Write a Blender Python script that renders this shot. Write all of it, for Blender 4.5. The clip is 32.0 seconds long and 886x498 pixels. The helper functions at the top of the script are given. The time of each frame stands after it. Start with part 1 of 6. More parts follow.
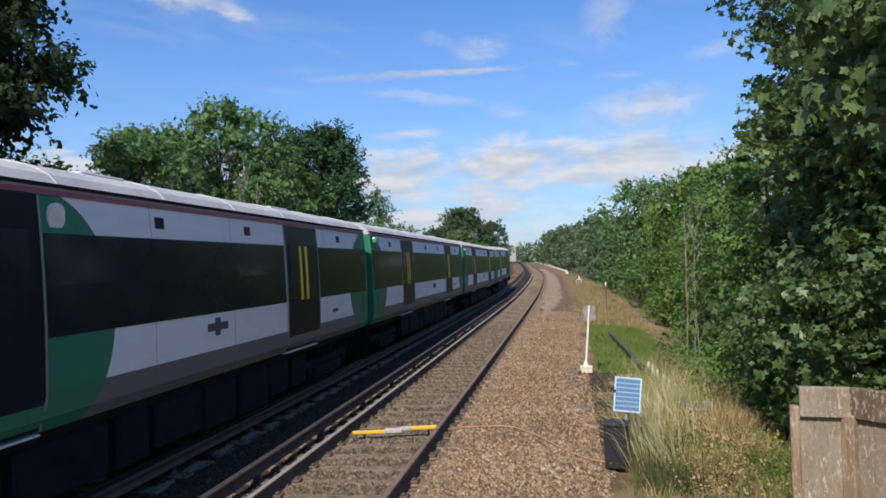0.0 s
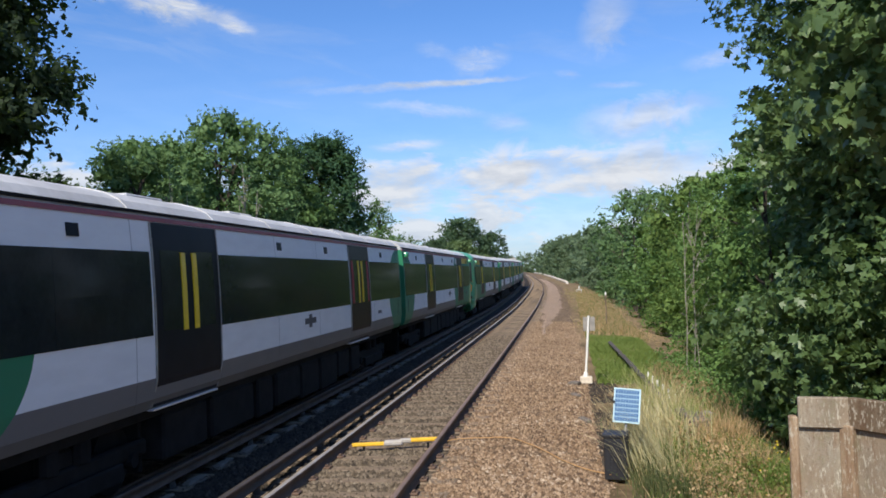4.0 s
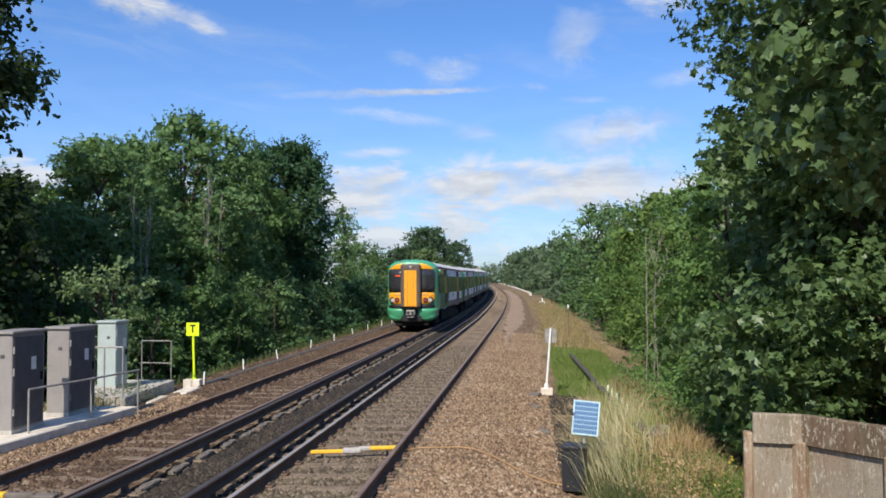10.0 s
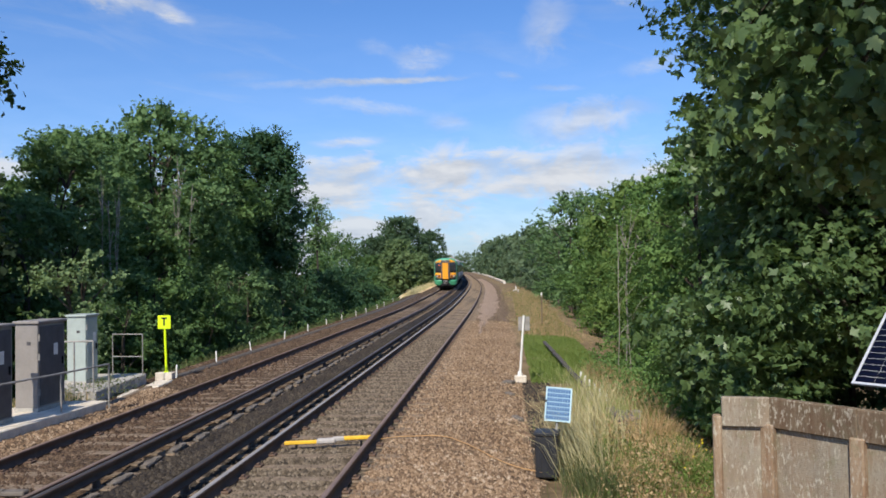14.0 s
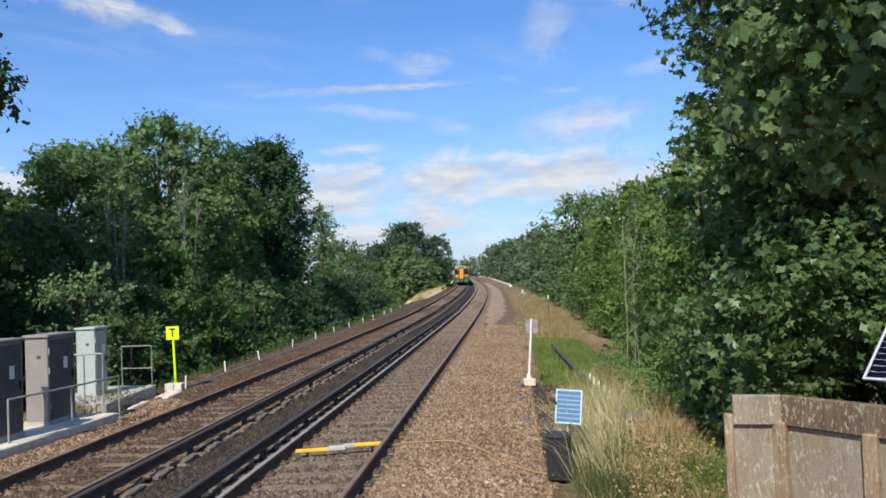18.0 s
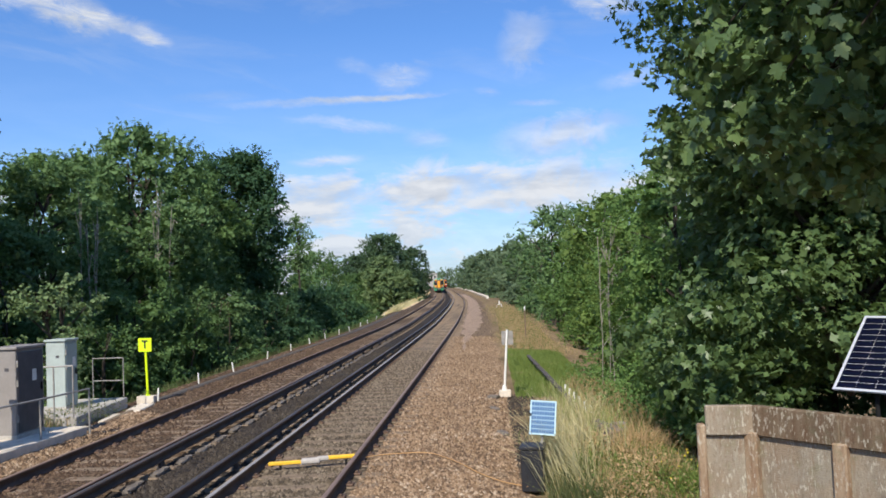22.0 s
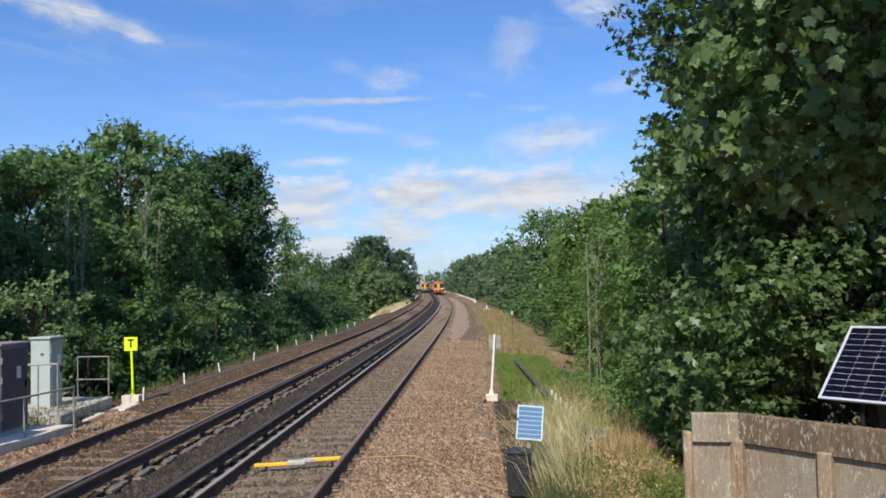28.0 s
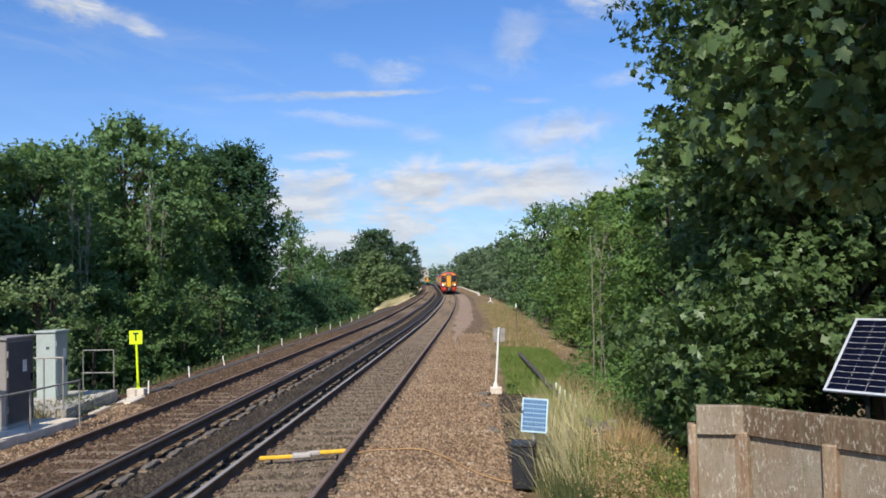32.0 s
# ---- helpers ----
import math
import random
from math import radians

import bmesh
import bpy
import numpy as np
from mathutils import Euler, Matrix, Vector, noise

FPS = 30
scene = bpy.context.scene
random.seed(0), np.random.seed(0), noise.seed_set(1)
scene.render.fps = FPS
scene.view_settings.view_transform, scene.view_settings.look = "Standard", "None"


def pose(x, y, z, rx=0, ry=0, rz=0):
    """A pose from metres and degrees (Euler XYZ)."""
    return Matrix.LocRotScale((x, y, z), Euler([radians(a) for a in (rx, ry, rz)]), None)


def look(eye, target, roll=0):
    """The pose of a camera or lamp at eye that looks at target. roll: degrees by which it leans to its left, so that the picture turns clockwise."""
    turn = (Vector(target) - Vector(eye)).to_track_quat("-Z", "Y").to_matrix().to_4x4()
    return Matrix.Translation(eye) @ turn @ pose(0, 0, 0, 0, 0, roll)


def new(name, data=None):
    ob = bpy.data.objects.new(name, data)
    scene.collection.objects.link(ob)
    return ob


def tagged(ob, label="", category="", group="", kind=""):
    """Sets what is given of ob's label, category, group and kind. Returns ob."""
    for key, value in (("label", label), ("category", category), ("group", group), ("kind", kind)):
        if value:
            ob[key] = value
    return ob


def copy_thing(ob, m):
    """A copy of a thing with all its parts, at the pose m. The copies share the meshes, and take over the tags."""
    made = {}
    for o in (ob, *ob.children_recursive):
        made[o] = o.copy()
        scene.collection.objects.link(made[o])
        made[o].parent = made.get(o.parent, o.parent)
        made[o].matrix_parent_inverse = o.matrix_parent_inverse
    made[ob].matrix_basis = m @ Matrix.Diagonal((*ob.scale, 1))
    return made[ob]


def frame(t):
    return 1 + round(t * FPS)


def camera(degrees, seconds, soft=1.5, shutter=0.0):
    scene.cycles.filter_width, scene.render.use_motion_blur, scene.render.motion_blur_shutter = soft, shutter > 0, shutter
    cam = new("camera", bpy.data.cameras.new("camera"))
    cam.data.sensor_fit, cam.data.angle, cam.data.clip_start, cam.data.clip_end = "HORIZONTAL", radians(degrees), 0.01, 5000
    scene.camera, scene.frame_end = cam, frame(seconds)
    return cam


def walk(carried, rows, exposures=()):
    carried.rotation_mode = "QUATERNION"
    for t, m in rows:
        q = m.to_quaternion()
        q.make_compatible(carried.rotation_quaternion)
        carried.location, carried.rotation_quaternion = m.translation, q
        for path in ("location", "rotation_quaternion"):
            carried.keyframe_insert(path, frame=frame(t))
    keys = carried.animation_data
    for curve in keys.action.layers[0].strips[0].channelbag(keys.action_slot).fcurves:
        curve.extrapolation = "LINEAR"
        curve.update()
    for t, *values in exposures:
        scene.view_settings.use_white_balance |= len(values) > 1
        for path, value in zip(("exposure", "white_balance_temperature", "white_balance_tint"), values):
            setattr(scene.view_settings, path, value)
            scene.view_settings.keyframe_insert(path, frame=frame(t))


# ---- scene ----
cam = camera(55.3, 32.0, soft=1.7)
PATH = [
    (0, (-0.075, -0.032, 2.519), (-0.369, 1.945, 2.555), -1.6),
    (0.5, (-0.074, -0.032, 2.522), (-0.368, 1.946, 2.548), -1.5),
    (1, (-0.07, -0.028, 2.512), (-0.366, 1.95, 2.541), -1.4),
    (1.5, (-0.063, -0.07, 2.53), (-0.361, 1.907, 2.574), -1.3),
    (2, (-0.069, -0.061, 2.522), (-0.368, 1.916, 2.578), -1.6),
    (2.5, (-0.08, -0.061, 2.526), (-0.378, 1.916, 2.583), -1.4),
    (3, (-0.075, -0.059, 2.524), (-0.377, 1.918, 2.576), -1.4),
    (3.5, (-0.055, -0.06, 2.53), (-0.355, 1.916, 2.586), -1.7),
    (5.5, (-0.049, -0.064, 2.539), (-0.331, 1.915, 2.608), -2.0),
    (6, (-0.048, -0.054, 2.53), (-0.328, 1.925, 2.599), -2.1),
    (6.5, (-0.054, -0.083, 2.53), (-0.345, 1.894, 2.604), -1.4),
    (7, (-0.065, -0.087, 2.539), (-0.356, 1.89, 2.619), -1.2),
    (7.5, (-0.087, -0.066, 2.539), (-0.367, 1.913, 2.608), -0.4),
    (8, (-0.069, -0.088, 2.544), (-0.349, 1.891, 2.604), 0.0),
    (8.5, (-0.064, -0.096, 2.537), (-0.332, 1.885, 2.602), -0.1),
    (9, (-0.06, -0.088, 2.54), (-0.301, 1.897, 2.614), -0.2),
    (9.5, (-0.061, -0.097, 2.535), (-0.285, 1.889, 2.611), -0.4),
    (10, (-0.046, -0.072, 2.536), (-0.257, 1.915, 2.616), -0.3),
    (10.5, (-0.041, -0.081, 2.535), (-0.253, 1.907, 2.611), -0.6),
    (11, (-0.036, -0.09, 2.536), (-0.251, 1.897, 2.614), -1.1),
    (11.5, (-0.029, -0.063, 2.524), (-0.231, 1.926, 2.601), -1.4),
    (12, (-0.041, -0.065, 2.532), (-0.229, 1.925, 2.606), -1.4),
    (12.5, (-0.038, -0.073, 2.536), (-0.227, 1.916, 2.611), -1.4),
    (13, (-0.041, -0.077, 2.526), (-0.219, 1.914, 2.591), -1.2),
    (13.5, (-0.031, -0.067, 2.532), (-0.192, 1.926, 2.592), -1.0),
    (14, (-0.014, -0.076, 2.534), (-0.164, 1.918, 2.588), -1.0),
    (14.5, (-0.03, -0.084, 2.534), (-0.18, 1.91, 2.591), -0.9),
    (16.5, (-0.021, -0.08, 2.537), (-0.17, 1.913, 2.628), -1.0),
    (17, (-0.017, -0.07, 2.534), (-0.176, 1.923, 2.603), -1.6),
    (17.5, (-0.025, -0.078, 2.529), (-0.186, 1.914, 2.59), -1.9),
    (18, (-0.032, -0.09, 2.532), (-0.194, 1.902, 2.598), -2.3),
    (18.5, (-0.015, -0.092, 2.539), (-0.18, 1.9, 2.615), -2.5),
    (19, (-0.023, -0.084, 2.533), (-0.18, 1.908, 2.619), -2.3),
    (19.5, (-0.013, -0.061, 2.536), (-0.165, 1.931, 2.623), -2.2),
    (20, (0.0, -0.066, 2.528), (-0.145, 1.927, 2.613), -2.2),
    (20.5, (-0.005, -0.065, 2.533), (-0.136, 1.928, 2.617), -2.3),
    (21, (-0.003, -0.056, 2.535), (-0.131, 1.938, 2.624), -2.1),
    (21.5, (-0.005, -0.05, 2.525), (-0.125, 1.945, 2.615), -2.1),
    (22, (0.004, -0.068, 2.523), (-0.103, 1.927, 2.614), -2.3),
    (22.5, (0.0, -0.06, 2.524), (-0.106, 1.935, 2.619), -2.2),
    (23, (0.009, -0.06, 2.524), (-0.1, 1.935, 2.622), -2.0),
    (23.5, (-0.001, -0.092, 2.526), (-0.117, 1.902, 2.627), -2.0),
    (24, (-0.001, -0.055, 2.526), (-0.114, 1.94, 2.623), -1.8),
    (24.5, (0.003, -0.078, 2.538), (-0.11, 1.917, 2.625), -1.7),
    (25, (-0.004, -0.093, 2.526), (-0.116, 1.902, 2.613), -1.6),
    (25.5, (-0.01, -0.087, 2.529), (-0.12, 1.908, 2.616), -1.5),
    (27.5, (-0.025, -0.057, 2.52), (-0.108, 1.939, 2.614), -1.1),
    (28, (-0.018, -0.076, 2.527), (-0.097, 1.92, 2.625), -1.4),
    (28.5, (-0.009, -0.054, 2.527), (-0.08, 1.942, 2.628), -1.6),
    (29, (-0.019, -0.056, 2.522), (-0.093, 1.94, 2.629), -1.5),
    (29.5, (-0.017, -0.074, 2.53), (-0.09, 1.922, 2.629), -1.5),
    (30, (-0.027, -0.082, 2.538), (-0.098, 1.914, 2.627), -1.5),
    (30.5, (-0.015, -0.062, 2.539), (-0.1, 1.934, 2.633), -1.7),
    (31, (-0.007, -0.08, 2.535), (-0.103, 1.916, 2.623), -2.2),
    (31.5, (-0.011, -0.067, 2.525), (-0.1, 1.929, 2.609), -2.1),
    (32, (-0.029, -0.077, 2.526), (-0.117, 1.92, 2.608), -1.5),
]
walk(cam, [(t, look(eye, target, roll)) for t, eye, target, roll in PATH], [(0, 0.18), (2.0, 0.25), (7.0, 0.31), (10.0, 0.29), (12.0, 0.24), (14.5, 0.21), (17.0, 0.29), (20.0, 0.27), (24.0, 0.35), (25.5, 0.34), (28.0, 0.25), (30.0, 0.19), (32, 0.24)])

# ---- light ----
SUN_EL, SUN_AZ = radians(45), radians(14)  # behind the camera, to its left
SUN_DIR = Vector((-math.sin(SUN_AZ) * math.cos(SUN_EL), -math.cos(SUN_AZ) * math.cos(SUN_EL), math.sin(SUN_EL)))
sun = new("sun", bpy.data.lights.new("sun", "SUN"))
sun.data.energy, sun.data.angle, sun.data.color = 4.6, radians(0.5), (1.0, 0.93, 0.82)
sun.matrix_world = look(SUN_DIR * 60, (0, 0, 0))


class Nodes:
    """A short way to write node trees."""

    def __init__(self, tree):
        self.tree = tree
        tree.nodes.clear()

    def add(self, kind, inputs=None, operation=None, use_clamp=False, blend_type=None):
        n = self.tree.nodes.new(kind)
        if operation:
            n.operation = operation
        if use_clamp:
            n.use_clamp = True
        if blend_type:
            n.data_type, n.blend_type = "RGBA", blend_type
        for k, v in (inputs or {}).items():
            if isinstance(v, bpy.types.NodeSocket):
                self.tree.links.new(v, n.inputs[k])
            else:
                n.inputs[k].default_value = v
        return n

    def math(self, op, a, b=0.0, c=0.0, clamp=False):
        return self.add("ShaderNodeMath", {0: a, 1: b, 2: c}, operation=op, use_clamp=clamp).outputs[0]

    def ramp(self, fac, stops):
        n = self.add("ShaderNodeValToRGB", {0: fac})
        e = n.color_ramp.elements
        while len(e) < len(stops):
            e.new(0.5)
        for el, (p, c) in zip(e, stops):
            el.position, el.color = p, (*c, 1) if len(c) == 3 else c
        return n.outputs[0]

    def mix(self, fac, a, b, blend="MIX"):
        n = self.add("ShaderNodeMix", blend_type=blend)
        for i, v in ((0, fac), (6, a), (7, b)):
            if isinstance(v, bpy.types.NodeSocket):
                self.tree.links.new(v, n.inputs[i])
            else:
                n.inputs[i].default_value = (*v, 1) if isinstance(v, tuple) and len(v) == 3 else v
        return n.outputs[2]

    def noise(self, vec, scale, detail=4.0, rough=0.55, dist=0.0):
        return self.add("ShaderNodeTexNoise", {"Vector": vec, "Scale": scale, "Detail": detail, "Roughness": rough, "Distortion": dist}).outputs[0]


def sky():
    world = bpy.data.worlds.new("world")
    scene.world = world
    world.use_nodes = True
    g = Nodes(world.node_tree)
    out = g.add("ShaderNodeOutputWorld")
    air = g.add("ShaderNodeTexSky")
    air.sky_type, air.sun_disc, air.sun_elevation, air.sun_rotation = "NISHITA", False, SUN_EL, math.pi + SUN_AZ
    air.altitude, air.air_density, air.dust_density, air.ozone_density = 50, 1.0, 0.6, 2.5
    air = g.mix(1.0, air.outputs[0], SKY_TINT, "MULTIPLY")
    d = g.add("ShaderNodeTexCoord").outputs["Generated"]
    s = g.add("ShaderNodeSeparateXYZ", {0: d})
    az = g.math("ARCTAN2", s.outputs[0], s.outputs[1])
    el = g.math("ARCSINE", s.outputs[2])
    v = g.add("ShaderNodeCombineXYZ", {0: g.math("MULTIPLY", az, 1.0), 1: g.math("MULTIPLY", el, 3.0), 2: 1.3}).outputs[0]
    # bank of broken cumulus low over the horizon, lit from above
    n1 = g.noise(v, 8.0, 8, 0.6, 0.25)
    over = g.add("ShaderNodeVectorMath", {0: v, 1: (0.004, 0.035, 0.0)}, operation="ADD").outputs[0]
    n0 = g.noise(over, 8.0, 5, 0.55, 0.25)
    gate = g.ramp(el, [(0.0, (0.36,) * 3), (0.07, (0.43,) * 3), (0.11, (0.45,) * 3), (0.14, (0.54,) * 3), (0.18, (0.74,) * 3)])
    low = g.math("MULTIPLY", g.math("MULTIPLY_ADD", g.math("SUBTRACT", n1, gate), 7.0, 0.12, clamp=True), 0.92)
    haze = g.ramp(el, [(0.0, (0.62,) * 3), (0.08, (0.34,) * 3), (0.17, (0.10,) * 3), (0.30, (0.0,) * 3)])
    low = g.math("MAXIMUM", low, haze)
    # thin veil and wisps higher up
    wv = g.add("ShaderNodeCombineXYZ", {0: g.math("MULTIPLY", az, 2.0), 1: g.math("MULTIPLY_ADD", el, 8.0, g.math("MULTIPLY", az, 1.2)), 2: 3.7}).outputs[0]
    n2 = g.noise(wv, 2.6, 8, 0.62, 0.6)
    high = g.math("MULTIPLY", g.ramp(n2, [(0.48, (0, 0, 0)), (0.88, (1, 1, 1))]), 0.28)
    total = g.math("MAXIMUM", low, high)
    puff = g.add("ShaderNodeCombineXYZ", {0: az, 1: g.math("MULTIPLY", el, 1.3), 2: 5.1}).outputs[0]
    fine = g.noise(puff, 24.0, 8, 0.62, 0.5)
    torn = g.noise(wv, 12.0, 8, 0.7, 1.0)
    for a0, e0, wa, we, tilt, amount in CLOUDS:
        da, de = g.math("SUBTRACT", az, radians(a0)), g.math("SUBTRACT", el, radians(e0))
        de = g.math("SUBTRACT", de, g.math("MULTIPLY", da, tilt))
        de = g.math("ADD", de, g.math("MULTIPLY", g.math("SUBTRACT", fine, 0.5), radians(we) * 2.8))
        q = g.math("ADD", g.math("POWER", g.math("DIVIDE", da, radians(wa * 1.15)), 2.0), g.math("POWER", g.math("DIVIDE", de, radians(we * 1.25)), 2.0))
        m = g.math("MULTIPLY", g.math("POWER", g.math("SUBTRACT", 1.0, q, clamp=True), 1.7), amount * 0.85)
        if we >= 1.0 and e0 < 17:  # rounded heaps rather than torn wisps
            m = g.math("MULTIPLY", m, g.math("MULTIPLY_ADD", fine, 1.6, 0.15, clamp=True), clamp=True)
        else:
            m = g.math("MULTIPLY", m, g.math("MULTIPLY_ADD", torn, 1.9, -0.35, clamp=True), clamp=True)
        total = g.math("ADD", total, g.math("MULTIPLY", m, g.math("SUBTRACT", 1.0, total)), clamp=True)
    lit = g.math("MULTIPLY_ADD", g.math("SUBTRACT", n1, n0), 5.0, 0.6, clamp=True)
    shade = g.mix(lit, CLOUD_DARK, CLOUD_LIGHT)
    col = g.mix(total, air, shade)
    bg = g.add("ShaderNodeBackground", {"Color": col, "Strength": 0.10})
    g.tree.links.new(bg.outputs[0], out.inputs[0])


SKY_TINT = (0.66, 0.98, 1.42)
CLOUD_LIGHT, CLOUD_DARK = (6.3, 6.55, 7.0), (4.5, 4.95, 5.75)
# azimuth, elevation, half width, half height in degrees; slope; strength
CLOUDS = [(-10.1, 12.75, 8.3, 0.30, 0.04, 0.75), (-8.1, 12.85, 5.6, 0.22, 0.02, 1.3), (-9.2, 11.15, 4.4, 0.42, -0.12, 0.7), (-5.6, 14.4, 2.2, 0.95, 0.10, 0.8), (-8.6, 14.9, 1.4, 0.6, -0.2, 0.35),
          (-10.6, 8.8, 2.6, 0.38, 0.01, 1.1), (-3.8, 10.1, 1.7, 0.75, -0.03, 0.55), (3.1, 16.1, 2.0, 1.7, 0.20, 0.55), (-25.5, 17.4, 4.0, 0.8, -0.10, 1.5), (-29.1, 18.6, 4.5, 1.1, -0.08, 1.5), (-22.0, 16.5, 1.6, 0.6, -0.22, 1.3),
          (-3.7, 6.9, 3.6, 1.5, 0.0, 1.5), (4.3, 6.6, 6.4, 2.1, -0.03, 1.25), (5.5, 10.0, 4.9, 1.2, 0.08, 0.9), (-11.2, 6.3, 4.2, 1.5, 0.01, 0.9), (9.9, 13.2, 2.3, 0.5, 0.15, 0.6), (8.4, 18.2, 2.8, 0.9, -0.10, 1.2),
          (0.4, 13.0, 1.0, 0.3, -0.18, 0.4), (3.6, 12.1, 1.9, 0.25, -0.02, 0.5), (-18.0, 13.0, 3.0, 0.4, 0.05, 0.2)]
sky()


# ---- materials ----
def material(name, colour, rough=0.6, metal=0.0, vary=0.25, scale=6.0, bump=0.2, bump_scale=60.0, second=None, spec=0.5, ior=1.5, coat=0.0):
    """A painted, stone or metal surface: colour varied at two scales, with fine relief and wear."""
    m = bpy.data.materials.new(name)
    m.use_nodes = True
    g = Nodes(m.node_tree)
    vec = g.add("ShaderNodeTexCoord").outputs["Object"]
    n1, n2 = g.noise(vec, scale, 5), g.noise(vec, scale * 7.3, 4)
    lo = tuple(c * (1 - vary) for c in colour)
    hi = second or tuple(min(1, c * (1 + vary)) for c in colour)
    f = g.math("ADD", g.math("MULTIPLY", n1, 0.65), g.math("MULTIPLY", n2, 0.35))
    col = g.ramp(f, [(0.33, lo), (0.67, hi)])
    r = g.math("MULTIPLY_ADD", n2, 0.25, rough - 0.12, clamp=True)
    b = g.add("ShaderNodeBump", {"Strength": bump, "Distance": 0.01, "Height": g.noise(vec, bump_scale, 4)}).outputs[0]
    p = g.add("ShaderNodeBsdfPrincipled", {"Base Color": col, "Roughness": r, "Metallic": metal, "Normal": b, "Specular IOR Level": spec, "Coat Weight": coat, "IOR": ior})
    o = g.add("ShaderNodeOutputMaterial", {0: p.outputs[0]})
    return m


def leaf_material(name, dark, light, odd=None, odd_share=0.0, rough=0.6, gloss=0.14):
    """Foliage: each leaf has its own tone, clumps differ, light shines through."""
    m = bpy.data.materials.new(name)
    m.use_nodes = True
    g = Nodes(m.node_tree)
    geo = g.add("ShaderNodeNewGeometry")
    vec = g.add("ShaderNodeTexCoord").outputs["Object"]
    rnd = geo.outputs["Random Per Island"]
    f = g.math("ADD", g.math("MULTIPLY", rnd, 0.36), g.math("MULTIPLY", g.noise(vec, 0.6, 3), 0.74))
    col = g.ramp(f, [(0.2, dark), (0.85, light)])
    if odd:
        pick = g.math("LESS_THAN", g.math("FRACT", g.math("MULTIPLY", rnd, 37.7)), odd_share)
        col = g.mix(pick, col, odd)
    p = g.add("ShaderNodeBsdfPrincipled", {"Base Color": col, "Roughness": rough, "Specular IOR Level": gloss})
    t = g.add("ShaderNodeBsdfTranslucent", {"Color": g.mix(0.5, col, (0.12, 0.2, 0.02))})
    s = g.add("ShaderNodeMixShader", {0: 0.42, 1: p.outputs[0], 2: t.outputs[0]})
    g.add("ShaderNodeOutputMaterial", {0: s.outputs[0]})
    return m


def ballast_material(name, tones, size=16.0):
    m = bpy.data.materials.new(name)
    m.use_nodes = True
    g = Nodes(m.node_tree)
    vec = g.add("ShaderNodeTexCoord").outputs["Object"]
    cell = g.add("ShaderNodeTexVoronoi", {"Vector": vec, "Scale": size, "Randomness": 1.0})
    big = g.noise(vec, 0.55, 4)
    f = g.math("ADD", g.math("MULTIPLY", g.add("ShaderNodeSeparateColor", {0: cell.outputs["Color"]}).outputs[0], 0.62), g.math("MULTIPLY", big, 0.42))
    col = g.ramp(f, [(0.12, tones[0]), (0.45, tones[1]), (0.75, tones[2]), (0.95, tones[3])])
    # colour darkens away from each stone's centre, as painted shade in the gaps
    gap = g.ramp(cell.outputs["Distance"], [(0.0, (1, 1, 1)), (0.6, (0.6,) * 3), (1.0, (0.25,) * 3)])
    col = g.mix(1.0, col, gap, "MULTIPLY")
    b = g.add("ShaderNodeBump", {"Strength": 1.0, "Distance": 0.03, "Height": g.math("SUBTRACT", 1.0, cell.outputs["Distance"])}).outputs[0]
    p = g.add("ShaderNodeBsdfPrincipled", {"Base Color": col, "Roughness": 0.9, "Normal": b, "Specular IOR Level": 0.2})
    g.add("ShaderNodeOutputMaterial", {0: p.outputs[0]})
    return m


def stone_material(name, tones):
    """Loose stones: every stone has its own tone."""
    m = bpy.data.materials.new(name)
    m.use_nodes = True
    g = Nodes(m.node_tree)
    vec = g.add("ShaderNodeTexCoord").outputs["Object"]
    rnd = g.add("ShaderNodeNewGeometry").outputs["Random Per Island"]
    f = g.math("ADD", g.math("MULTIPLY", rnd, 0.72), g.math("MULTIPLY", g.noise(vec, 0.6, 4), 0.32))
    col = g.ramp(f, [(0.18, tones[0]), (0.50, tones[1]), (0.80, tones[2]), (1.0, tones[3])])
    col = g.mix(g.noise(vec, 70, 3), col, tones[0])
    p = g.add("ShaderNodeBsdfPrincipled", {"Base Color": col, "Roughness": 0.88, "Specular IOR Level": 0.25})
    g.add("ShaderNodeOutputMaterial", {0: p.outputs[0]})
    return m


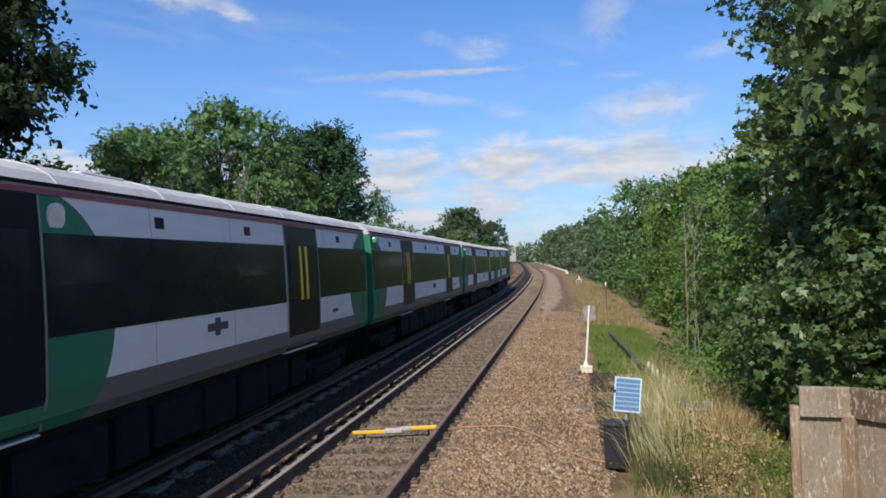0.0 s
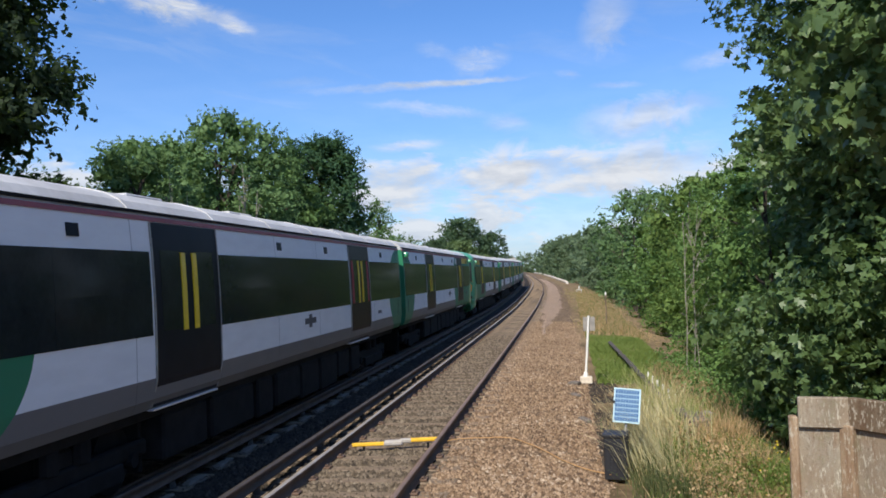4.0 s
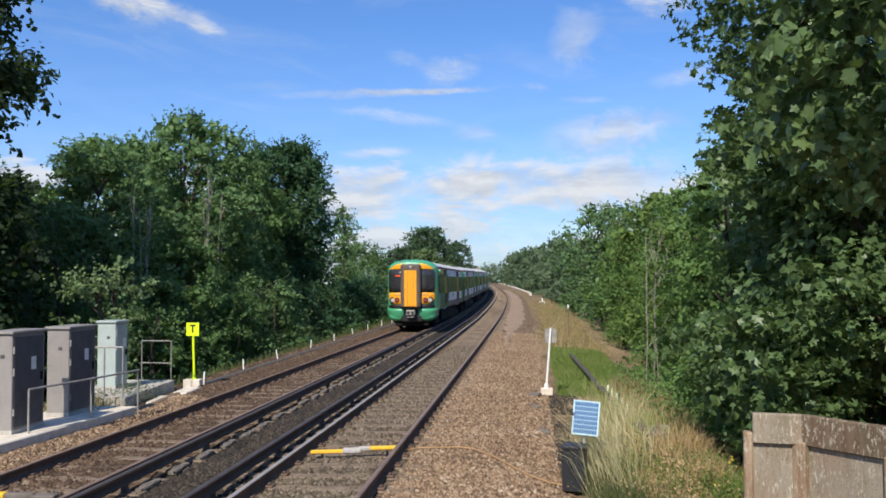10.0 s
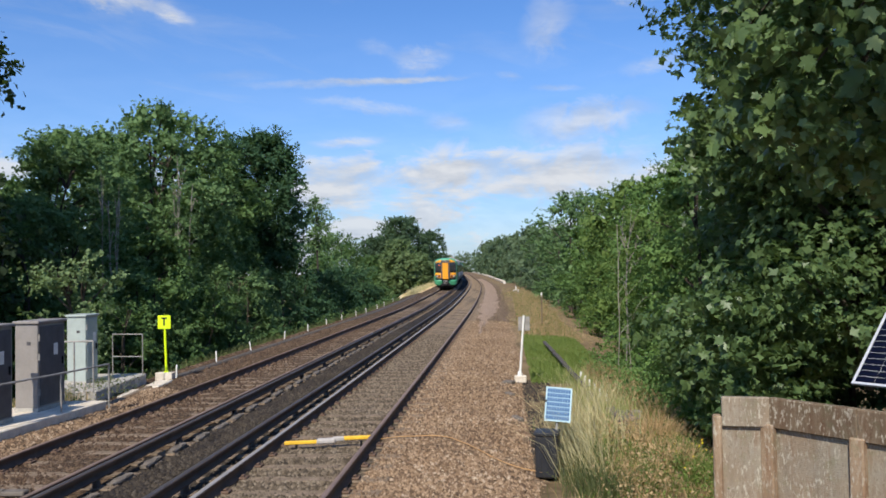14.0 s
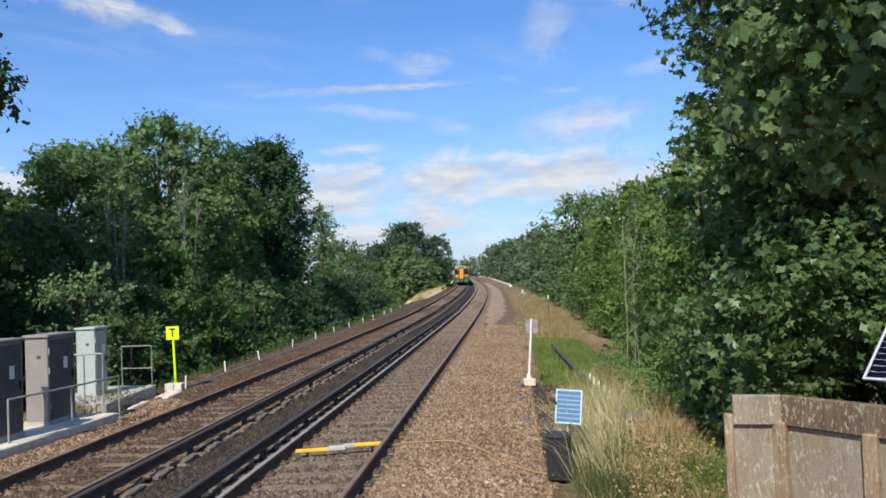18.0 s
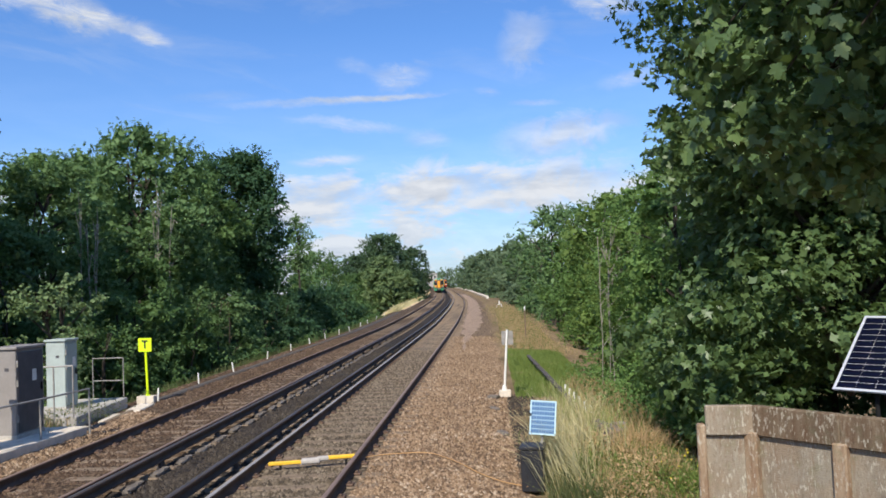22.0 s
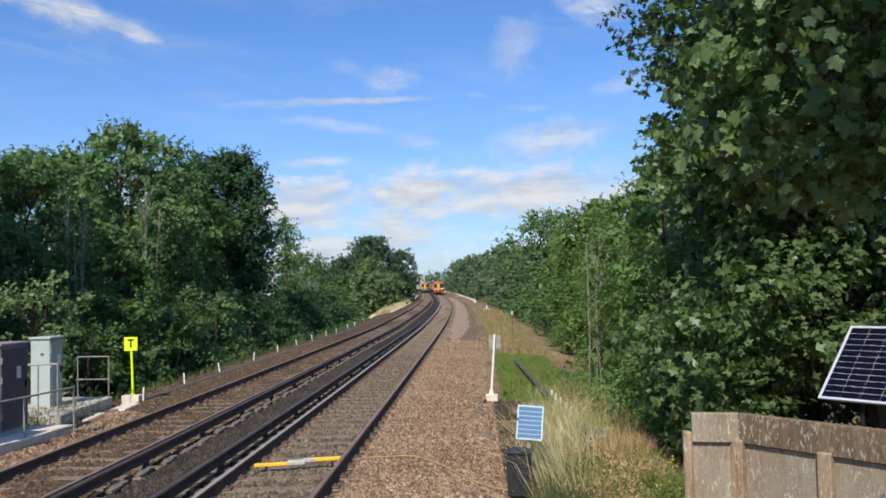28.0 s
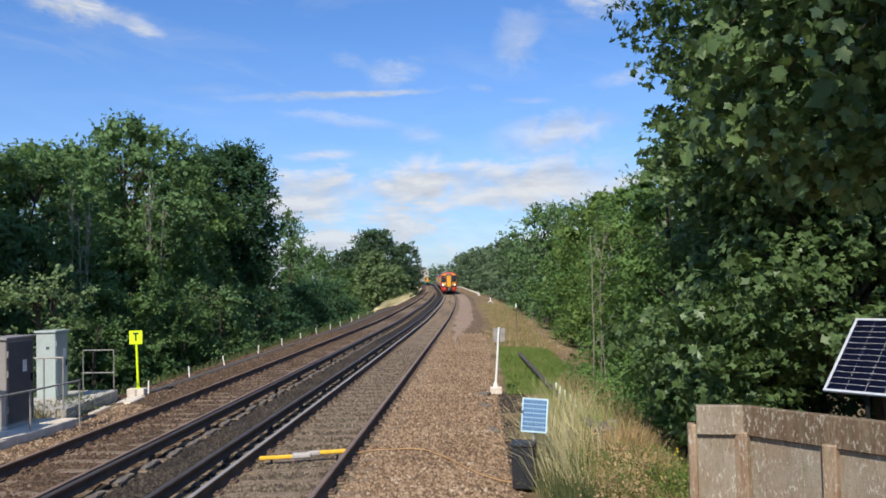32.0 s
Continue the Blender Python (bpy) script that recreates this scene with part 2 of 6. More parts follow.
def car_paint(name, base, ends, strip, cab, low):
    """Livery of a railway coach in its own space: pale sides, a grey skirt band, rounded end patches, a cab end in one colour with a strip over its windows.
    cab: 0 none, -1 at the rear, 1 at the front."""
    m = bpy.data.materials.new(name)
    m.use_nodes = True
    g = Nodes(m.node_tree)
    vec = g.add("ShaderNodeTexCoord").outputs["Object"]
    s = g.add("ShaderNodeSeparateXYZ", {0: vec})
    y, z = s.outputs[1], s.outputs[2]
    dirt = g.noise(g.add("ShaderNodeMapping", {"Vector": vec, "Scale": (1, 0.6, 2.4)}).outputs[0], 2.2, 6)
    col = g.mix(g.math("LESS_THAN", z, 1.40), base, low)
    dy = g.math("SUBTRACT", 10.0, g.math("ABSOLUTE", y))
    q = g.math("ADD", g.math("POWER", g.math("DIVIDE", dy, 2.0), 2.0), g.math("POWER", g.math("DIVIDE", g.math("SUBTRACT", z, 2.1), 1.3), 2.0))
    col = g.mix(g.math("LESS_THAN", q, 1.0), col, ends)
    if cab:
        c = g.math("MULTIPLY", y, float(cab))
        dz = g.math("DIVIDE", g.math("SUBTRACT", z, 2.1), 1.25)
        bow = g.math("SQRT", g.math("MAXIMUM", g.math("SUBTRACT", 1.0, g.math("MULTIPLY", dz, dz)), 0.0))
        col = g.mix(g.math("GREATER_THAN", c, g.math("SUBTRACT", 3.4, g.math("MULTIPLY", bow, 1.25))), col, ends)
        a = g.math("MULTIPLY", g.math("GREATER_THAN", z, 3.04), g.math("MULTIPLY", g.math("GREATER_THAN", c, 4.9), g.math("LESS_THAN", c, 8.1)))
        col = g.mix(a, col, strip)
    seams = g.math("LESS_THAN", g.math("ABSOLUTE", g.math("SUBTRACT", g.math("FRACT", g.math("DIVIDE", y, 2.45)), 0.5)), 0.004)
    col = g.mix(g.math("MULTIPLY", seams, 0.5), col, (0.05, 0.05, 0.05))
    grime = g.ramp(dirt, [(0.35, (0, 0, 0)), (0.75, (1, 1, 1))])
    col = g.mix(g.math("MULTIPLY", grime, 0.12), col, (0.16, 0.15, 0.14))
    b = g.add("ShaderNodeBump", {"Strength": 0.05, "Distance": 0.01, "Height": g.noise(vec, 3.0, 2)}).outputs[0]
    p = g.add("ShaderNodeBsdfPrincipled", {"Base Color": col, "Roughness": g.math("MULTIPLY_ADD", dirt, 0.3, 0.38), "Normal": b, "Specular IOR Level": 0.3})
    g.add("ShaderNodeOutputMaterial", {0: p.outputs[0]})
    return m


def stained_concrete(name, pale, grey=0.0):
    """Old concrete with rust-brown streaks that run down it and pale lichen spots."""
    m = bpy.data.materials.new(name)
    m.use_nodes = True
    g = Nodes(m.node_tree)
    vec = g.add("ShaderNodeTexCoord").outputs["Object"]
    run = g.noise(g.add("ShaderNodeMapping", {"Vector": vec, "Scale": (4.5, 4.5, 0.8)}).outputs[0], 1.0, 6, 0.6, 0.4)
    col = g.ramp(run, [(0.30, (0.118 * pale, 0.076 * pale, 0.046 * pale)), (0.52, (0.195 * pale, 0.135 * pale, 0.085 * pale)), (0.74, (0.29 * pale, 0.215 * pale, 0.14 * pale))])
    col = g.mix(g.math("MULTIPLY", g.ramp(g.noise(vec, 1.7, 3), [(0.35, (0.4,) * 3), (0.65, (1, 1, 1))]), grey), col, (0.215 * pale, 0.190 * pale, 0.145 * pale))
    rust = g.ramp(g.noise(g.add("ShaderNodeMapping", {"Vector": vec, "Scale": (9, 9, 1.6)}).outputs[0], 1.3, 5, 0.7), [(0.50, (0, 0, 0)), (0.68, (1, 1, 1))])
    col = g.mix(g.math("MULTIPLY", rust, 0.75 - 0.4 * grey), col, (0.135 * pale, 0.066 * pale, 0.034 * pale))
    moss = g.ramp(g.noise(vec, 5.5, 5, 0.7), [(0.54, (0, 0, 0)), (0.66, (1, 1, 1))])
    col = g.mix(g.math("MULTIPLY", moss, 0.45), col, (0.150 * pale, 0.140 * pale, 0.080 * pale))
    pit = g.ramp(g.noise(g.add("ShaderNodeMapping", {"Vector": vec, "Scale": (1, 1, 0.5)}).outputs[0], 48, 4, 0.75), [(0.30, (1, 1, 1)), (0.46, (0, 0, 0))])
    col = g.mix(g.math("MULTIPLY", pit, 0.6), col, (0.070 * pale, 0.048 * pale, 0.030 * pale))
    spot = g.ramp(g.noise(g.add("ShaderNodeMapping", {"Vector": vec, "Scale": (1, 1, 0.35)}).outputs[0], 34, 3, 0.7), [(0.54, (0, 0, 0)), (0.62, (1, 1, 1))])
    zone = g.ramp(g.noise(vec, 3.2, 3), [(0.40, (0.12,) * 3), (0.60, (1, 1, 1))])
    col = g.mix(g.math("MULTIPLY", spot, g.math("MULTIPLY", zone, 0.7)), col, (0.52, 0.48, 0.38))
    b = g.add("ShaderNodeBump", {"Strength": 0.6, "Distance": 0.01, "Height": g.noise(vec, 60, 5)}).outputs[0]
    p = g.add("ShaderNodeBsdfPrincipled", {"Base Color": col, "Roughness": 0.92, "Normal": b, "Specular IOR Level": 0.15})
    g.add("ShaderNodeOutputMaterial", {0: p.outputs[0]})
    return m


def glow(name, colour, strength):
    m = bpy.data.materials.new(name)
    m.use_nodes = True
    g = Nodes(m.node_tree)
    p = g.add("ShaderNodeBsdfPrincipled", {"Base Color": (*colour, 1), "Roughness": 0.3, "Emission Color": (*colour, 1), "Emission Strength": strength})
    g.add("ShaderNodeOutputMaterial", {0: p.outputs[0]})
    return m


GREEN, WHITE, SKIRT, YELLOW = (0.016, 0.185, 0.090), (0.78, 0.79, 0.79), (0.15, 0.147, 0.145), (0.82, 0.34, 0.012)
M_BALLAST = ballast_material("ballast_brown", [(0.075, 0.046, 0.027), (0.225, 0.148, 0.085), (0.35, 0.240, 0.148), (0.52, 0.40, 0.27)])
M_STONES = stone_material("ballast_stones", [(0.090, 0.056, 0.034), (0.355, 0.228, 0.130), (0.62, 0.44, 0.275), (0.90, 0.78, 0.61)])
M_BALLAST_GREY = ballast_material("ballast_grey", [(0.016, 0.012, 0.010), (0.045, 0.035, 0.027), (0.072, 0.057, 0.045), (0.112, 0.094, 0.075)])
M_STONES_GREY = stone_material("ballast_stones_grey", [(0.026, 0.020, 0.015), (0.074, 0.058, 0.042), (0.122, 0.098, 0.072), (0.220, 0.186, 0.145)])
M_STONES_FOUR = stone_material("ballast_stones_dusty", [(0.050, 0.038, 0.026), (0.185, 0.140, 0.092), (0.330, 0.258, 0.178), (0.560, 0.470, 0.350)])
M_BALLAST_FOUR = ballast_material("ballast_dusty", [(0.051, 0.039, 0.026), (0.166, 0.124, 0.081), (0.248, 0.193, 0.133), (0.368, 0.304, 0.221)])
M_BALLAST_RUST = ballast_material("ballast_rusty", [(0.034, 0.021, 0.012), (0.122, 0.077, 0.044), (0.190, 0.126, 0.076), (0.290, 0.212, 0.138)])
M_STONES_RUST = stone_material("ballast_stones_rusty", [(0.036, 0.021, 0.013), (0.140, 0.087, 0.051), (0.262, 0.178, 0.114), (0.54, 0.42, 0.31)])
M_PATH = ballast_material("pale_gravel", [(0.34, 0.225, 0.145), (0.50, 0.35, 0.24), (0.58, 0.42, 0.30), (0.68, 0.52, 0.39)], 26)
M_EARTH = material("earth_and_grass", (0.15, 0.105, 0.055), 0.95, vary=0.5, scale=0.5, bump=0.8, bump_scale=9, second=(0.33, 0.235, 0.13), spec=0.1)
M_SLEEPER = material("weathered_sleeper", (0.195, 0.145, 0.100), 0.9, vary=0.4, scale=5, bump=0.5, bump_scale=35, spec=0.2)
M_DARKWOOD = material("dark_concrete", (0.075, 0.065, 0.055), 0.9, vary=0.4, scale=6, bump=0.4)
M_RAIL = material("rusty_rail_side", (0.115, 0.070, 0.046), 0.85, vary=0.35, scale=3, bump=0.3)
M_RAILTOP = material("polished_rail_head", (0.20, 0.135, 0.10), 0.6, 0.1, vary=0.25, scale=3, bump=0.05)
# paler colour stands in for the sky's sheen on the near left rail
M_RAILBRIGHT = material("sheen_rail_head", (0.36, 0.325, 0.29), 0.48, 0.2, vary=0.12, scale=3, bump=0.01)
M_CONTOP = material("conductor_rail_top", (0.10, 0.085, 0.075), 0.55, 0.5, vary=0.25, scale=4, bump=0.1)
M_INSUL = material("conductor_insulator", (0.07, 0.058, 0.05), 0.6, vary=0.4, scale=9)
M_CONCRETE = material("concrete", (0.42, 0.39, 0.34), 0.9, vary=0.3, scale=4, bump=0.4, bump_scale=45, spec=0.2)
M_CONCRETE_PALE = material("pale_concrete", (0.64, 0.56, 0.45), 0.88, vary=0.22, scale=4, bump=0.35, bump_scale=40, spec=0.2)
M_FENCE = stained_concrete("lichened_concrete", 0.76, 0.12)
M_FENCE_POST = stained_concrete("rust_stained_concrete", 1.45)
M_FENCE_PANEL = stained_concrete("worn_concrete_panel", 1.32, 0.85)
M_CAB_GREY = material("grey_cabinet_paint", (0.25, 0.225, 0.20), 0.55, vary=0.16, scale=3, bump=0.08)
M_CAB_DARK = material("dark_cabinet_trim", (0.078, 0.072, 0.074), 0.6, vary=0.3, scale=5)
M_CAB_WHITE = material("white_cabinet_paint", (0.36, 0.405, 0.365), 0.5, vary=0.14, scale=3, bump=0.08)
M_STEEL = material("galvanised_steel", (0.31, 0.29, 0.26), 0.6, 0.3, vary=0.3, scale=9)
M_DARKSTEEL = material("dark_steel", (0.014, 0.0135, 0.0135), 0.85, 0.0, vary=0.4, scale=4, spec=0.15)
M_BLACKBOX = material("black_plastic", (0.018, 0.018, 0.02), 0.5, vary=0.3, scale=6)
M_LIME = material("lime_sign_paint", (0.66, 0.86, 0.005), 0.5, vary=0.06, scale=4, bump=0.05)
M_BLACK = material("black_paint", (0.01, 0.01, 0.01), 0.5, vary=0.2)
M_WHITEPAINT = material("white_paint", (0.78, 0.76, 0.70), 0.5, vary=0.12, scale=8)
M_YELLOW = material("yellow_paint", YELLOW, 0.42, vary=0.08, scale=3, bump=0.04)
M_TREADLE = material("worn_yellow_bar", (0.80, 0.46, 0.03), 0.6, vary=0.2, scale=14)
M_BLOCK = material("dirty_block", (0.15, 0.125, 0.10), 0.85, vary=0.35, scale=7, bump=0.4)
M_ROOF_RED = material("dark_red_roof", (0.16, 0.03, 0.03), 0.6, vary=0.2, scale=1.2)
M_STONE_GREY = material("grey_box", (0.42, 0.38, 0.34), 0.8, vary=0.2, scale=14)
M_CABLE = material("orange_cable", (0.46, 0.26, 0.10), 0.6, vary=0.15, scale=8)
M_CELL = material("solar_cells_dark", (0.004, 0.005, 0.014), 0.2, vary=0.3, scale=5, bump=0.0, spec=0.3, ior=1.3)
M_CELL_BLUE = material("solar_cells_blue", (0.055, 0.135, 0.27), 0.3, vary=0.25, scale=9, bump=0.0, spec=0.6, coat=0.4)
M_CELLBACK = material("pale_blue_backing", (0.28, 0.42, 0.50), 0.5, vary=0.1, scale=9)
M_ALU = material("aluminium_frame", (0.72, 0.72, 0.73), 0.4, 0.4, vary=0.1, scale=9)
M_FRAME_BLUE = material("pale_blue_frame", (0.44, 0.60, 0.64), 0.45, vary=0.12, scale=9)
M_BARK = material("bark", (0.062, 0.052, 0.040), 0.95, vary=0.4, scale=4, bump=0.9, bump_scale=20, spec=0.1)
M_BIRCH = material("pale_bark", (0.27, 0.25, 0.20), 0.9, vary=0.35, scale=5, bump=0.4, bump_scale=20, spec=0.1)
M_ROOF = material("coach_roof", (0.50, 0.49, 0.475), 0.6, vary=0.18, scale=1.2, bump=0.1)
M_REDLINE = material("maroon_line", (0.28, 0.07, 0.09), 0.5, vary=0.15, scale=3)
M_GLASS = material("dark_glass", (0.018, 0.022, 0.024), 0.10, vary=0.3, scale=2, bump=0.02, bump_scale=2, spec=0.5, ior=1.18)
M_SCREEN = material("windscreen_glass", (0.030, 0.032, 0.034), 0.10, vary=0.3, scale=2, bump=0.0, spec=0.5, ior=1.5)
M_DOOR = material("dark_door", (0.016, 0.018, 0.022), 0.35, vary=0.2, scale=2, bump=0.03, ior=1.1)
M_POLE = material("yellow_handrail", (0.75, 0.52, 0.02), 0.4, vary=0.1)
M_GANG = material("black_rubber", (0.014, 0.014, 0.015), 0.8, vary=0.3)
M_SURROUND = material("brown_grey_surround", (0.105, 0.080, 0.063), 0.8, vary=0.35, scale=5, bump=0.25)
M_LAMPGLASS = material("lamp_glass", (0.46, 0.42, 0.39), 0.12, vary=0.3, scale=8, bump=0.0, coat=0.6)
M_TAILGLASS = material("red_lamp_glass", (0.35, 0.05, 0.035), 0.15, vary=0.3, scale=8, bump=0.0, coat=0.5)
M_GREEN = material("green_paint", (0.065, 0.315, 0.155), 0.35, vary=0.1, scale=2, bump=0.03, coat=0.2)
M_RED = material("red_paint", (0.55, 0.045, 0.02), 0.35, vary=0.12, scale=2, bump=0.03, coat=0.2)
M_REDPANEL = material("red_panel", (0.30, 0.008, 0.016), 0.6, vary=0.2, scale=4)
M_ORANGE = glow("orange_display", (0.75, 0.09, 0.02), 0.3)
M_HEADLIGHT = glow("lit_headlamp", (1.0, 0.93, 0.80), 2.5)
M_STRAW = material("dry_straw", (0.74, 0.56, 0.32), 0.95, vary=0.3, scale=0.8, bump=0.8, bump_scale=12, spec=0.1)
L_LEFT = leaf_material("mixed_hedge_leaves", (0.047, 0.101, 0.038), (0.168, 0.274, 0.092))
L_LEFT_PALE = leaf_material("pale_willow_leaves", (0.078, 0.151, 0.062), (0.224, 0.347, 0.140))
L_OAK = leaf_material("oak_leaves", (0.027, 0.074, 0.040), (0.095, 0.179, 0.085))
L_DOME = leaf_material("far_dark_leaves", (0.046, 0.093, 0.055), (0.123, 0.186, 0.102))
# leaf colour of the tall left tree, darkened to stand in for its shade
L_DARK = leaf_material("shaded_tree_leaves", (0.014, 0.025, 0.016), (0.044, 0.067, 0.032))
L_RIGHT = leaf_material("hazel_leaves", (0.074, 0.150, 0.042), (0.225, 0.355, 0.108))
L_BIRCH = leaf_material("birch_leaves", (0.076, 0.146, 0.031), (0.224, 0.314, 0.090))
L_MAPLE = leaf_material("maple_leaves", (0.052, 0.101, 0.036), (0.182, 0.266, 0.098), rough=0.40, gloss=0.35)
L_YOUNG = leaf_material("young_maple_leaves", (0.32, 0.39, 0.13), (0.46, 0.53, 0.22))
L_SPRAY = leaf_material("pale_shrub_leaves", (0.115, 0.180, 0.070), (0.27, 0.36, 0.165))
# distant foliage: air haze is put into these paler, greyer leaf colours
L_FAR = leaf_material("hazy_far_leaves", (0.103, 0.162, 0.095), (0.218, 0.293, 0.162))
L_GRASS = leaf_material("green_grass", (0.125, 0.188, 0.038), (0.265, 0.34, 0.098))
L_DRY = leaf_material("dry_grass", (0.42, 0.36, 0.16), (0.92, 0.81, 0.48), rough=0.8)
L_WEED = leaf_material("mixed_weeds", (0.29, 0.195, 0.095), (0.68, 0.495, 0.275), (0.138, 0.200, 0.050), 0.25, 0.8)
L_RUSSET = leaf_material("dry_russet_weeds", (0.40, 0.250, 0.115), (0.78, 0.555, 0.310), (0.190, 0.230, 0.080), 0.16, 0.8)
L_PALEGRASS = leaf_material("yellow_green_grass", (0.26, 0.30, 0.08), (0.56, 0.58, 0.24), rough=0.7)
L_FLOWER = leaf_material("yellow_flowers", (0.75, 0.55, 0.03), (0.9, 0.72, 0.08))
L_DEEP = leaf_material("dark_green_weeds", (0.085, 0.105, 0.042), (0.19, 0.205, 0.09))


# ---- mesh helpers ----
def obj(name, me, mat, parent=None, label=""):
    ob = new(name, me)
    for m in mat if isinstance(mat, (list, tuple)) else [mat]:
        me.materials.append(m)
    if parent:
        ob.parent = parent
    if label:
        ob["label"] = label
    return ob


def part(name, bm, mat, parent=None, label="", smooth=False):
    me = bpy.data.meshes.new(name)
    bmesh.ops.recalc_face_normals(bm, faces=bm.faces)
    if smooth:
        for f in bm.faces:
            f.smooth = True
    bm.to_mesh(me)
    bm.free()
    return obj(name, me, mat, parent, label)


def mesh_np(name, v, f, smooth=False, mats=None):
    """A mesh from numpy arrays: vertices (n, 3), faces (m, 3 or 4)."""
    me = bpy.data.meshes.new(name)
    v, f = np.asarray(v, np.float32), np.asarray(f, np.int32)
    m, k = f.shape
    me.vertices.add(len(v))
    me.vertices.foreach_set("co", v.ravel())
    me.loops.add(m * k)
    me.loops.foreach_set("vertex_index", f.ravel())
    me.polygons.add(m)
    me.polygons.foreach_set("loop_start", np.arange(m, dtype=np.int32) * k)
    if mats is not None:
        me.polygons.foreach_set("material_index", np.asarray(mats, np.int32))
    if smooth:
        me.polygons.foreach_set("use_smooth", np.ones(m, bool))
    me.update(calc_edges=True)
    me.validate()
    return me


def box(bm, a, b, bevel=0.0, m=None, seg=1):
    (x0, y0, z0), (x1, y1, z1) = a, b
    t = Matrix.Translation(((x0 + x1) / 2, (y0 + y1) / 2, (z0 + z1) / 2)) @ Matrix.Diagonal((x1 - x0, y1 - y0, z1 - z0, 1))
    r = bmesh.ops.create_cube(bm, size=1, matrix=(m @ t) if m else t)
    if bevel:
        es = list({e for v in r["verts"] for e in v.link_edges})
        bmesh.ops.bevel(bm, geom=es, offset=bevel, segments=seg, affect="EDGES", profile=0.5)
    return bm


def tube(bm, p0, p1, r0, r1=None, n=8):
    p0, p1 = Vector(p0), Vector(p1)
    q = (p1 - p0).to_track_quat("Z", "Y").to_matrix().to_4x4()
    bmesh.ops.create_cone(bm, cap_ends=True, segments=n, radius1=r0, radius2=r0 if r1 is None else r1, depth=(p1 - p0).length,
                          matrix=Matrix.Translation((p0 + p1) / 2) @ q)
    return bm


def pipe(bm, points, r, n=8):
    """A bent pipe through the points."""
    for a, b in zip(points, points[1:]):
        tube(bm, a, b, r, r, n)
    for p in points[1:-1]:
        bmesh.ops.create_uvsphere(bm, u_segments=n, v_segments=6, radius=r * 1.02, matrix=Matrix.Translation(p))
    return bm


def prism(bm, outline, y0, y1):
    """An outline in x and z, drawn out along y."""
    a = [bm.verts.new((x, y0, z)) for x, z in outline]
    b = [bm.verts.new((x, y1, z)) for x, z in outline]
    bm.faces.new(a)
    bm.faces.new(b[::-1])
    for i in range(len(a)):
        j = (i + 1) % len(a)
        bm.faces.new((a[i], b[i], b[j], a[j]))
    return bm


def B():
    return bmesh.new()


# ---- the line of the railway ----
S = np.arange(-60.0, 901.0, 2.0)
BEND = np.interp(S, [-60, 0, 40, 80, 120, 160, 200, 260, 330, 420, 520, 700, 900],
                 [2.7e-4, 2.8e-4, 0.6e-4, 3.9e-4, 5.5e-4, 2.6e-4, 1.8e-4, 0.1e-4, 0.9e-4, 1.0e-4, 0.9e-4, 0.9e-4, 0])
TURN = np.cumsum(BEND) * 2
TURN -= np.interp(0, S, TURN)
LX, LY = -np.cumsum(np.sin(TURN)) * 2, np.cumsum(np.cos(TURN)) * 2
LX -= np.interp(0, S, LX)
LY -= np.interp(0, S, LY)
LZ = np.interp(S, [0, 60, 120, 200, 300, 450, 700, 900], [0, 0.02, 0.57, 0.94, 1.79, 2.66, 3.53, 4.0])
NEAR, FAR, GAUGE = -2.887, -6.405, 1.505


def line(s, off, z=0.0):
    """Place along the railway: s metres on, off metres to the side, z over the rails."""
    t = np.interp(s, S, TURN)
    return np.stack([np.interp(s, S, LX) + off * np.cos(t), np.interp(s, S, LY) + off * np.sin(t), np.interp(s, S, LZ) + z + 0 * t], -1)


def side_shift(y):
    return np.interp(y, LY, LX), np.interp(y, LY, LZ)


def sweep(name, profile, off, s, mat, parent=None, tops=(), label="", sink=0.0):
    """A profile of (side, height) drawn along the railway."""
    n = len(profile)
    v = np.concatenate([line(s, off + px, pz)[:, None, :] for px, pz in profile], 1)
    v[[0, -1], :, 2] -= sink
    v = v.reshape(-1, 3)
    i, j = np.meshgrid(np.arange(len(s) - 1), np.arange(n), indexing="ij")
    k = (j + 1) % n
    f = np.stack([i * n + j, i * n + k, (i + 1) * n + k, (i + 1) * n + j], -1).reshape(-1, 4)
    return obj(name, mesh_np(name, v, f, mats=np.isin(j, tops).astype(int).ravel()), mat, parent, label)


# ---- ground ----
PROFILE = [(-3000, -3.0), (-60, -3.4), (-16, -3.2), (-11.2, -1.3), (-10.3, -0.42), (-9.3, -0.24), (-8.3, -0.26), (-4.65, -0.30), (-1.3, -0.28), (0.2, -0.30), (0.9, -0.34), (2.6, -0.46),
           (5.0, -1.1), (12, -2.2), (60, -2.6), (3000, -2.6)]


def ground_z(off):
    return np.interp(off, [p[0] for p in PROFILE], [p[1] for p in PROFILE])


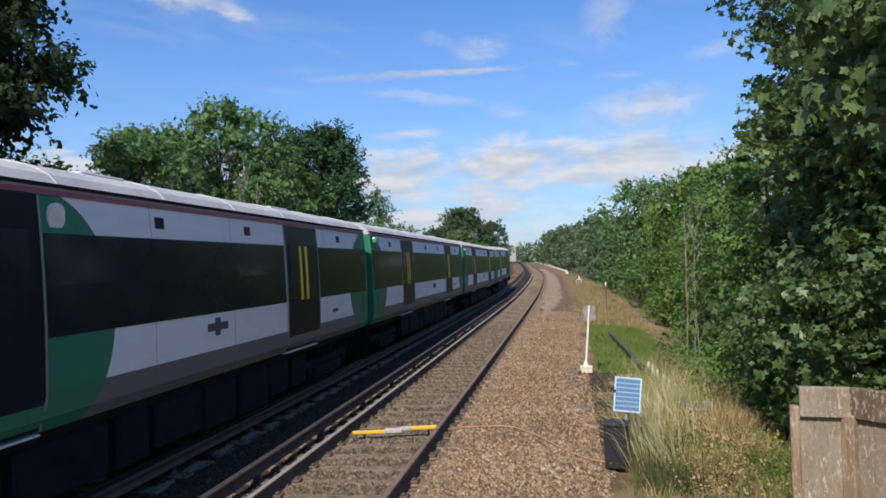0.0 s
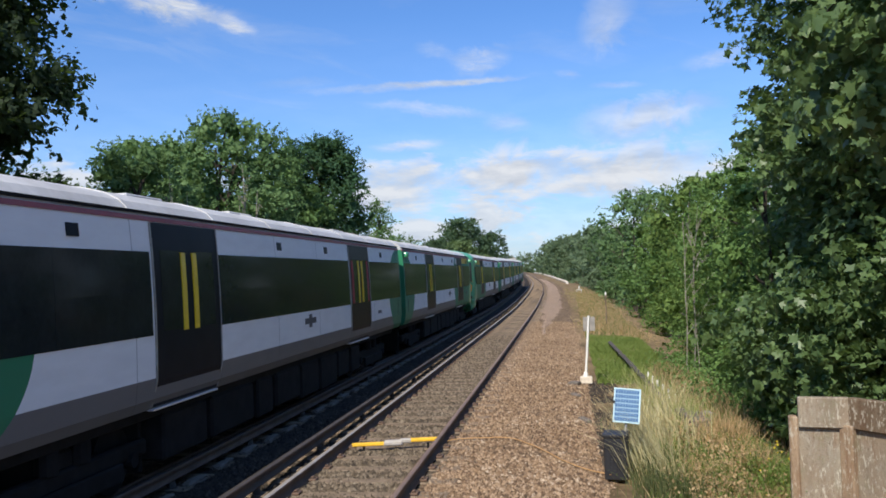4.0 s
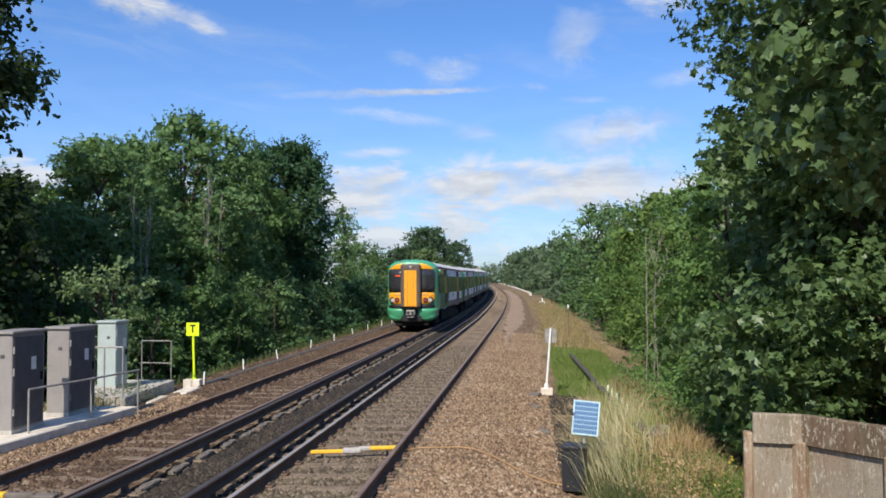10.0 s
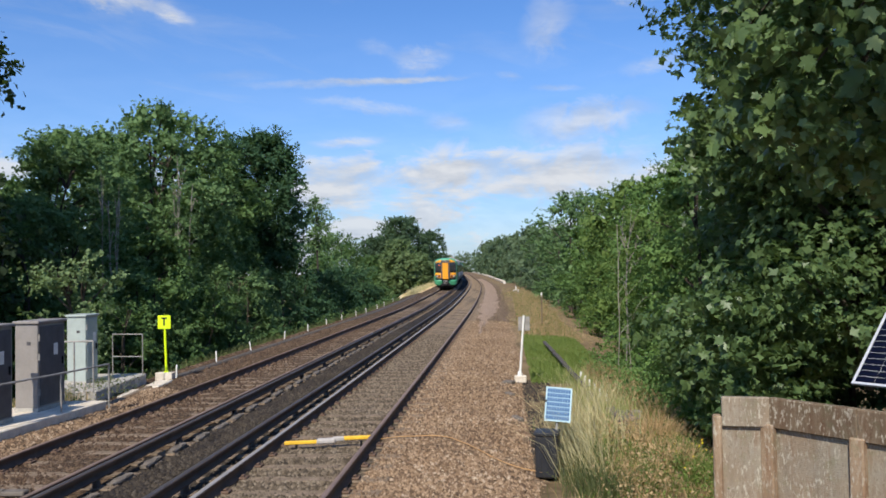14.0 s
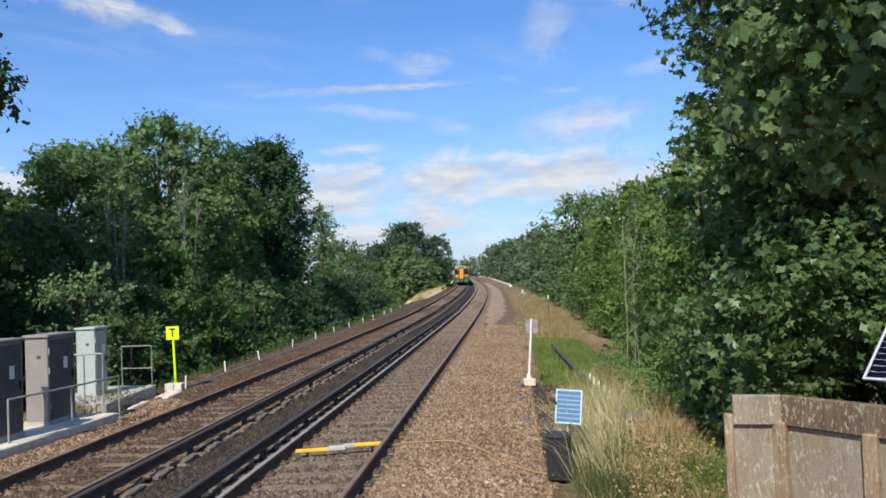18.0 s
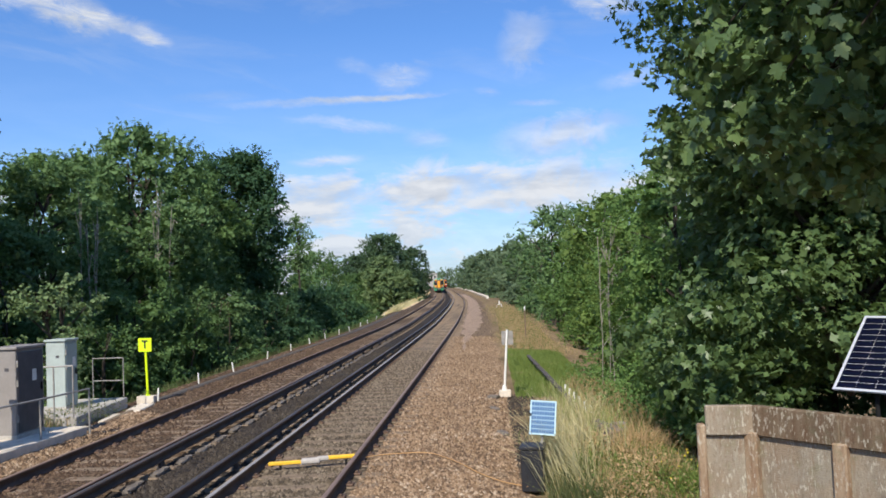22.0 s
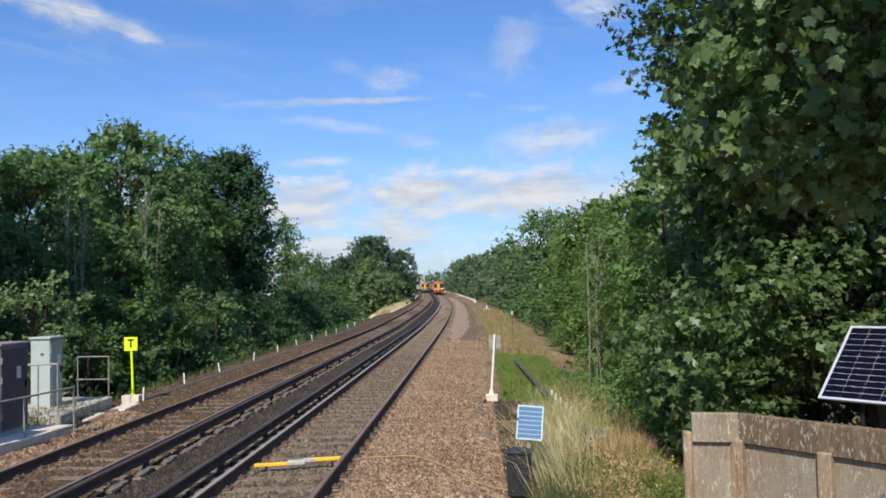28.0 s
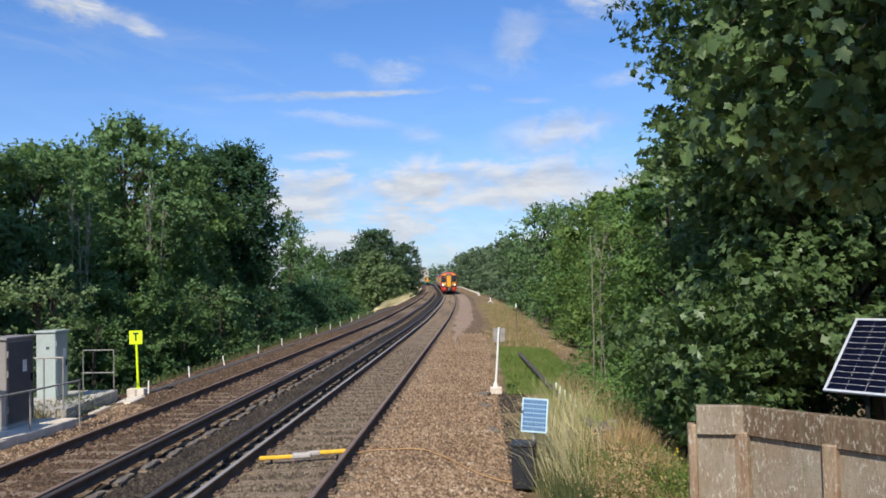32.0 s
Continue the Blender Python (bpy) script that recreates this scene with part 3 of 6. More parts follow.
def build_ground():
    xs = np.concatenate([-np.geomspace(3000, 16, 22), np.linspace(-14, 12, 105), np.geomspace(14, 3000, 22)])
    ys = np.concatenate([-np.geomspace(2000, 22, 12), np.linspace(-20, 60, 161), np.geomspace(62, 3500, 60)])
    X, Y = np.meshgrid(xs, ys, indexing="ij")
    sx, sz = side_shift(Y)
    fade = np.exp(-np.abs(X) / 400)
    Z = ground_z(X) + sz
    rough = (np.abs(X) < 60) * ((X < -9.6) | (X > 0.3))
    bumps = np.sin(X * 2.1 + Y * 0.9) * np.sin(Y * 1.7 - X * 0.6) * 0.05 + np.sin(X * 5.3) * np.cos(Y * 4.7) * 0.02
    Z = Z + bumps * rough
    V = np.stack([X + sx * fade, Y, Z], -1).reshape(-1, 3)
    n = len(ys)
    i, j = np.meshgrid(np.arange(len(xs) - 1), np.arange(n - 1), indexing="ij")
    f = np.stack([i * n + j, (i + 1) * n + j, (i + 1) * n + j + 1, i * n + j + 1], -1).reshape(-1, 4)
    tagged(obj("ground", mesh_np("ground", V, f, True), M_EARTH), "rough earth and dry grass falling away from the railway", "ground", kind="structure")


def bed(name, offs, s, mat, label, wobble=0.015, taper=False):
    """A strip of ballast across the given (side, height) points."""
    s = np.asarray(s)
    cols = []
    for k, (o, z) in enumerate(offs):
        edge = k in (0, len(offs) - 1)
        w = (np.sin(s * 1.9 + k) + np.sin(s * 0.73 + 2 * k)) * (0.09 if edge else 0.0)
        h = np.sin(s * 3.1 + 1.7 * k) * np.sin(s * 1.3 + k) * wobble
        mid = sum(q[0] for q in offs) / len(offs)
        p = line(s, mid + (o - mid) * np.clip((s - s[0]) / 26 + 0.12 * np.sin(s * 0.9) * (s < s[0] + 26), 0.05, 1), z) if taper else line(s, o, z)
        p[:, 0] += w
        p[:, 2] += h
        cols.append(p)
    n = len(offs)
    v = np.stack(cols, 1).reshape(-1, 3)
    i, j = np.meshgrid(np.arange(len(s) - 1), np.arange(n - 1), indexing="ij")
    f = np.stack([i * n + j, i * n + j + 1, (i + 1) * n + j + 1, (i + 1) * n + j], -1).reshape(-1, 4)
    return tagged(obj(name, mesh_np(name, v, f, True), mat), label, "ballast", kind="structure")


SB = np.concatenate([np.arange(-20, 60, 0.5), np.arange(60, 900, 4.0)])
build_ground()
bed("ballast_far_track", [(-10.35, -0.44), (-9.6, -0.245), (-8.4, -0.2), (-7.7, -0.185), (-7.0, -0.185), (-6.4, -0.18), (-5.8, -0.185), (-5.35, -0.19)], SB, M_BALLAST_RUST,
    "brown stone ballast under the far track")
bed("ballast_middle", [(-5.65, -0.199), (-5.0, -0.205), (-4.65, -0.22), (-4.3, -0.205), (-3.95, -0.19), (-3.3, -0.194)], SB, M_BALLAST_GREY, "dirty grey ballast between the two tracks")
bed("ballast_near_track", [(-3.6, -0.186), (-3.2, -0.183), (-2.9, -0.18), (-2.5, -0.183), (-2.2, -0.185), (-1.9, -0.186)], SB, M_BALLAST_FOUR, "dusty brown ballast between the near rails")
bed("ballast_shoulder", [(-2.2, -0.194), (-1.5, -0.185), (-1.0, -0.2), (-0.4, -0.22), (0.1, -0.25), (0.55, -0.36)], SB, M_BALLAST, "loose brown ballast shoulder beside the near track")
bed("ballast_bank", [(-8.75, -0.2), (-8.35, -0.09), (-8.0, -0.10), (-7.75, -0.16), (-7.5, -0.2)], np.arange(8, 19.5, 0.5), M_BALLAST_RUST, "ballast heaped against the walkway edge")
bed("gravel_path", [(-1.8, -0.182), (-1.4, -0.155), (-0.9, -0.16), (-0.35, -0.215)], np.arange(36, 200, 1.0), M_PATH, "pale gravel path beside the near track", taper=True)


def stones(name, n, y0, y1, o0, o1, mat, size, label, seed, prof=None, first=None):
    """Loose ballast stones, denser towards the camera."""
    r = np.random.default_rng(seed)
    t = r.random(n) ** 1.5
    s, off = y0 + (y1 - y0) * t, r.uniform(o0, o1, n)
    d = size * (0.42 + 1.15 * r.random(n) ** 1.5)
    if first is not None:  # few and small on top of the sleepers
        on = np.abs((s - first + 0.35) % 0.70 - 0.35) < 0.13
        keep = ~on | (r.random(n) < 0.8)
        s, off, d = s[keep], off[keep], np.where(on, 0.75 * d, d)[keep]
        n = len(s)
    c = line(s, off)
    px, pz = prof or ([-10.2, -9.6, -8.5, -7, -4.65, -3.6, -1.5, -0.4, 0.1, 0.6], [-.40, -.245, -.21, -.185, -.22, -.186, -.185, -.22, -.25, -.37])
    c[:, 2] += np.interp(off, px, pz) + d * 0.12
    a = r.uniform(0, 2 * math.pi, (n, 1)) + np.arange(4)[None] * math.pi / 2 + r.uniform(-0.4, 0.4, (n, 4))
    rad = r.uniform(0.38, 0.75, (n, 4)) * d[:, None]
    rim = np.stack([np.cos(a) * rad, np.sin(a) * rad, -0.12 * d[:, None] + r.uniform(-0.1, 0.12, (n, 4)) * d[:, None]], -1)
    top = np.stack([r.normal(0, 0.16, n) * d, r.normal(0, 0.16, n) * d, r.uniform(0.28, 0.62, n) * d], -1)
    v = (np.concatenate([rim, top[:, None]], 1) + c[:, None]).reshape(-1, 3)
    tri = np.array([[0, 1, 4], [1, 2, 4], [2, 3, 4], [3, 0, 4]])
    f = (tri[None] + 5 * np.arange(n)[:, None, None]).reshape(-1, 3)
    tagged(obj(name, mesh_np(name, v, f), mat), label, "ballast", kind="stuff")


stones("ballast_stones", 56000, 8.5, 46, -1.95, 0.5, M_STONES, 0.046, "loose brown and buff ballast stones beside the near track", 1)
stones("ballast_stones", 22000, 8.5, 36, -3.6, -2.2, M_STONES_FOUR, 0.055, "dusty ballast stones between the near rails", 2, first=-10.0)
stones("ballast_stones", 16000, 9, 40, -5.2, -3.75, M_STONES_GREY, 0.05, "dirty grey ballast stones between the tracks", 3)
stones("ballast_stones", 42000, 10, 50, -9.9, -5.5, M_STONES_RUST, 0.062, "brown ballast stones round the far track", 4, first=-9.7)
stones("ballast_stones", 11000, 9, 19.4, -8.45, -7.5, M_STONES, 0.043, "pale brown ballast stones heaped beside the walkway", 6, ([-8.75, -8.35, -8.0, -7.75, -7.5], [-0.2, -0.09, -0.10, -0.16, -0.2]))

stones("leaf_litter", 2600, 12.4, 21.5, 0.35, 1.05, M_STONES_GREY, 0.05, "dark litter and small stones between ballast and grass", 7, ([0.2, 0.9, 2.6], [-0.29, -0.33, -0.45]))


# ---- tracks ----
RAIL = [(-0.033, 0.0), (0.033, 0.0), (0.036, -0.012), (0.034, -0.04), (0.010, -0.055), (0.009, -0.125), (0.068, -0.145), (0.07, -0.159), (-0.07, -0.159), (-0.068, -0.145), (-0.009, -0.125),
        (-0.010, -0.055), (-0.034, -0.04), (-0.036, -0.012)]
CON = [(-0.036, 0.078), (0.036, 0.078), (0.04, 0.066), (0.038, 0.03), (0.012, 0.015), (0.012, -0.04), (0.06, -0.05), (0.06, -0.068), (-0.06, -0.068), (-0.06, -0.05), (-0.012, -0.04), (-0.012, 0.015),
       (-0.038, 0.03), (-0.04, 0.066)]
SR = np.concatenate([np.arange(-12, 200, 1.5), np.arange(200, 900, 5.0)])


def build_track(name, centre, conductor_side, label, spacing, start, reach):
    t = tagged(new(name), label, "railway track", kind="structure")
    for sgn in (-1, 1):
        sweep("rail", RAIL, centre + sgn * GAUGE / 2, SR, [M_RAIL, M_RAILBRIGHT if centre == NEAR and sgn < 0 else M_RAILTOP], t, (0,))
    sweep("conductor_rail", CON, centre + conductor_side * (GAUGE / 2 + reach), SR, [M_RAIL, M_CONTOP], t, (0,), "raised conductor rail on insulators")
    bm = B()
    box(bm, (-1.3, -0.125, -0.12), (1.3, 0.125, 0.012), 0.012)
    me = bpy.data.meshes.new("sleeper")
    bm.to_mesh(me)
    bm.free()
    me.materials.append(M_SLEEPER)
    bm = B()
    box(bm, (-0.16, -0.085, 0.0), (0.16, 0.085, 0.03), 0.008)
    for x in (-0.10, 0.10):
        box(bm, (x - 0.025, -0.04, 0.03), (x + 0.025, 0.04, 0.055), 0.012)
    ch = bpy.data.meshes.new("chair")
    bm.to_mesh(ch)
    bm.free()
    ch.materials.append(M_RAIL)
    bm = B()
    tube(bm, (0, 0, -0.12), (0, 0, -0.10), 0.08, 0.08, 10)
    tube(bm, (0, 0, -0.10), (0, 0, 0.0), 0.06, 0.045, 10)
    pot = bpy.data.meshes.new("insulator")
    bm.to_mesh(pot)
    bm.free()
    pot.materials.append(M_INSUL)
    far_v, far_f = [], []
    cube = np.array([[x, y, z] for x in (-1.3, 1.3) for y in (-0.125, 0.125) for z in (-0.12, 0.012)])
    quads = np.array([[0, 1, 3, 2], [4, 6, 7, 5], [0, 4, 5, 1], [2, 3, 7, 6], [1, 5, 7, 3]])
    for k, s in enumerate(np.arange(start, 320, spacing)):
        p = Vector(line(s, centre, -0.190 if centre == FAR else -0.181))
        turn = float(np.interp(s, S, TURN))
        m = Matrix.Translation(p) @ Matrix.Rotation(turn + random.uniform(-0.012, 0.012), 4, "Z")
        if s < 62:
            o = new("sleeper", me)
            o.parent, o.matrix_basis = t, m
            if 4 < s < 40:
                for sgn in (-1, 1):
                    o = new("chair", ch)
                    o.parent, o.matrix_basis = t, m @ Matrix.Translation((sgn * GAUGE / 2, 0, 0.014))
        else:
            far_f.append(quads + 8 * len(far_v))
            far_v.append(np.array([m @ Vector(c) for c in cube]))
        if k % 4 == 1 and s < 60:
            o = new("insulator", pot)
            o.parent, o.matrix_basis = t, m @ Matrix.Translation((conductor_side * (GAUGE / 2 + reach), 0, 0.114))
    tagged(obj("far_sleepers", mesh_np("far_sleepers", np.concatenate(far_v), np.concatenate(far_f)), M_SLEEPER, t), kind="stuff")


build_track("track_near", NEAR, -1, "near railway track with rusty rails, polished heads and a conductor rail", 0.70, -10.0, 0.42)
build_track("track_far", FAR, 1, "far railway track with rusty rails and a conductor rail", 0.70, -9.7, 0.30)


def boards():
    """Short weathered blocks lying along the far conductor rail."""
    bm = B()
    box(bm, (-0.06, -0.30, 0.0), (0.06, 0.26, 0.075), 0.02, seg=2)
    bmesh.ops.subdivide_edges(bm, edges=[e for e in bm.edges if e.calc_length() > 0.3], cuts=3)
    for v in bm.verts:
        v.co += Vector((random.uniform(-.02, .02), random.uniform(-.02, .02), random.uniform(-.02, .02)))
    first = part("concrete_block", bm, M_BLOCK)
    tagged(first, "weathered concrete block lying beside the conductor rail", "concrete block", "blocks beside the conductor rail")
    ss = np.arange(9.0, 46, 0.98)
    for k, s in enumerate(ss):
        m = Matrix.Translation(line(s, FAR + GAUGE / 2 + 0.47 + random.uniform(-0.02, 0.02), -0.215 + random.uniform(-0.02, 0.015))) @ Matrix.Rotation(float(np.interp(s, S, TURN)) + random.uniform(-.05, .05), 4, "Z")
        if k:
            copy_thing(first, m)
        else:
            first.matrix_basis = m


boards()


# ---- coaches ----
HALF = [(1.30, 1.02), (1.375, 1.15), (1.40, 1.40), (1.40, 1.92), (1.39, 2.40), (1.365, 2.92), (1.335, 3.28), (1.32, 3.34)]


def side_x(z):
    return float(np.interp(z, [p[1] for p in HALF], [p[0] for p in HALF]))


def panel(bm, y0, y1, z0, z1, sgn, out, thick=0.02, rows=5, lean=0.0):
    """A panel that follows the curved side of a coach."""
    zs = np.linspace(z0, z1, rows)
    grid = []
    for lay in (out, out - thick):
        for y in (y0, y1):
            grid.append([bm.verts.new((sgn * (side_x(z) + lay), y + lean * (z - z0), z)) for z in zs])
    a, b, c, d = grid
    for i in range(rows - 1):
        bm.faces.new((a[i], b[i], b[i + 1], a[i + 1]))
        bm.faces.new((c[i], c[i + 1], d[i + 1], d[i]))
        bm.faces.new((a[i], a[i + 1], c[i + 1], c[i]))
        bm.faces.new((b[i], d[i], d[i + 1], b[i + 1]))
    bm.faces.new((a[0], c[0], d[0], b[0]))
    bm.faces.new((a[-1], b[-1], d[-1], c[-1]))
    return bm


def loft(bm, rings, caps=True):
    vs = [[bm.verts.new(p) for p in ring] for ring in rings]
    n = len(vs[0])
    for a, b in zip(vs, vs[1:]):
        for i in range(n):
            j = (i + 1) % n
            bm.faces.new((a[i], a[j], b[j], b[i]))
    if caps:
        bm.faces.new(vs[0][::-1])
        bm.faces.new(vs[-1])
    return bm


ROOF_ARC = [(1.32, 3.34), (1.30, 3.42), (1.20, 3.53), (1.02, 3.62), (0.75, 3.69), (0.38, 3.735), (0.0, 3.75)]


def coach(cab, kit, doors, label, group):
    """One coach in its own space, y along the train, z up from the rails. cab: -1 rear, 1 front, 0 none."""
    name = "train_coach"
    t = tagged(new(name), label, "train coach", group)
    y0, y1 = -9.70, 9.70
    if cab < 0:
        y0 = -8.8
    if cab > 0:
        y1 = 8.8
    bm = B()
    ring = [(x, z) for x, z in HALF] + [(-x, z) for x, z in HALF[::-1]]
    loft(bm, [[(x, y, z) for x, z in ring] for y in np.linspace(y0, y1, 9)])
    part("body", bm, kit["paint"][cab], t)
    bm = B()
    arc = [(x, z) for x, z in ROOF_ARC] + [(-x, z) for x, z in ROOF_ARC[-2::-1]]
    ys = np.linspace(y0, y1, 17)
    loft(bm, [[(x, y, z) for x, z in arc] for y in ys])
    roof = part("roof", bm, kit["roof"], t, smooth=False)
    for y in np.linspace(y0 + 1.2, y1 - 1.2, 8):
        bm = B()
        loft(bm, [[(x * 1.004, y + k, z * 1.0 + 0.012) for x, z in arc] for k in (-0.03, 0.03)])
        part("roof_seam", bm, kit["roof"], roof)
    for y in (-4.6, -1.2, 5.2):
        bm = B()
        box(bm, (0.25, y - 0.5, 3.66), (0.75, y + 0.5, 3.725), 0.02)
        part("roof_hatch", bm, kit["roof"], roof)
    for sgn in (-1, 1):
        bm = B()
        box(bm, (sgn * 1.325 - 0.02, y0, 3.30), (sgn * 1.325 + 0.02, y1, 3.355))
        part("cantrail_line", bm, kit["line"], t, "thin maroon line under the roof")
        bm = B()
        box(bm, (sgn * 1.315 - 0.022, y0, 3.385), (sgn * 1.315 + 0.022, y1, 3.42))
        part("gutter", bm, M_DARKSTEEL, t)
        cuts = [y0 + (1.5 if cab < 0 else 0.12)] + [e for d in doors for e in (d - 1.03, d + 1.03)] + [y1 - (1.6 if cab > 0 else 0.12)]
        for a, b in zip(cuts[0::2], cuts[1::2]):
            bm = B()
            panel(bm, a, b, 1.915, 2.925, sgn, 0.008, 0.03)
            win = part("window_band", bm, M_GLASS, t, "dark tinted window band")
            n = max(1, round((b - a) / 1.9))
            for k in range(1, n):
                bm = B()
                y = a + (b - a) * k / n
                panel(bm, y - 0.03, y + 0.03, 1.93, 2.91, sgn, 0.0095, 0.01)
                part("pillar", bm, M_GLASS, win)
        for d in doors:
            bm = B()
            panel(bm, d - 0.97, d + 0.97, 1.04, 3.29, sgn, 0.012, 0.05, 8)
            dr = part("door", bm, M_DOOR, t, "dark double sliding door")
            for e in (-1, 1):
                bm = B()
                panel(bm, d + e * 0.97 - 0.012, d + e * 0.97 + 0.012, 1.04, 3.29, sgn, 0.022, 0.02, 8)
                part("door_edge", bm, M_STEEL, dr, "pale door edge")
                bm = B()
                panel(bm, d + e * 0.47 - 0.31, d + e * 0.47 + 0.31, 1.95, 2.95, sgn, 0.016, 0.01)
                part("door_glass", bm, M_GLASS, dr)
                bm = B()
                panel(bm, d + e * 0.17 - 0.06, d + e * 0.17 + 0.06, 1.93, 2.93, sgn, 0.03, 0.02)
                part("grab_pole", bm, M_POLE, dr, "yellow grab pole")
            bm = B()
            box(bm, (sgn * 1.30 - 0.04, d - 0.95, 0.995), (sgn * 1.30 + 0.05, d + 0.95, 1.02), 0.005)
            part("door_sill", bm, M_ALU, dr)
        for y in (-7.3, -1.0, 1.9, 7.2):
            bm = B()
            panel(bm, y - 0.11, y + 0.11, 3.05, 3.19, sgn, 0.012, 0.02, 2)
            part("side_vent", bm, M_DOOR, t)
        bm = B()
        panel(bm, 0.25, 0.95, 1.67, 1.78, sgn, 0.006, 0.01, 2)
        panel(bm, 0.50, 0.68, 1.60, 1.85, sgn, 0.005, 0.01, 2)
        part("emblem", bm, M_CAB_DARK, t, "dark oblong emblem")
        for y in (-9.2, 9.2):
            if y * cab > 0:
                continue
            for z0, z1 in ((1.42, 1.80), (2.98, 3.20)):
                bm = B()
                panel(bm, y - 0.018, y + 0.018, z0, z1, sgn, 0.005, 0.012, 3)
                part("end_slot", bm, M_DOOR, t, "narrow dark slot in the end panel")
        bm = B()
        for k in range(5):
            panel(bm, 6.9 - 0.09 * k, 6.96 - 0.09 * k, 1.56, 1.64, sgn, 0.005, 0.008, 2)
        part("number_bars", bm, M_CAB_DARK, t)
        for y in (-9.4,) if cab >= 0 else ():
            bm = B()
            box(bm, (sgn * 1.36 - 0.10, y - 0.16, 3.10), (sgn * 1.36 + 0.12, y + 0.16, 3.27), 0.05, seg=2)
            part("camera_pod", bm, kit["shell"], t)
    if cab:
        for sgn in (-1, 1):
            bm = B()
            tube(bm, (sgn * 1.33, cab * 3.15, 3.09), (sgn * 1.372, cab * 3.15, 3.085), 0.14, 0.14, 20)
            part("class_mark", bm, M_WHITEPAINT, t)
    # gangways
    for e in (-1, 1):
        if cab == e:
            continue
        bm = B()
        box(bm, (-1.0, min(e * 9.75, e * 10.02), 1.0), (1.0, max(e * 9.75, e * 10.02), 3.3), 0.05)
        for k in range(3):
            y = e * (9.80 + 0.08 * k)
            box(bm, (-1.06, y - 0.02, 0.96), (1.06, y + 0.02, 3.38), 0.01)
        part("gangway", bm, M_GANG, t, "black folding gangway")
    # underframe and bogies
    bm = B()
    box(bm, (-1.15, y0 + 0.3, 0.86), (1.15, y1 - 0.3, 1.05), 0.02)
    part("underframe", bm, M_DARKSTEEL, t)
    rr = random.Random(5)
    y = -5.1
    while y < 4.6:
        w = rr.uniform(0.7, 1.7)
        bm = B()
        box(bm, (-1.2, y, rr.uniform(0.20, 0.30)), (1.2, y + w, 0.88), 0.04)
        part("equipment_box", bm, M_DARKSTEEL, t)
        y += w + rr.uniform(0.05, 0.2)
    for by in (-7.0, 7.0):
        bm = B()
        for sgn in (-1, 1):
            box(bm, (sgn * 1.0 - 0.07, by - 1.7, 0.42), (sgn * 1.0 + 0.07, by + 1.7, 0.62), 0.03)
            for k in (-0.75, 0.75):
                tube(bm, (sgn * 1.02, by + k * 0.4, 0.62), (sgn * 1.02, by + k * 0.4, 0.92), 0.12, 0.12, 10)
        box(bm, (-1.0, by - 0.3, 0.45), (1.0, by + 0.3, 0.8), 0.03)
        bog = part("bogie", bm, M_DARKSTEEL, t)
        for k in (-1.3, 1.3):
            bm = B()
            box(bm, (-0.6, by + k - 0.5, 0.2), (0.6, by + k + 0.5, 0.8), 0.06)
            part("traction_motor", bm, M_DARKSTEEL, bog)
            bm = B()
            box(bm, (-0.95, by + 1.36 * k - 0.04, 0.16), (0.95, by + 1.36 * k + 0.04, 0.84), 0.02)
            part("brake_beam", bm, M_DARKSTEEL, bog)
        for sgn in (-1, 1):
            bm = B()
            box(bm, (sgn * 1.12 - 0.03, by - 1.0, 0.24), (sgn * 1.12 + 0.03, by + 1.0, 0.46), 0.02)
            part("shoe_beam", bm, M_DARKSTEEL, bog)
        for k in (-1.3, 1.3):
            for sgn in (-1, 1):
                bm = B()
                tube(bm, (sgn * 0.68, by + k, 0.42), (sgn * 0.81, by + k, 0.42), 0.42, 0.42, 24)
                tube(bm, (sgn * 0.81, by + k, 0.42), (sgn * 1.12, by + k, 0.42), 0.11, 0.09, 12)
                part("wheel", bm, M_DARKSTEEL, bog)
    if cab:
        before = set(bpy.data.objects)
        cab_end(t, cab, kit)
        for o in set(bpy.data.objects) - before:
            o.data.transform(Matrix.Translation((0, -0.5 * cab, 0)))
    return t


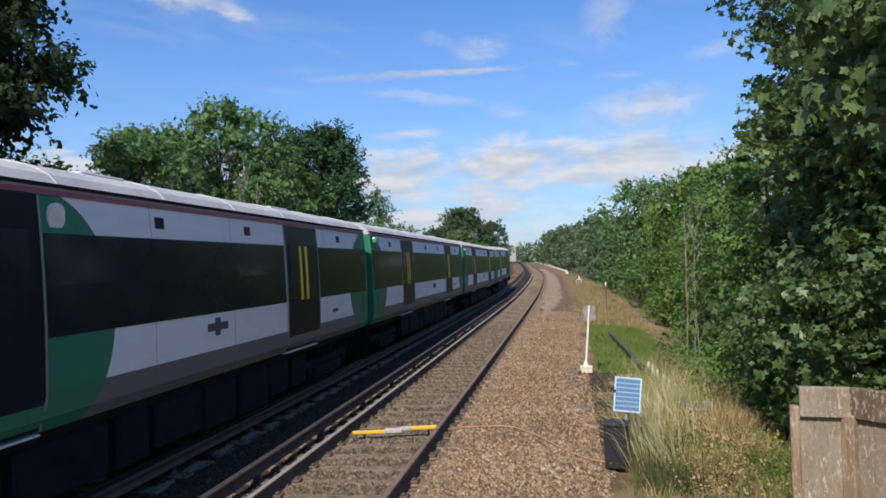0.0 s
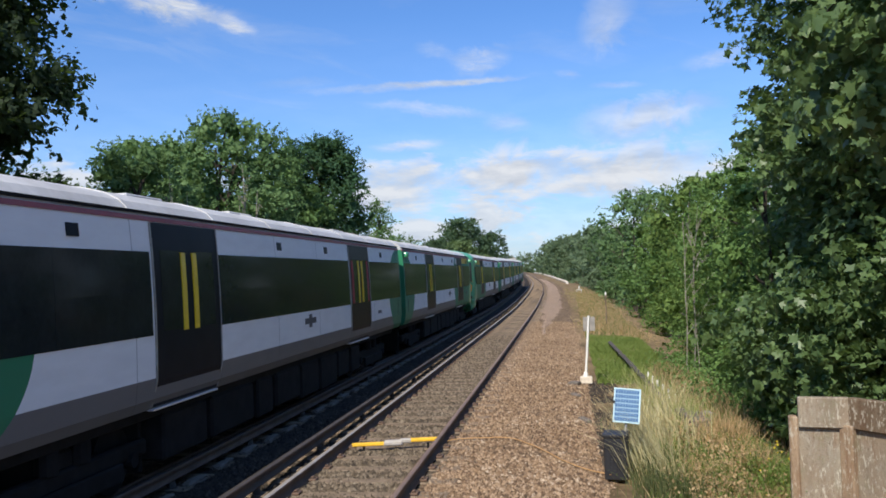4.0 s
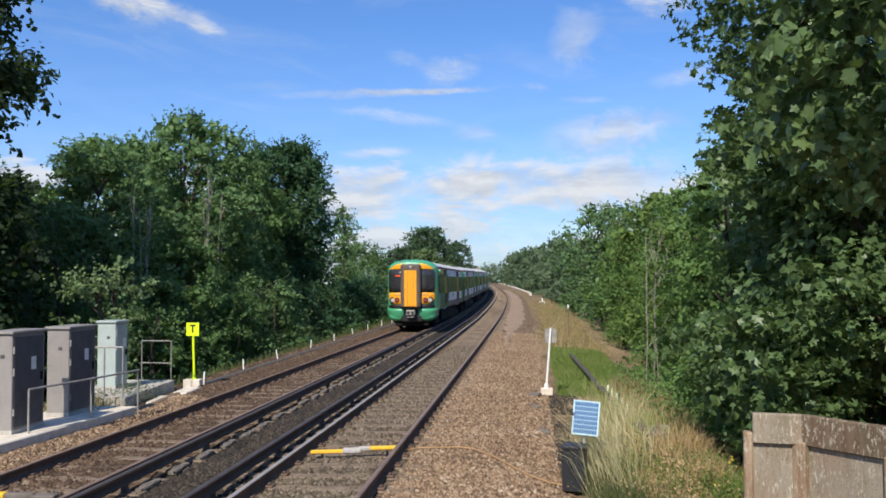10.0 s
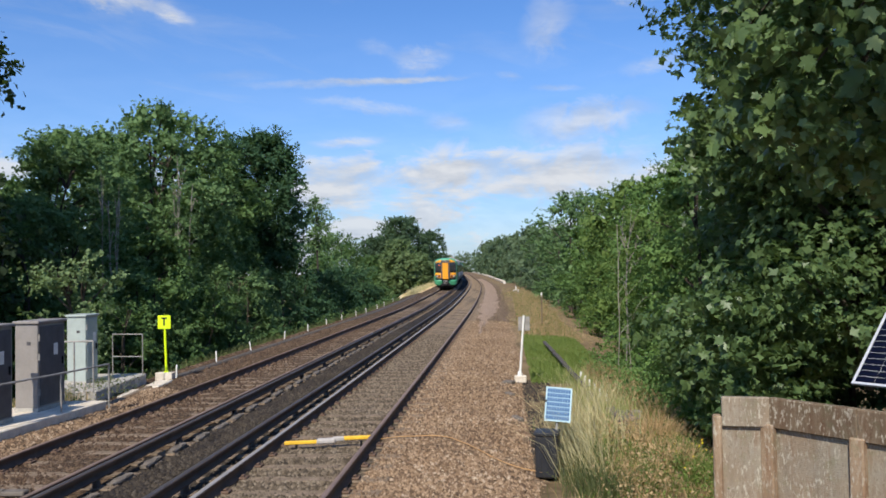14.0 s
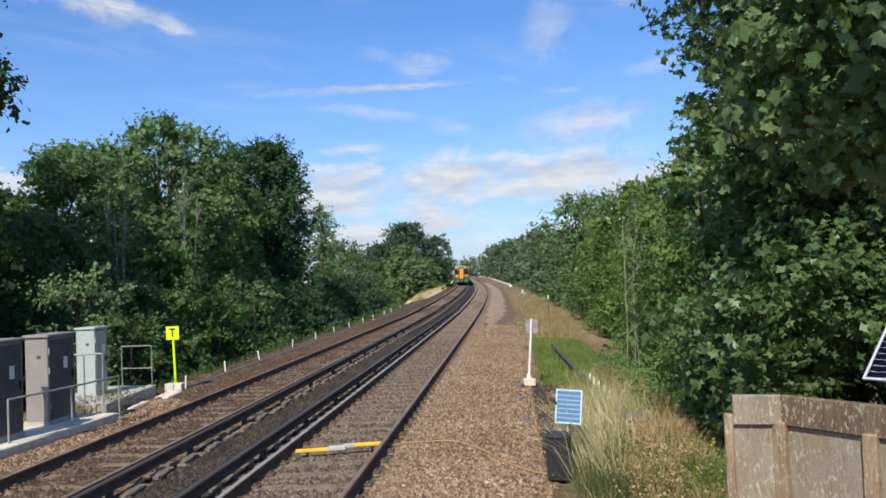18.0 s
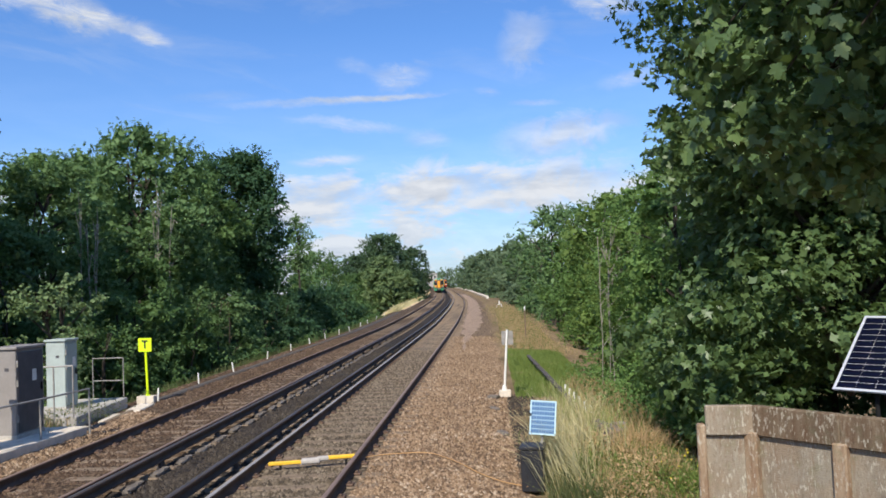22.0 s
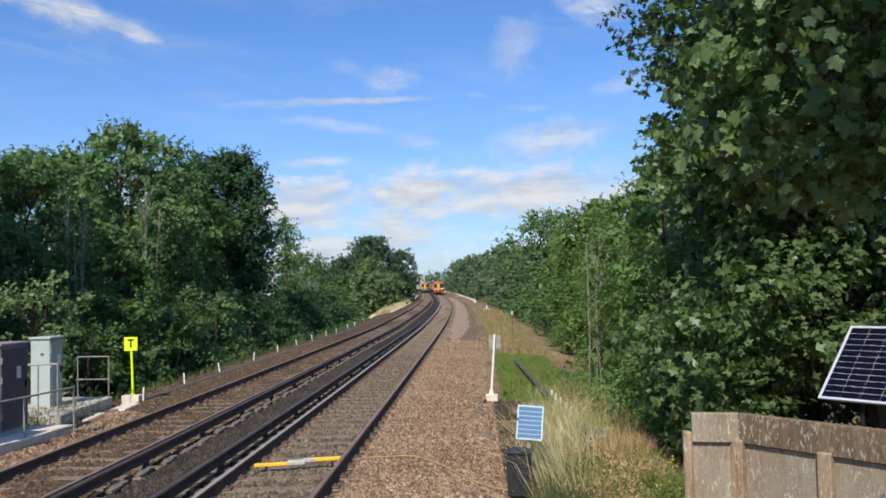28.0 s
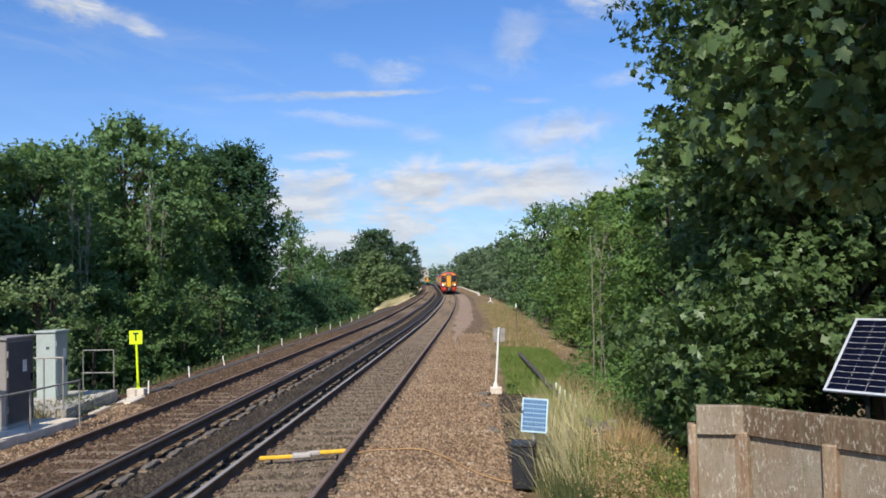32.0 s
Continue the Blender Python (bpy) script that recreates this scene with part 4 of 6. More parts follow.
def cab_end(t, e, kit):
    """Rounded driving end with a gangway door in its middle. e: -1 rear, 1 front."""
    def ring(y, w, top, low):
        pts = []
        for x, z in HALF:
            pts.append((min(x, w) * 1.004, low + (z - 1.02) * (3.34 - low) / 2.32))
        for x, z in ROOF_ARC[1:]:
            pts.append((x * w / 1.40, 3.34 + (z - 3.34) * top))
        full = pts + [(-x, z) for x, z in pts[-2::-1]]
        return [(x, e * y, z) for x, z in full]

    bm = B()
    loft(bm, [ring(8.3, 1.405, 1.02, 1.02), ring(8.7, 1.405, 1.10, 1.0), ring(9.2, 1.40, 1.16, 0.85), ring(9.45, 1.37, 1.15, 0.72), ring(9.65, 1.30, 1.08, 0.62), ring(9.8, 1.19, 0.98, 0.56), ring(9.9, 1.06, 0.82, 0.55), ring(9.95, 0.9, 0.62, 0.6)])
    shell = part("cab_shell", bm, kit["shell"], t, "rounded painted cab shell", smooth=True)

    def slab(name, x0, x1, z0, z1, yo, mat, label="", bevel=0.015, depth=0.12, parent=None):
        b = B()
        ya, yb = sorted((e * (yo - depth), e * yo))
        box(b, (x0, ya, z0), (x1, yb, z1), bevel)
        return part(name, b, mat, parent or t, label)

    def plan(x, yo):
        """How far forward the rounded front stands at a distance x from the middle."""
        q = min(max((x - 0.45) / 0.957, 0), 1)
        return yo - 0.75 * (1 - math.sqrt(max(0.0, 1 - q**2.6)))

    def wrap(name, cols, yo, mat, label="", sgn=1, chin=0.0):
        """A panel that follows the rounded front: columns of (x, bottom, top)."""
        b = B()
        fine = [tuple(u + (v - u) * k / 3 for u, v in zip(p, q)) for p, q in zip(cols, cols[1:]) for k in range(3)] + [cols[-1]]
        lay = [[[b.verts.new((sgn * x, e * (plan(x, yo) - d - chin * (1 - k / 4) ** 2), z0 + (z1 - z0) * k / 4)) for k in range(5)] for x, z0, z1 in fine] for d in (0.0, 0.05)]
        for a, s in ((lay[0], 1), (lay[1], -1)):
            for p, q in zip(a, a[1:]):
                for k in range(4):
                    b.faces.new([p[k], q[k], q[k + 1], p[k + 1]][::s])
        for k in (0, 4):
            for i in range(len(fine) - 1):
                b.faces.new((lay[0][i][k], lay[0][i + 1][k], lay[1][i + 1][k], lay[1][i][k]))
        for i in (0, -1):
            for k in range(4):
                b.faces.new((lay[0][i][k], lay[0][i][k + 1], lay[1][i][k + 1], lay[1][i][k]))
        for f in b.faces:
            f.smooth = abs(f.normal.z) < 0.3
        return part(name, b, mat, t, label)

    for sgn in (-1, 1):
        wrap("front_brow", [(0.50, 3.26, 3.60), (0.62, 3.26, 3.58), (0.75, 3.26, 3.55), (0.88, 3.26, 3.50), (1.0, 3.26, 3.43), (1.12, 3.26, 3.37), (1.2, 3.26, 3.30)], 10.08, kit["front"], "yellow panel over the windscreen", sgn)
        wrap("windscreen", [(0.50, 2.03, 3.25), (0.7, 2.03, 3.25), (0.9, 2.03, 3.25), (1.02, 2.04, 3.25), (1.12, 2.05, 3.24), (1.19, 2.06, 3.22), (1.27, 2.10, 3.12)], 10.085, M_SCREEN, "dark windscreen", sgn)
        wrap("front_panel", [(0.50, 1.38, 2.01), (0.7, 1.37, 2.01), (0.9, 1.38, 2.01), (1.02, 1.40, 2.01), (1.12, 1.45, 2.0), (1.19, 1.52, 1.99), (1.26, 1.64, 1.94)], 10.08, kit["front"], "yellow lower front panel", sgn)
        wrap("dark_recess", [(0.50, 1.14, 1.36), (0.8, 1.14, 1.35), (1.0, 1.15, 1.36), (1.15, 1.18, 1.34), (1.26, 1.20, 1.32)], 10.06, M_BLACK, "", sgn)
        b = B()
        for k in range(6):
            x = sgn * (0.58 + 0.06 * k)
            yb = plan(abs(x), 10.085)
            box(b, (x - 0.018, min(e * 9.9, e * yb), 1.86), (x + 0.018, max(e * 9.9, e * yb), 1.92))
        part("number_bars", b, M_CAB_DARK, t)
        for x, r in ((1.02, 0.135), (0.77, 0.10)):
            b = B()
            yo = plan(x, 10.08)
            tube(b, (sgn * x, e * (yo - 0.06), 1.60), (sgn * x, e * (yo + 0.03), 1.60), r + 0.05, r + 0.035, 20)
            bez = part("lamp_bezel", b, M_BLACK, t)
            b = B()
            tube(b, (sgn * x, e * (yo - 0.02), 1.60), (sgn * x, e * (yo + 0.04), 1.60), r, r * 0.75, 20)
            lit = kit["lit"] and x > 1.0
            part("lamp_glass", b, M_HEADLIGHT if lit else M_TAILGLASS if e < 0 and x < 1.0 and not kit["lit"] else M_LAMPGLASS, bez)
        b = B()
        pipe(b, [(sgn * 0.62, e * 10.11, 2.05), (sgn * 0.74, e * 10.12, 2.22), (sgn * 0.98, e * 10.06, 2.55)], 0.014, 6)
        part("wiper", b, M_BLACK, t)
        wrap("bumper", [(0.38, 0.72, 1.12), (0.48, 0.56, 1.13), (0.62, 0.49, 1.14), (0.82, 0.46, 1.14), (0.98, 0.47, 1.14), (1.10, 0.50, 1.14), (1.20, 0.55, 1.15), (1.29, 0.62, 1.15), (1.35, 0.70, 1.16), (1.388, 0.78, 1.16), (1.402, 0.86, 1.16)],
             10.10, kit["shell"], "painted bumper fairing", sgn, 0.24)
        b = B()
        box(b, (sgn * 1.10 - 0.16, min(e * 8.75, e * 8.95), 3.10), (sgn * 1.36 + 0.14, max(e * 8.75, e * 8.95), 3.26), 0.05, seg=2)
        part("camera_pod", b, kit["shell"], t)
        b = B()
        outline = [(6.3, 1.93, 2.93), (7.4, 1.93, 2.93), (8.5, 1.93, 2.93), (8.75, 1.97, 2.93), (8.92, 2.07, 2.92), (9.04, 2.22, 2.88), (9.12, 2.42, 2.78)]
        for (ya, la, ta), (yb, lb, tb) in zip(outline, outline[1:]):
            vs = [[b.verts.new((sgn * (side_x(lo + (hi - lo) * k / 4) + 0.012), e * y, lo + (hi - lo) * k / 4)) for k in range(5)] for y, lo, hi in ((ya, la, ta), (yb, lb, tb))]
            for k in range(4):
                b.faces.new((vs[0][k], vs[1][k], vs[1][k + 1], vs[0][k + 1]))
        bmesh.ops.remove_doubles(b, verts=b.verts, dist=0.001)
        bmesh.ops.solidify(b, geom=b.faces[:], thickness=0.03)
        part("cab_side_window", b, M_GLASS, t, "dark cab side window")
        b = B()
        box(b, (sgn * 1.26 - 0.05, min(e * 9.66, e * 9.78), 2.10), (sgn * 1.26 + 0.05, max(e * 9.66, e * 9.78), 2.13), 0.008)
        part("orange_marker", b, kit["front"], t)
    surround = slab("gangway_surround", -0.54, 0.54, 1.18, 3.54, 10.40, M_SURROUND, "worn brown-grey gangway surround", 0.09, 0.42)
    slab("gangway_door", -0.34, 0.34, 1.26, 3.20, 10.425, kit["front"], "tall yellow gangway door", 0.02, 0.05)
    for x in (-0.16, 0.16):
        slab("door_seam", x - 0.006, x + 0.006, 1.30, 3.14, 10.428, M_SURROUND, "", 0.0, 0.01)
    for x0, x1 in ((-0.40, -0.35), (0.35, 0.40)):
        slab("surround_edge", x0, x1, 1.24, 3.24, 10.412, M_SURROUND, "", 0.01, 0.03)
    slab("surround_edge", -0.40, 0.40, 3.21, 3.26, 10.412, M_SURROUND, "", 0.01, 0.03)
    slab("headcode_lamp", -0.05, 0.07, 3.34, 3.44, 10.42, M_LAMPGLASS, "", 0.01, 0.03)
    slab("display", *((-0.86, -0.60) if e < 0 else (0.60, 0.86)), 2.88, 2.95, 10.094, M_ORANGE, "orange lit display", 0.005, 0.02)
    slab("lower_skirt", -0.60, 0.60, 0.42, 1.16, 9.97, M_BLACK, "", 0.05, 0.4)
    cp = slab("coupler", -0.23, 0.24, 0.78, 1.08, 10.40, M_STEEL, "grey automatic coupler", 0.04, 0.3)
    for x in (-0.11, 0.11):
        b = B()
        tube(b, (x, e * 10.36, 0.93), (x, e * 10.43, 0.93), 0.085, 0.075, 14)
        part("coupler_cone", b, M_BLACK, cp)
    slab("coupler_hose", -0.2, 0.2, 0.66, 0.72, 10.30, M_STEEL, "", 0.02, 0.12)
    b = B()
    prism(b, [(-0.85, 0.24), (0.85, 0.24), (0.95, 0.45), (-0.95, 0.45)], *sorted((e * 9.5, e * 9.7)))
    part("obstacle_deflector", b, M_DARKSTEEL, t)


def kit(base, ends, shell, line_mat, strip, low, lit):
    return {"paint": {c: car_paint("coach_paint", base, ends, strip, c, low) for c in (-1, 0, 1)}, "shell": shell, "line": line_mat, "front": M_YELLOW, "lit": lit, "roof": M_ROOF_RED if lit else M_ROOF}


GREEN_KIT = kit(WHITE, GREEN, M_GREEN, M_REDLINE, (0.62, 0.43, 0.02), SKIRT, False)
RED_KIT = kit((0.42, 0.02, 0.02), (0.36, 0.015, 0.015), M_RED, M_REDLINE, (0.42, 0.02, 0.02), (0.16, 0.03, 0.03), True)


def make_trains():
    """All coaches with their place in the train, from its rear end."""
    made = []
    tail = coach(-1, GREEN_KIT, (-4.4, 4.6), "rear driving coach, green cab with yellow gangway door", "green train coaches")
    mid = coach(0, GREEN_KIT, (-4.7, 4.7), "white coach with green rounded ends and dark window band", "green train coaches")
    head = coach(1, GREEN_KIT, (-4.5, 4.4), "driving coach, green cab at its forward end", "green train coaches")
    for u in (0.0, 80.2):
        one = [tail, mid, copy_thing(mid, Matrix()), head] if u == 0 else [copy_thing(tail, Matrix()), copy_thing(mid, Matrix()), copy_thing(mid, Matrix()), copy_thing(head, Matrix())]
        for k, c in enumerate(one):
            made.append((c, u + 9.9 + 20.1 * k, "green"))
    for e in (-1, 1):  # red panels seen through one door
        bm = B()
        panel(bm, 4.7 + e * 0.74 - 0.075, 4.7 + e * 0.74 + 0.075, 1.93, 2.93, 1, 0.022, 0.01)
        part("door_panel", bm, M_REDPANEL, made[2][0], "red panel behind the door glass")
    tail = coach(-1, RED_KIT, (-4.25, 4.58), "red driving coach with lit headlamps and yellow gangway door", "red train coaches")
    mid = coach(0, RED_KIT, (-4.7, 4.3), "red coach with dark window band", "red train coaches")
    for k in range(6):
        c = tail if k == 0 else mid if k == 1 else copy_thing(mid, Matrix())
        made.append((c, 10.4 + 20.1 * k, "red"))
    return made


TRAIN = make_trains()
# time and place of each train's end that faces the camera
GREEN_RUN = [(0, -79.3), (1, -68.95), (2, -58.55), (2.5, -52.75), (3, -47.0), (3.5, -41.0), (5.5, -15.95), (6, -9.65), (6.5, -3.3), (7, 3.25), (7.6, 11.2), (8, 16.6), (9, 30.9), (10, 45.0), (13, 86.9), (19, 181.6), (23, 246.2),
             (32, 393.6)]
RED_RUN = [(0, 915.6), (32, 148.5)]


def place(run, t):
    ts, ss = zip(*run)
    if len(ts) == 2:
        return float(np.interp(t, ts, ss))
    m = np.gradient(np.array(ss), np.array(ts))
    i = min(max(int(np.searchsorted(ts, t)) - 1, 0), len(ts) - 2)
    h = ts[i + 1] - ts[i]
    u = (t - ts[i]) / h
    return (2 * u**3 - 3 * u**2 + 1) * ss[i] + (u**3 - 2 * u**2 + u) * h * m[i] + (-2 * u**3 + 3 * u**2) * ss[i + 1] + (u**3 - u**2) * h * m[i + 1]


def line_far(s, off):
    """As line(), and straight on beyond both ends."""
    e = min(max(s, -58.0), 896.0)
    p = Vector(line(e, off))
    a = float(np.interp(e, S, TURN))
    return p + Vector((-math.sin(a), math.cos(a), 0)) * (s - e)


def motions():
    for c, along, which in TRAIN:
        run, off = (GREEN_RUN, FAR) if which == "green" else (RED_RUN, NEAR)
        rows = []
        for t in np.arange(0, 32.01, 0.5):
            s = place(run, t) + along
            a, b = line_far(s - 7, off), line_far(s + 7, off)
            d = b - a
            mid = (a + b) / 2
            rows.append((float(t), Matrix.Translation(mid) @ Matrix.Rotation(math.atan2(-d.x, d.y), 4, "Z") @ Matrix.Rotation(math.atan2(d.z, d.xy.length), 4, "X")))
        walk(c, rows)


# ---- things beside the far track ----
def cabinet(x, y, w, d, h, z, mat, label, seed, turn=0.0):
    t = tagged(new("trackside_cabinet"), label, "cabinet", "trackside cabinets")
    t.matrix_basis = pose(x, y, z, 0, 0, turn)
    bm = B()
    box(bm, (-w / 2, 0, 0.06), (w / 2, d, h), 0.012)
    part("body", bm, mat, t)
    bm = B()
    box(bm, (-w / 2 - 0.01, -0.01, 0), (w / 2 + 0.01, d + 0.01, 0.07), 0.005)
    part("plinth", bm, M_CONCRETE, t)
    bm = B()
    box(bm, (-w / 2 - 0.035, -0.04, h), (w / 2 + 0.035, d + 0.035, h + 0.055), 0.012)
    part("lid", bm, mat, t)
    bm = B()
    box(bm, (w / 2, 0.05, 0.10), (w / 2 + 0.014, d - 0.05, h - 0.05), 0.006)
    # on grey cabinets the shade of this side is put into the door colour
    door = part("door", bm, M_CAB_DARK if mat is M_CAB_GREY else mat, t, "side door, coloured darker for its shaded side" if mat is M_CAB_GREY else "")
    bm = B()
    box(bm, (w / 2 + 0.014, d * 0.55, h * 0.62), (w / 2 + 0.019, d * 0.55 + 0.14, h * 0.62 + 0.22))
    part("label_plate", bm, M_WHITEPAINT, door)
    for zz in (0.22, 0.62, 0.84):
        bm = B()
        tube(bm, (w / 2 + 0.012, 0.03, h * zz - 0.06), (w / 2 + 0.012, 0.03, h * zz + 0.06), 0.018, 0.018, 8)
        part("hinge", bm, M_STEEL, door)
    bm = B()
    box(bm, (w / 2 + 0.012, d - 0.14, h * 0.5), (w / 2 + 0.04, d - 0.10, h * 0.5 + 0.14), 0.006)
    part("handle", bm, M_DARKSTEEL, door)
    bm = B()
    box(bm, (w * 0.02, -0.006, h * 0.76), (w * 0.02 + 0.075, 0.002, h * 0.76 + 0.06))
    part("warning_plate", bm, M_CAB_DARK, t)
    return t


cabinet(-8.80, 13.08, 0.44, 0.92, 1.64, 0.08, M_CAB_GREY, "tall grey steel cabinet on the concrete walkway", 1)
cabinet(-8.90, 14.97, 0.44, 0.95, 1.62, 0.08, M_CAB_GREY, "tall grey steel cabinet with a warning plate", 2)
cabinet(-10.17, 19.2, 0.46, 0.58, 1.58, 0.04, M_CAB_WHITE, "pale grey-white steel cabinet on its own slab", 3)


def slab(name, pts, z0, z1, mat, label, category, bevel=0.02):
    bm = B()
    a = [bm.verts.new((x, y, z0)) for x, y in pts]
    b = [bm.verts.new((x, y, z1)) for x, y in pts]
    bm.faces.new(a[::-1])
    bm.faces.new(b)
    for i in range(len(a)):
        j = (i + 1) % len(a)
        bm.faces.new((a[i], a[j], b[j], b[i]))
    bmesh.ops.bevel(bm, geom=list(bm.edges), offset=bevel, segments=1, affect="EDGES")
    return tagged(part(name, bm, mat), label, category)


slab("walkway", [(-9.6, 9.0), (-8.44, 9.0), (-8.05, 16.35), (-9.5, 16.35)], -0.6, 0.08, M_CONCRETE_PALE, "pale concrete walkway under the cabinets", "walkway")
slab("cabinet_slab", [(-10.7, 17.9), (-9.05, 17.9), (-9.35, 21.2), (-10.9, 21.2)], -0.8, 0.05, M_CONCRETE, "grey concrete slab under the pale cabinet", "slab")
slab("retaining_kerb", [(-8.28, 16.3), (-8.13, 16.3), (-8.5, 19.6), (-8.65, 19.6)], -0.5, -0.06, M_SLEEPER, "weathered timber kerb holding the ballast", "kerb")
for y in (16.8, 18.6, 20.3):
    s = slab("concrete_slab", [(-8.75 - (y - 16) * 0.06, y), (-8.35 - (y - 16) * 0.06, y - 0.1), (-8.5 - (y - 16) * 0.06, y + 1.2), (-8.9 - (y - 16) * 0.06, y + 1.1)], -0.3, -0.155, M_CONCRETE_PALE,
             "broken pale concrete slab in the ballast", "slab")


def handrail(name, base, posts, top, label, mid=None, r=0.019):
    """Tubular handrail: (x, y) of its posts, floor heights and rail height."""
    t = tagged(new(name), label, "handrail", "tubular handrails")
    t.location = (*posts[0], base)
    o = Vector((*posts[0], base))
    pts = [Vector((x, y, 0)) - Vector((*posts[0], 0)) for x, y in posts]
    for p in pts:
        bm = B()
        tube(bm, p, p + Vector((0, 0, top)), r, r, 8)
        part("post", bm, M_STEEL, t)
    for z in [top] + ([mid] if mid else []):
        bm = B()
        pipe(bm, [p + Vector((0, 0, z)) for p in pts], r)
        part("rail", bm, M_STEEL, t)
    return t


handrail("handrail", -0.2, [(-8.39, 13.25), (-8.17, 14.85), (-8.02, 16.4)], 1.0, "grey tubular handrail along the concrete walkway")
handrail("handrail", 0.05, [(-9.75, 17.5), (-9.35, 17.55), (-8.95, 17.6)], 1.12, "grey tubular handrail at the walkway's end")
handrail("handrail", 0.05, [(-9.36, 21.0), (-10.2, 21.1)], 1.02, "grey tubular guard rail on the cabinet slab", 0.45, r=0.013)
handrail("handrail", 0.05, [(-9.75, 17.6), (-9.62, 17.6)], 0.45, "low grey tubular hoop beside the slab")


def t_sign():
    t = tagged(new("track_sign"), "lime-yellow square sign with a black T on a lime post", "sign")
    t.location = (-9.16, 21.97, -0.17)
    bm = B()
    box(bm, (-0.24, -0.13, -0.1), (0.22, 0.13, 0.15), 0.015)
    part("base_block", bm, M_CONCRETE_PALE, t)
    bm = B()
    tube(bm, (0.02, 0, 0.13), (0.02, 0, 0.2), 0.075, 0.04, 10)
    tube(bm, (0.02, 0, 0.18), (-0.03, 0.02, 1.66), 0.033, 0.033, 10)
    part("post", bm, M_LIME, t)
    bm = B()
    box(bm, (-0.20, -0.025, 1.31), (0.155, 0.0, 1.67), 0.004)
    plate = part("plate", bm, M_LIME, t)
    bm = B()
    box(bm, (-0.10, -0.033, 1.575), (0.06, -0.026, 1.615))
    box(bm, (-0.04, -0.033, 1.40), (0.0, -0.026, 1.575))
    part("letter", bm, M_BLACK, plate, "black letter T")


t_sign()


def stakes():
    bm = B()
    box(bm, (-0.022, -0.022, 0), (0.018, 0.018, 0.40), 0.006)
    first = tagged(part("marker_stake", bm, M_WHITEPAINT), "short white marker stake at the edge of the ballast", "stake", "white marker stakes")
    rows = [(-9.0, 22.3, 3), (-9.25, 26.2, -2), (-9.3, 30.0, -8), (-9.55, 35.5, 4), (-9.6, 40.0, 0), (-9.75, 45.0, -6), (-9.7, 49.0, -5), (-9.8, 54.0, 2), (-9.8, 58.0, -3), (-9.95, 64.0, 0), (-10.0, 68.0, 3),
            (-10.2, 75.0, 0), (-10.4, 82.0, -2)] + [(1.98 - 0.05 * k, 17.6 + 0.75 * k, 3 - 2 * k) for k in range(6)]
    for k, (x, y, lean) in enumerate(rows):
        z = float(ground_z(x - side_shift(y)[0])) + float(side_shift(y)[1]) - 0.02
        m = pose(x, y, z, lean * 0.5, lean, 10 * k)
        if k:
            copy_thing(first, m)
        else:
            first.matrix_basis = m


stakes()
sweep("cable_trough", [(-0.16, 0.0), (-0.15, 0.06), (0.15, 0.06), (0.16, 0.0)], -9.0, np.arange(22.5, 90, 1.0), M_DARKWOOD)
tagged(bpy.data.objects["cable_trough"], "grey concrete cable trough along the far side of the ballast", "cable trough")
bpy.data.objects["cable_trough"].location.z = -0.25


# ---- things on and beside the near track ----
def treadle():
    t = tagged(new("track_treadle"), "yellow bar across the near track with a grey box", "track device")
    t.matrix_basis = pose(-2.82, 12.95, -0.20, 0, 0, 13)
    bm = B()
    box(bm, (-0.68, -0.04, 0.115), (-0.16, 0.035, 0.165), 0.008)
    part("left_bar", bm, M_TREADLE, t)
    bm = B()
    box(bm, (0.22, -0.045, 0.145), (0.66, 0.045, 0.20), 0.012)
    part("cover", bm, M_TREADLE, t, "wider yellow cover")
    bm = B()
    box(bm, (-0.19, -0.075, 0.105), (0.10, 0.06, 0.185), 0.02)
    box(bm, (0.06, -0.05, 0.135), (0.24, 0.05, 0.20), 0.015)
    part("grey_box", bm, M_STONE_GREY, t)
    for x in (-0.5, 0.5):
        bm = B()
        box(bm, (x - 0.02, -0.02, 0), (x + 0.02, 0.02, 0.13), 0.005)
        part("foot", bm, M_DARKSTEEL, t)


treadle()
bm = B()
box(bm, (-0.35, -0.06, -0.02), (0.35, 0.06, 0.05), 0.012)
o = tagged(new("track_bar"), "worn yellow bar across the far track with a bare grey end", "track device")
part("bar", bm, M_TREADLE, o)
bm = B()
box(bm, (0.35, -0.05, -0.02), (0.72, 0.05, 0.045), 0.012)
box(bm, (0.70, -0.08, -0.03), (1.0, 0.08, 0.03), 0.015)
part("bare_end", bm, M_BLOCK, o, "bare grey end")
o.matrix_basis = pose(-7.02, 10.02, -0.12, 0, 0, 4)


def cable(name, pts, r, mat, label):
    cu = bpy.data.curves.new(name, "CURVE")
    cu.dimensions, cu.bevel_depth, cu.bevel_resolution = "3D", r, 1
    sp = cu.splines.new("BEZIER")
    sp.bezier_points.add(len(pts) - 1)
    for b, p in zip(sp.bezier_points, pts):
        b.co, b.handle_left_type, b.handle_right_type = p, "AUTO", "AUTO"
    cu.materials.append(mat)
    return tagged(new(name, cu), label, "cable")


cable("cable", [(-2.3, 13.2, -0.15), (-2.0, 13.6, -0.14), (-1.55, 13.75, -0.14), (-1.15, 13.8, -0.15), (-0.8, 13.4, -0.16), (-0.5, 12.8, -0.16), (-0.2, 12.2, -0.18), (0.1, 11.8, -0.2), (0.4, 11.5, -0.2)],
      0.008, M_CABLE, "thin orange cable snaking across the ballast")


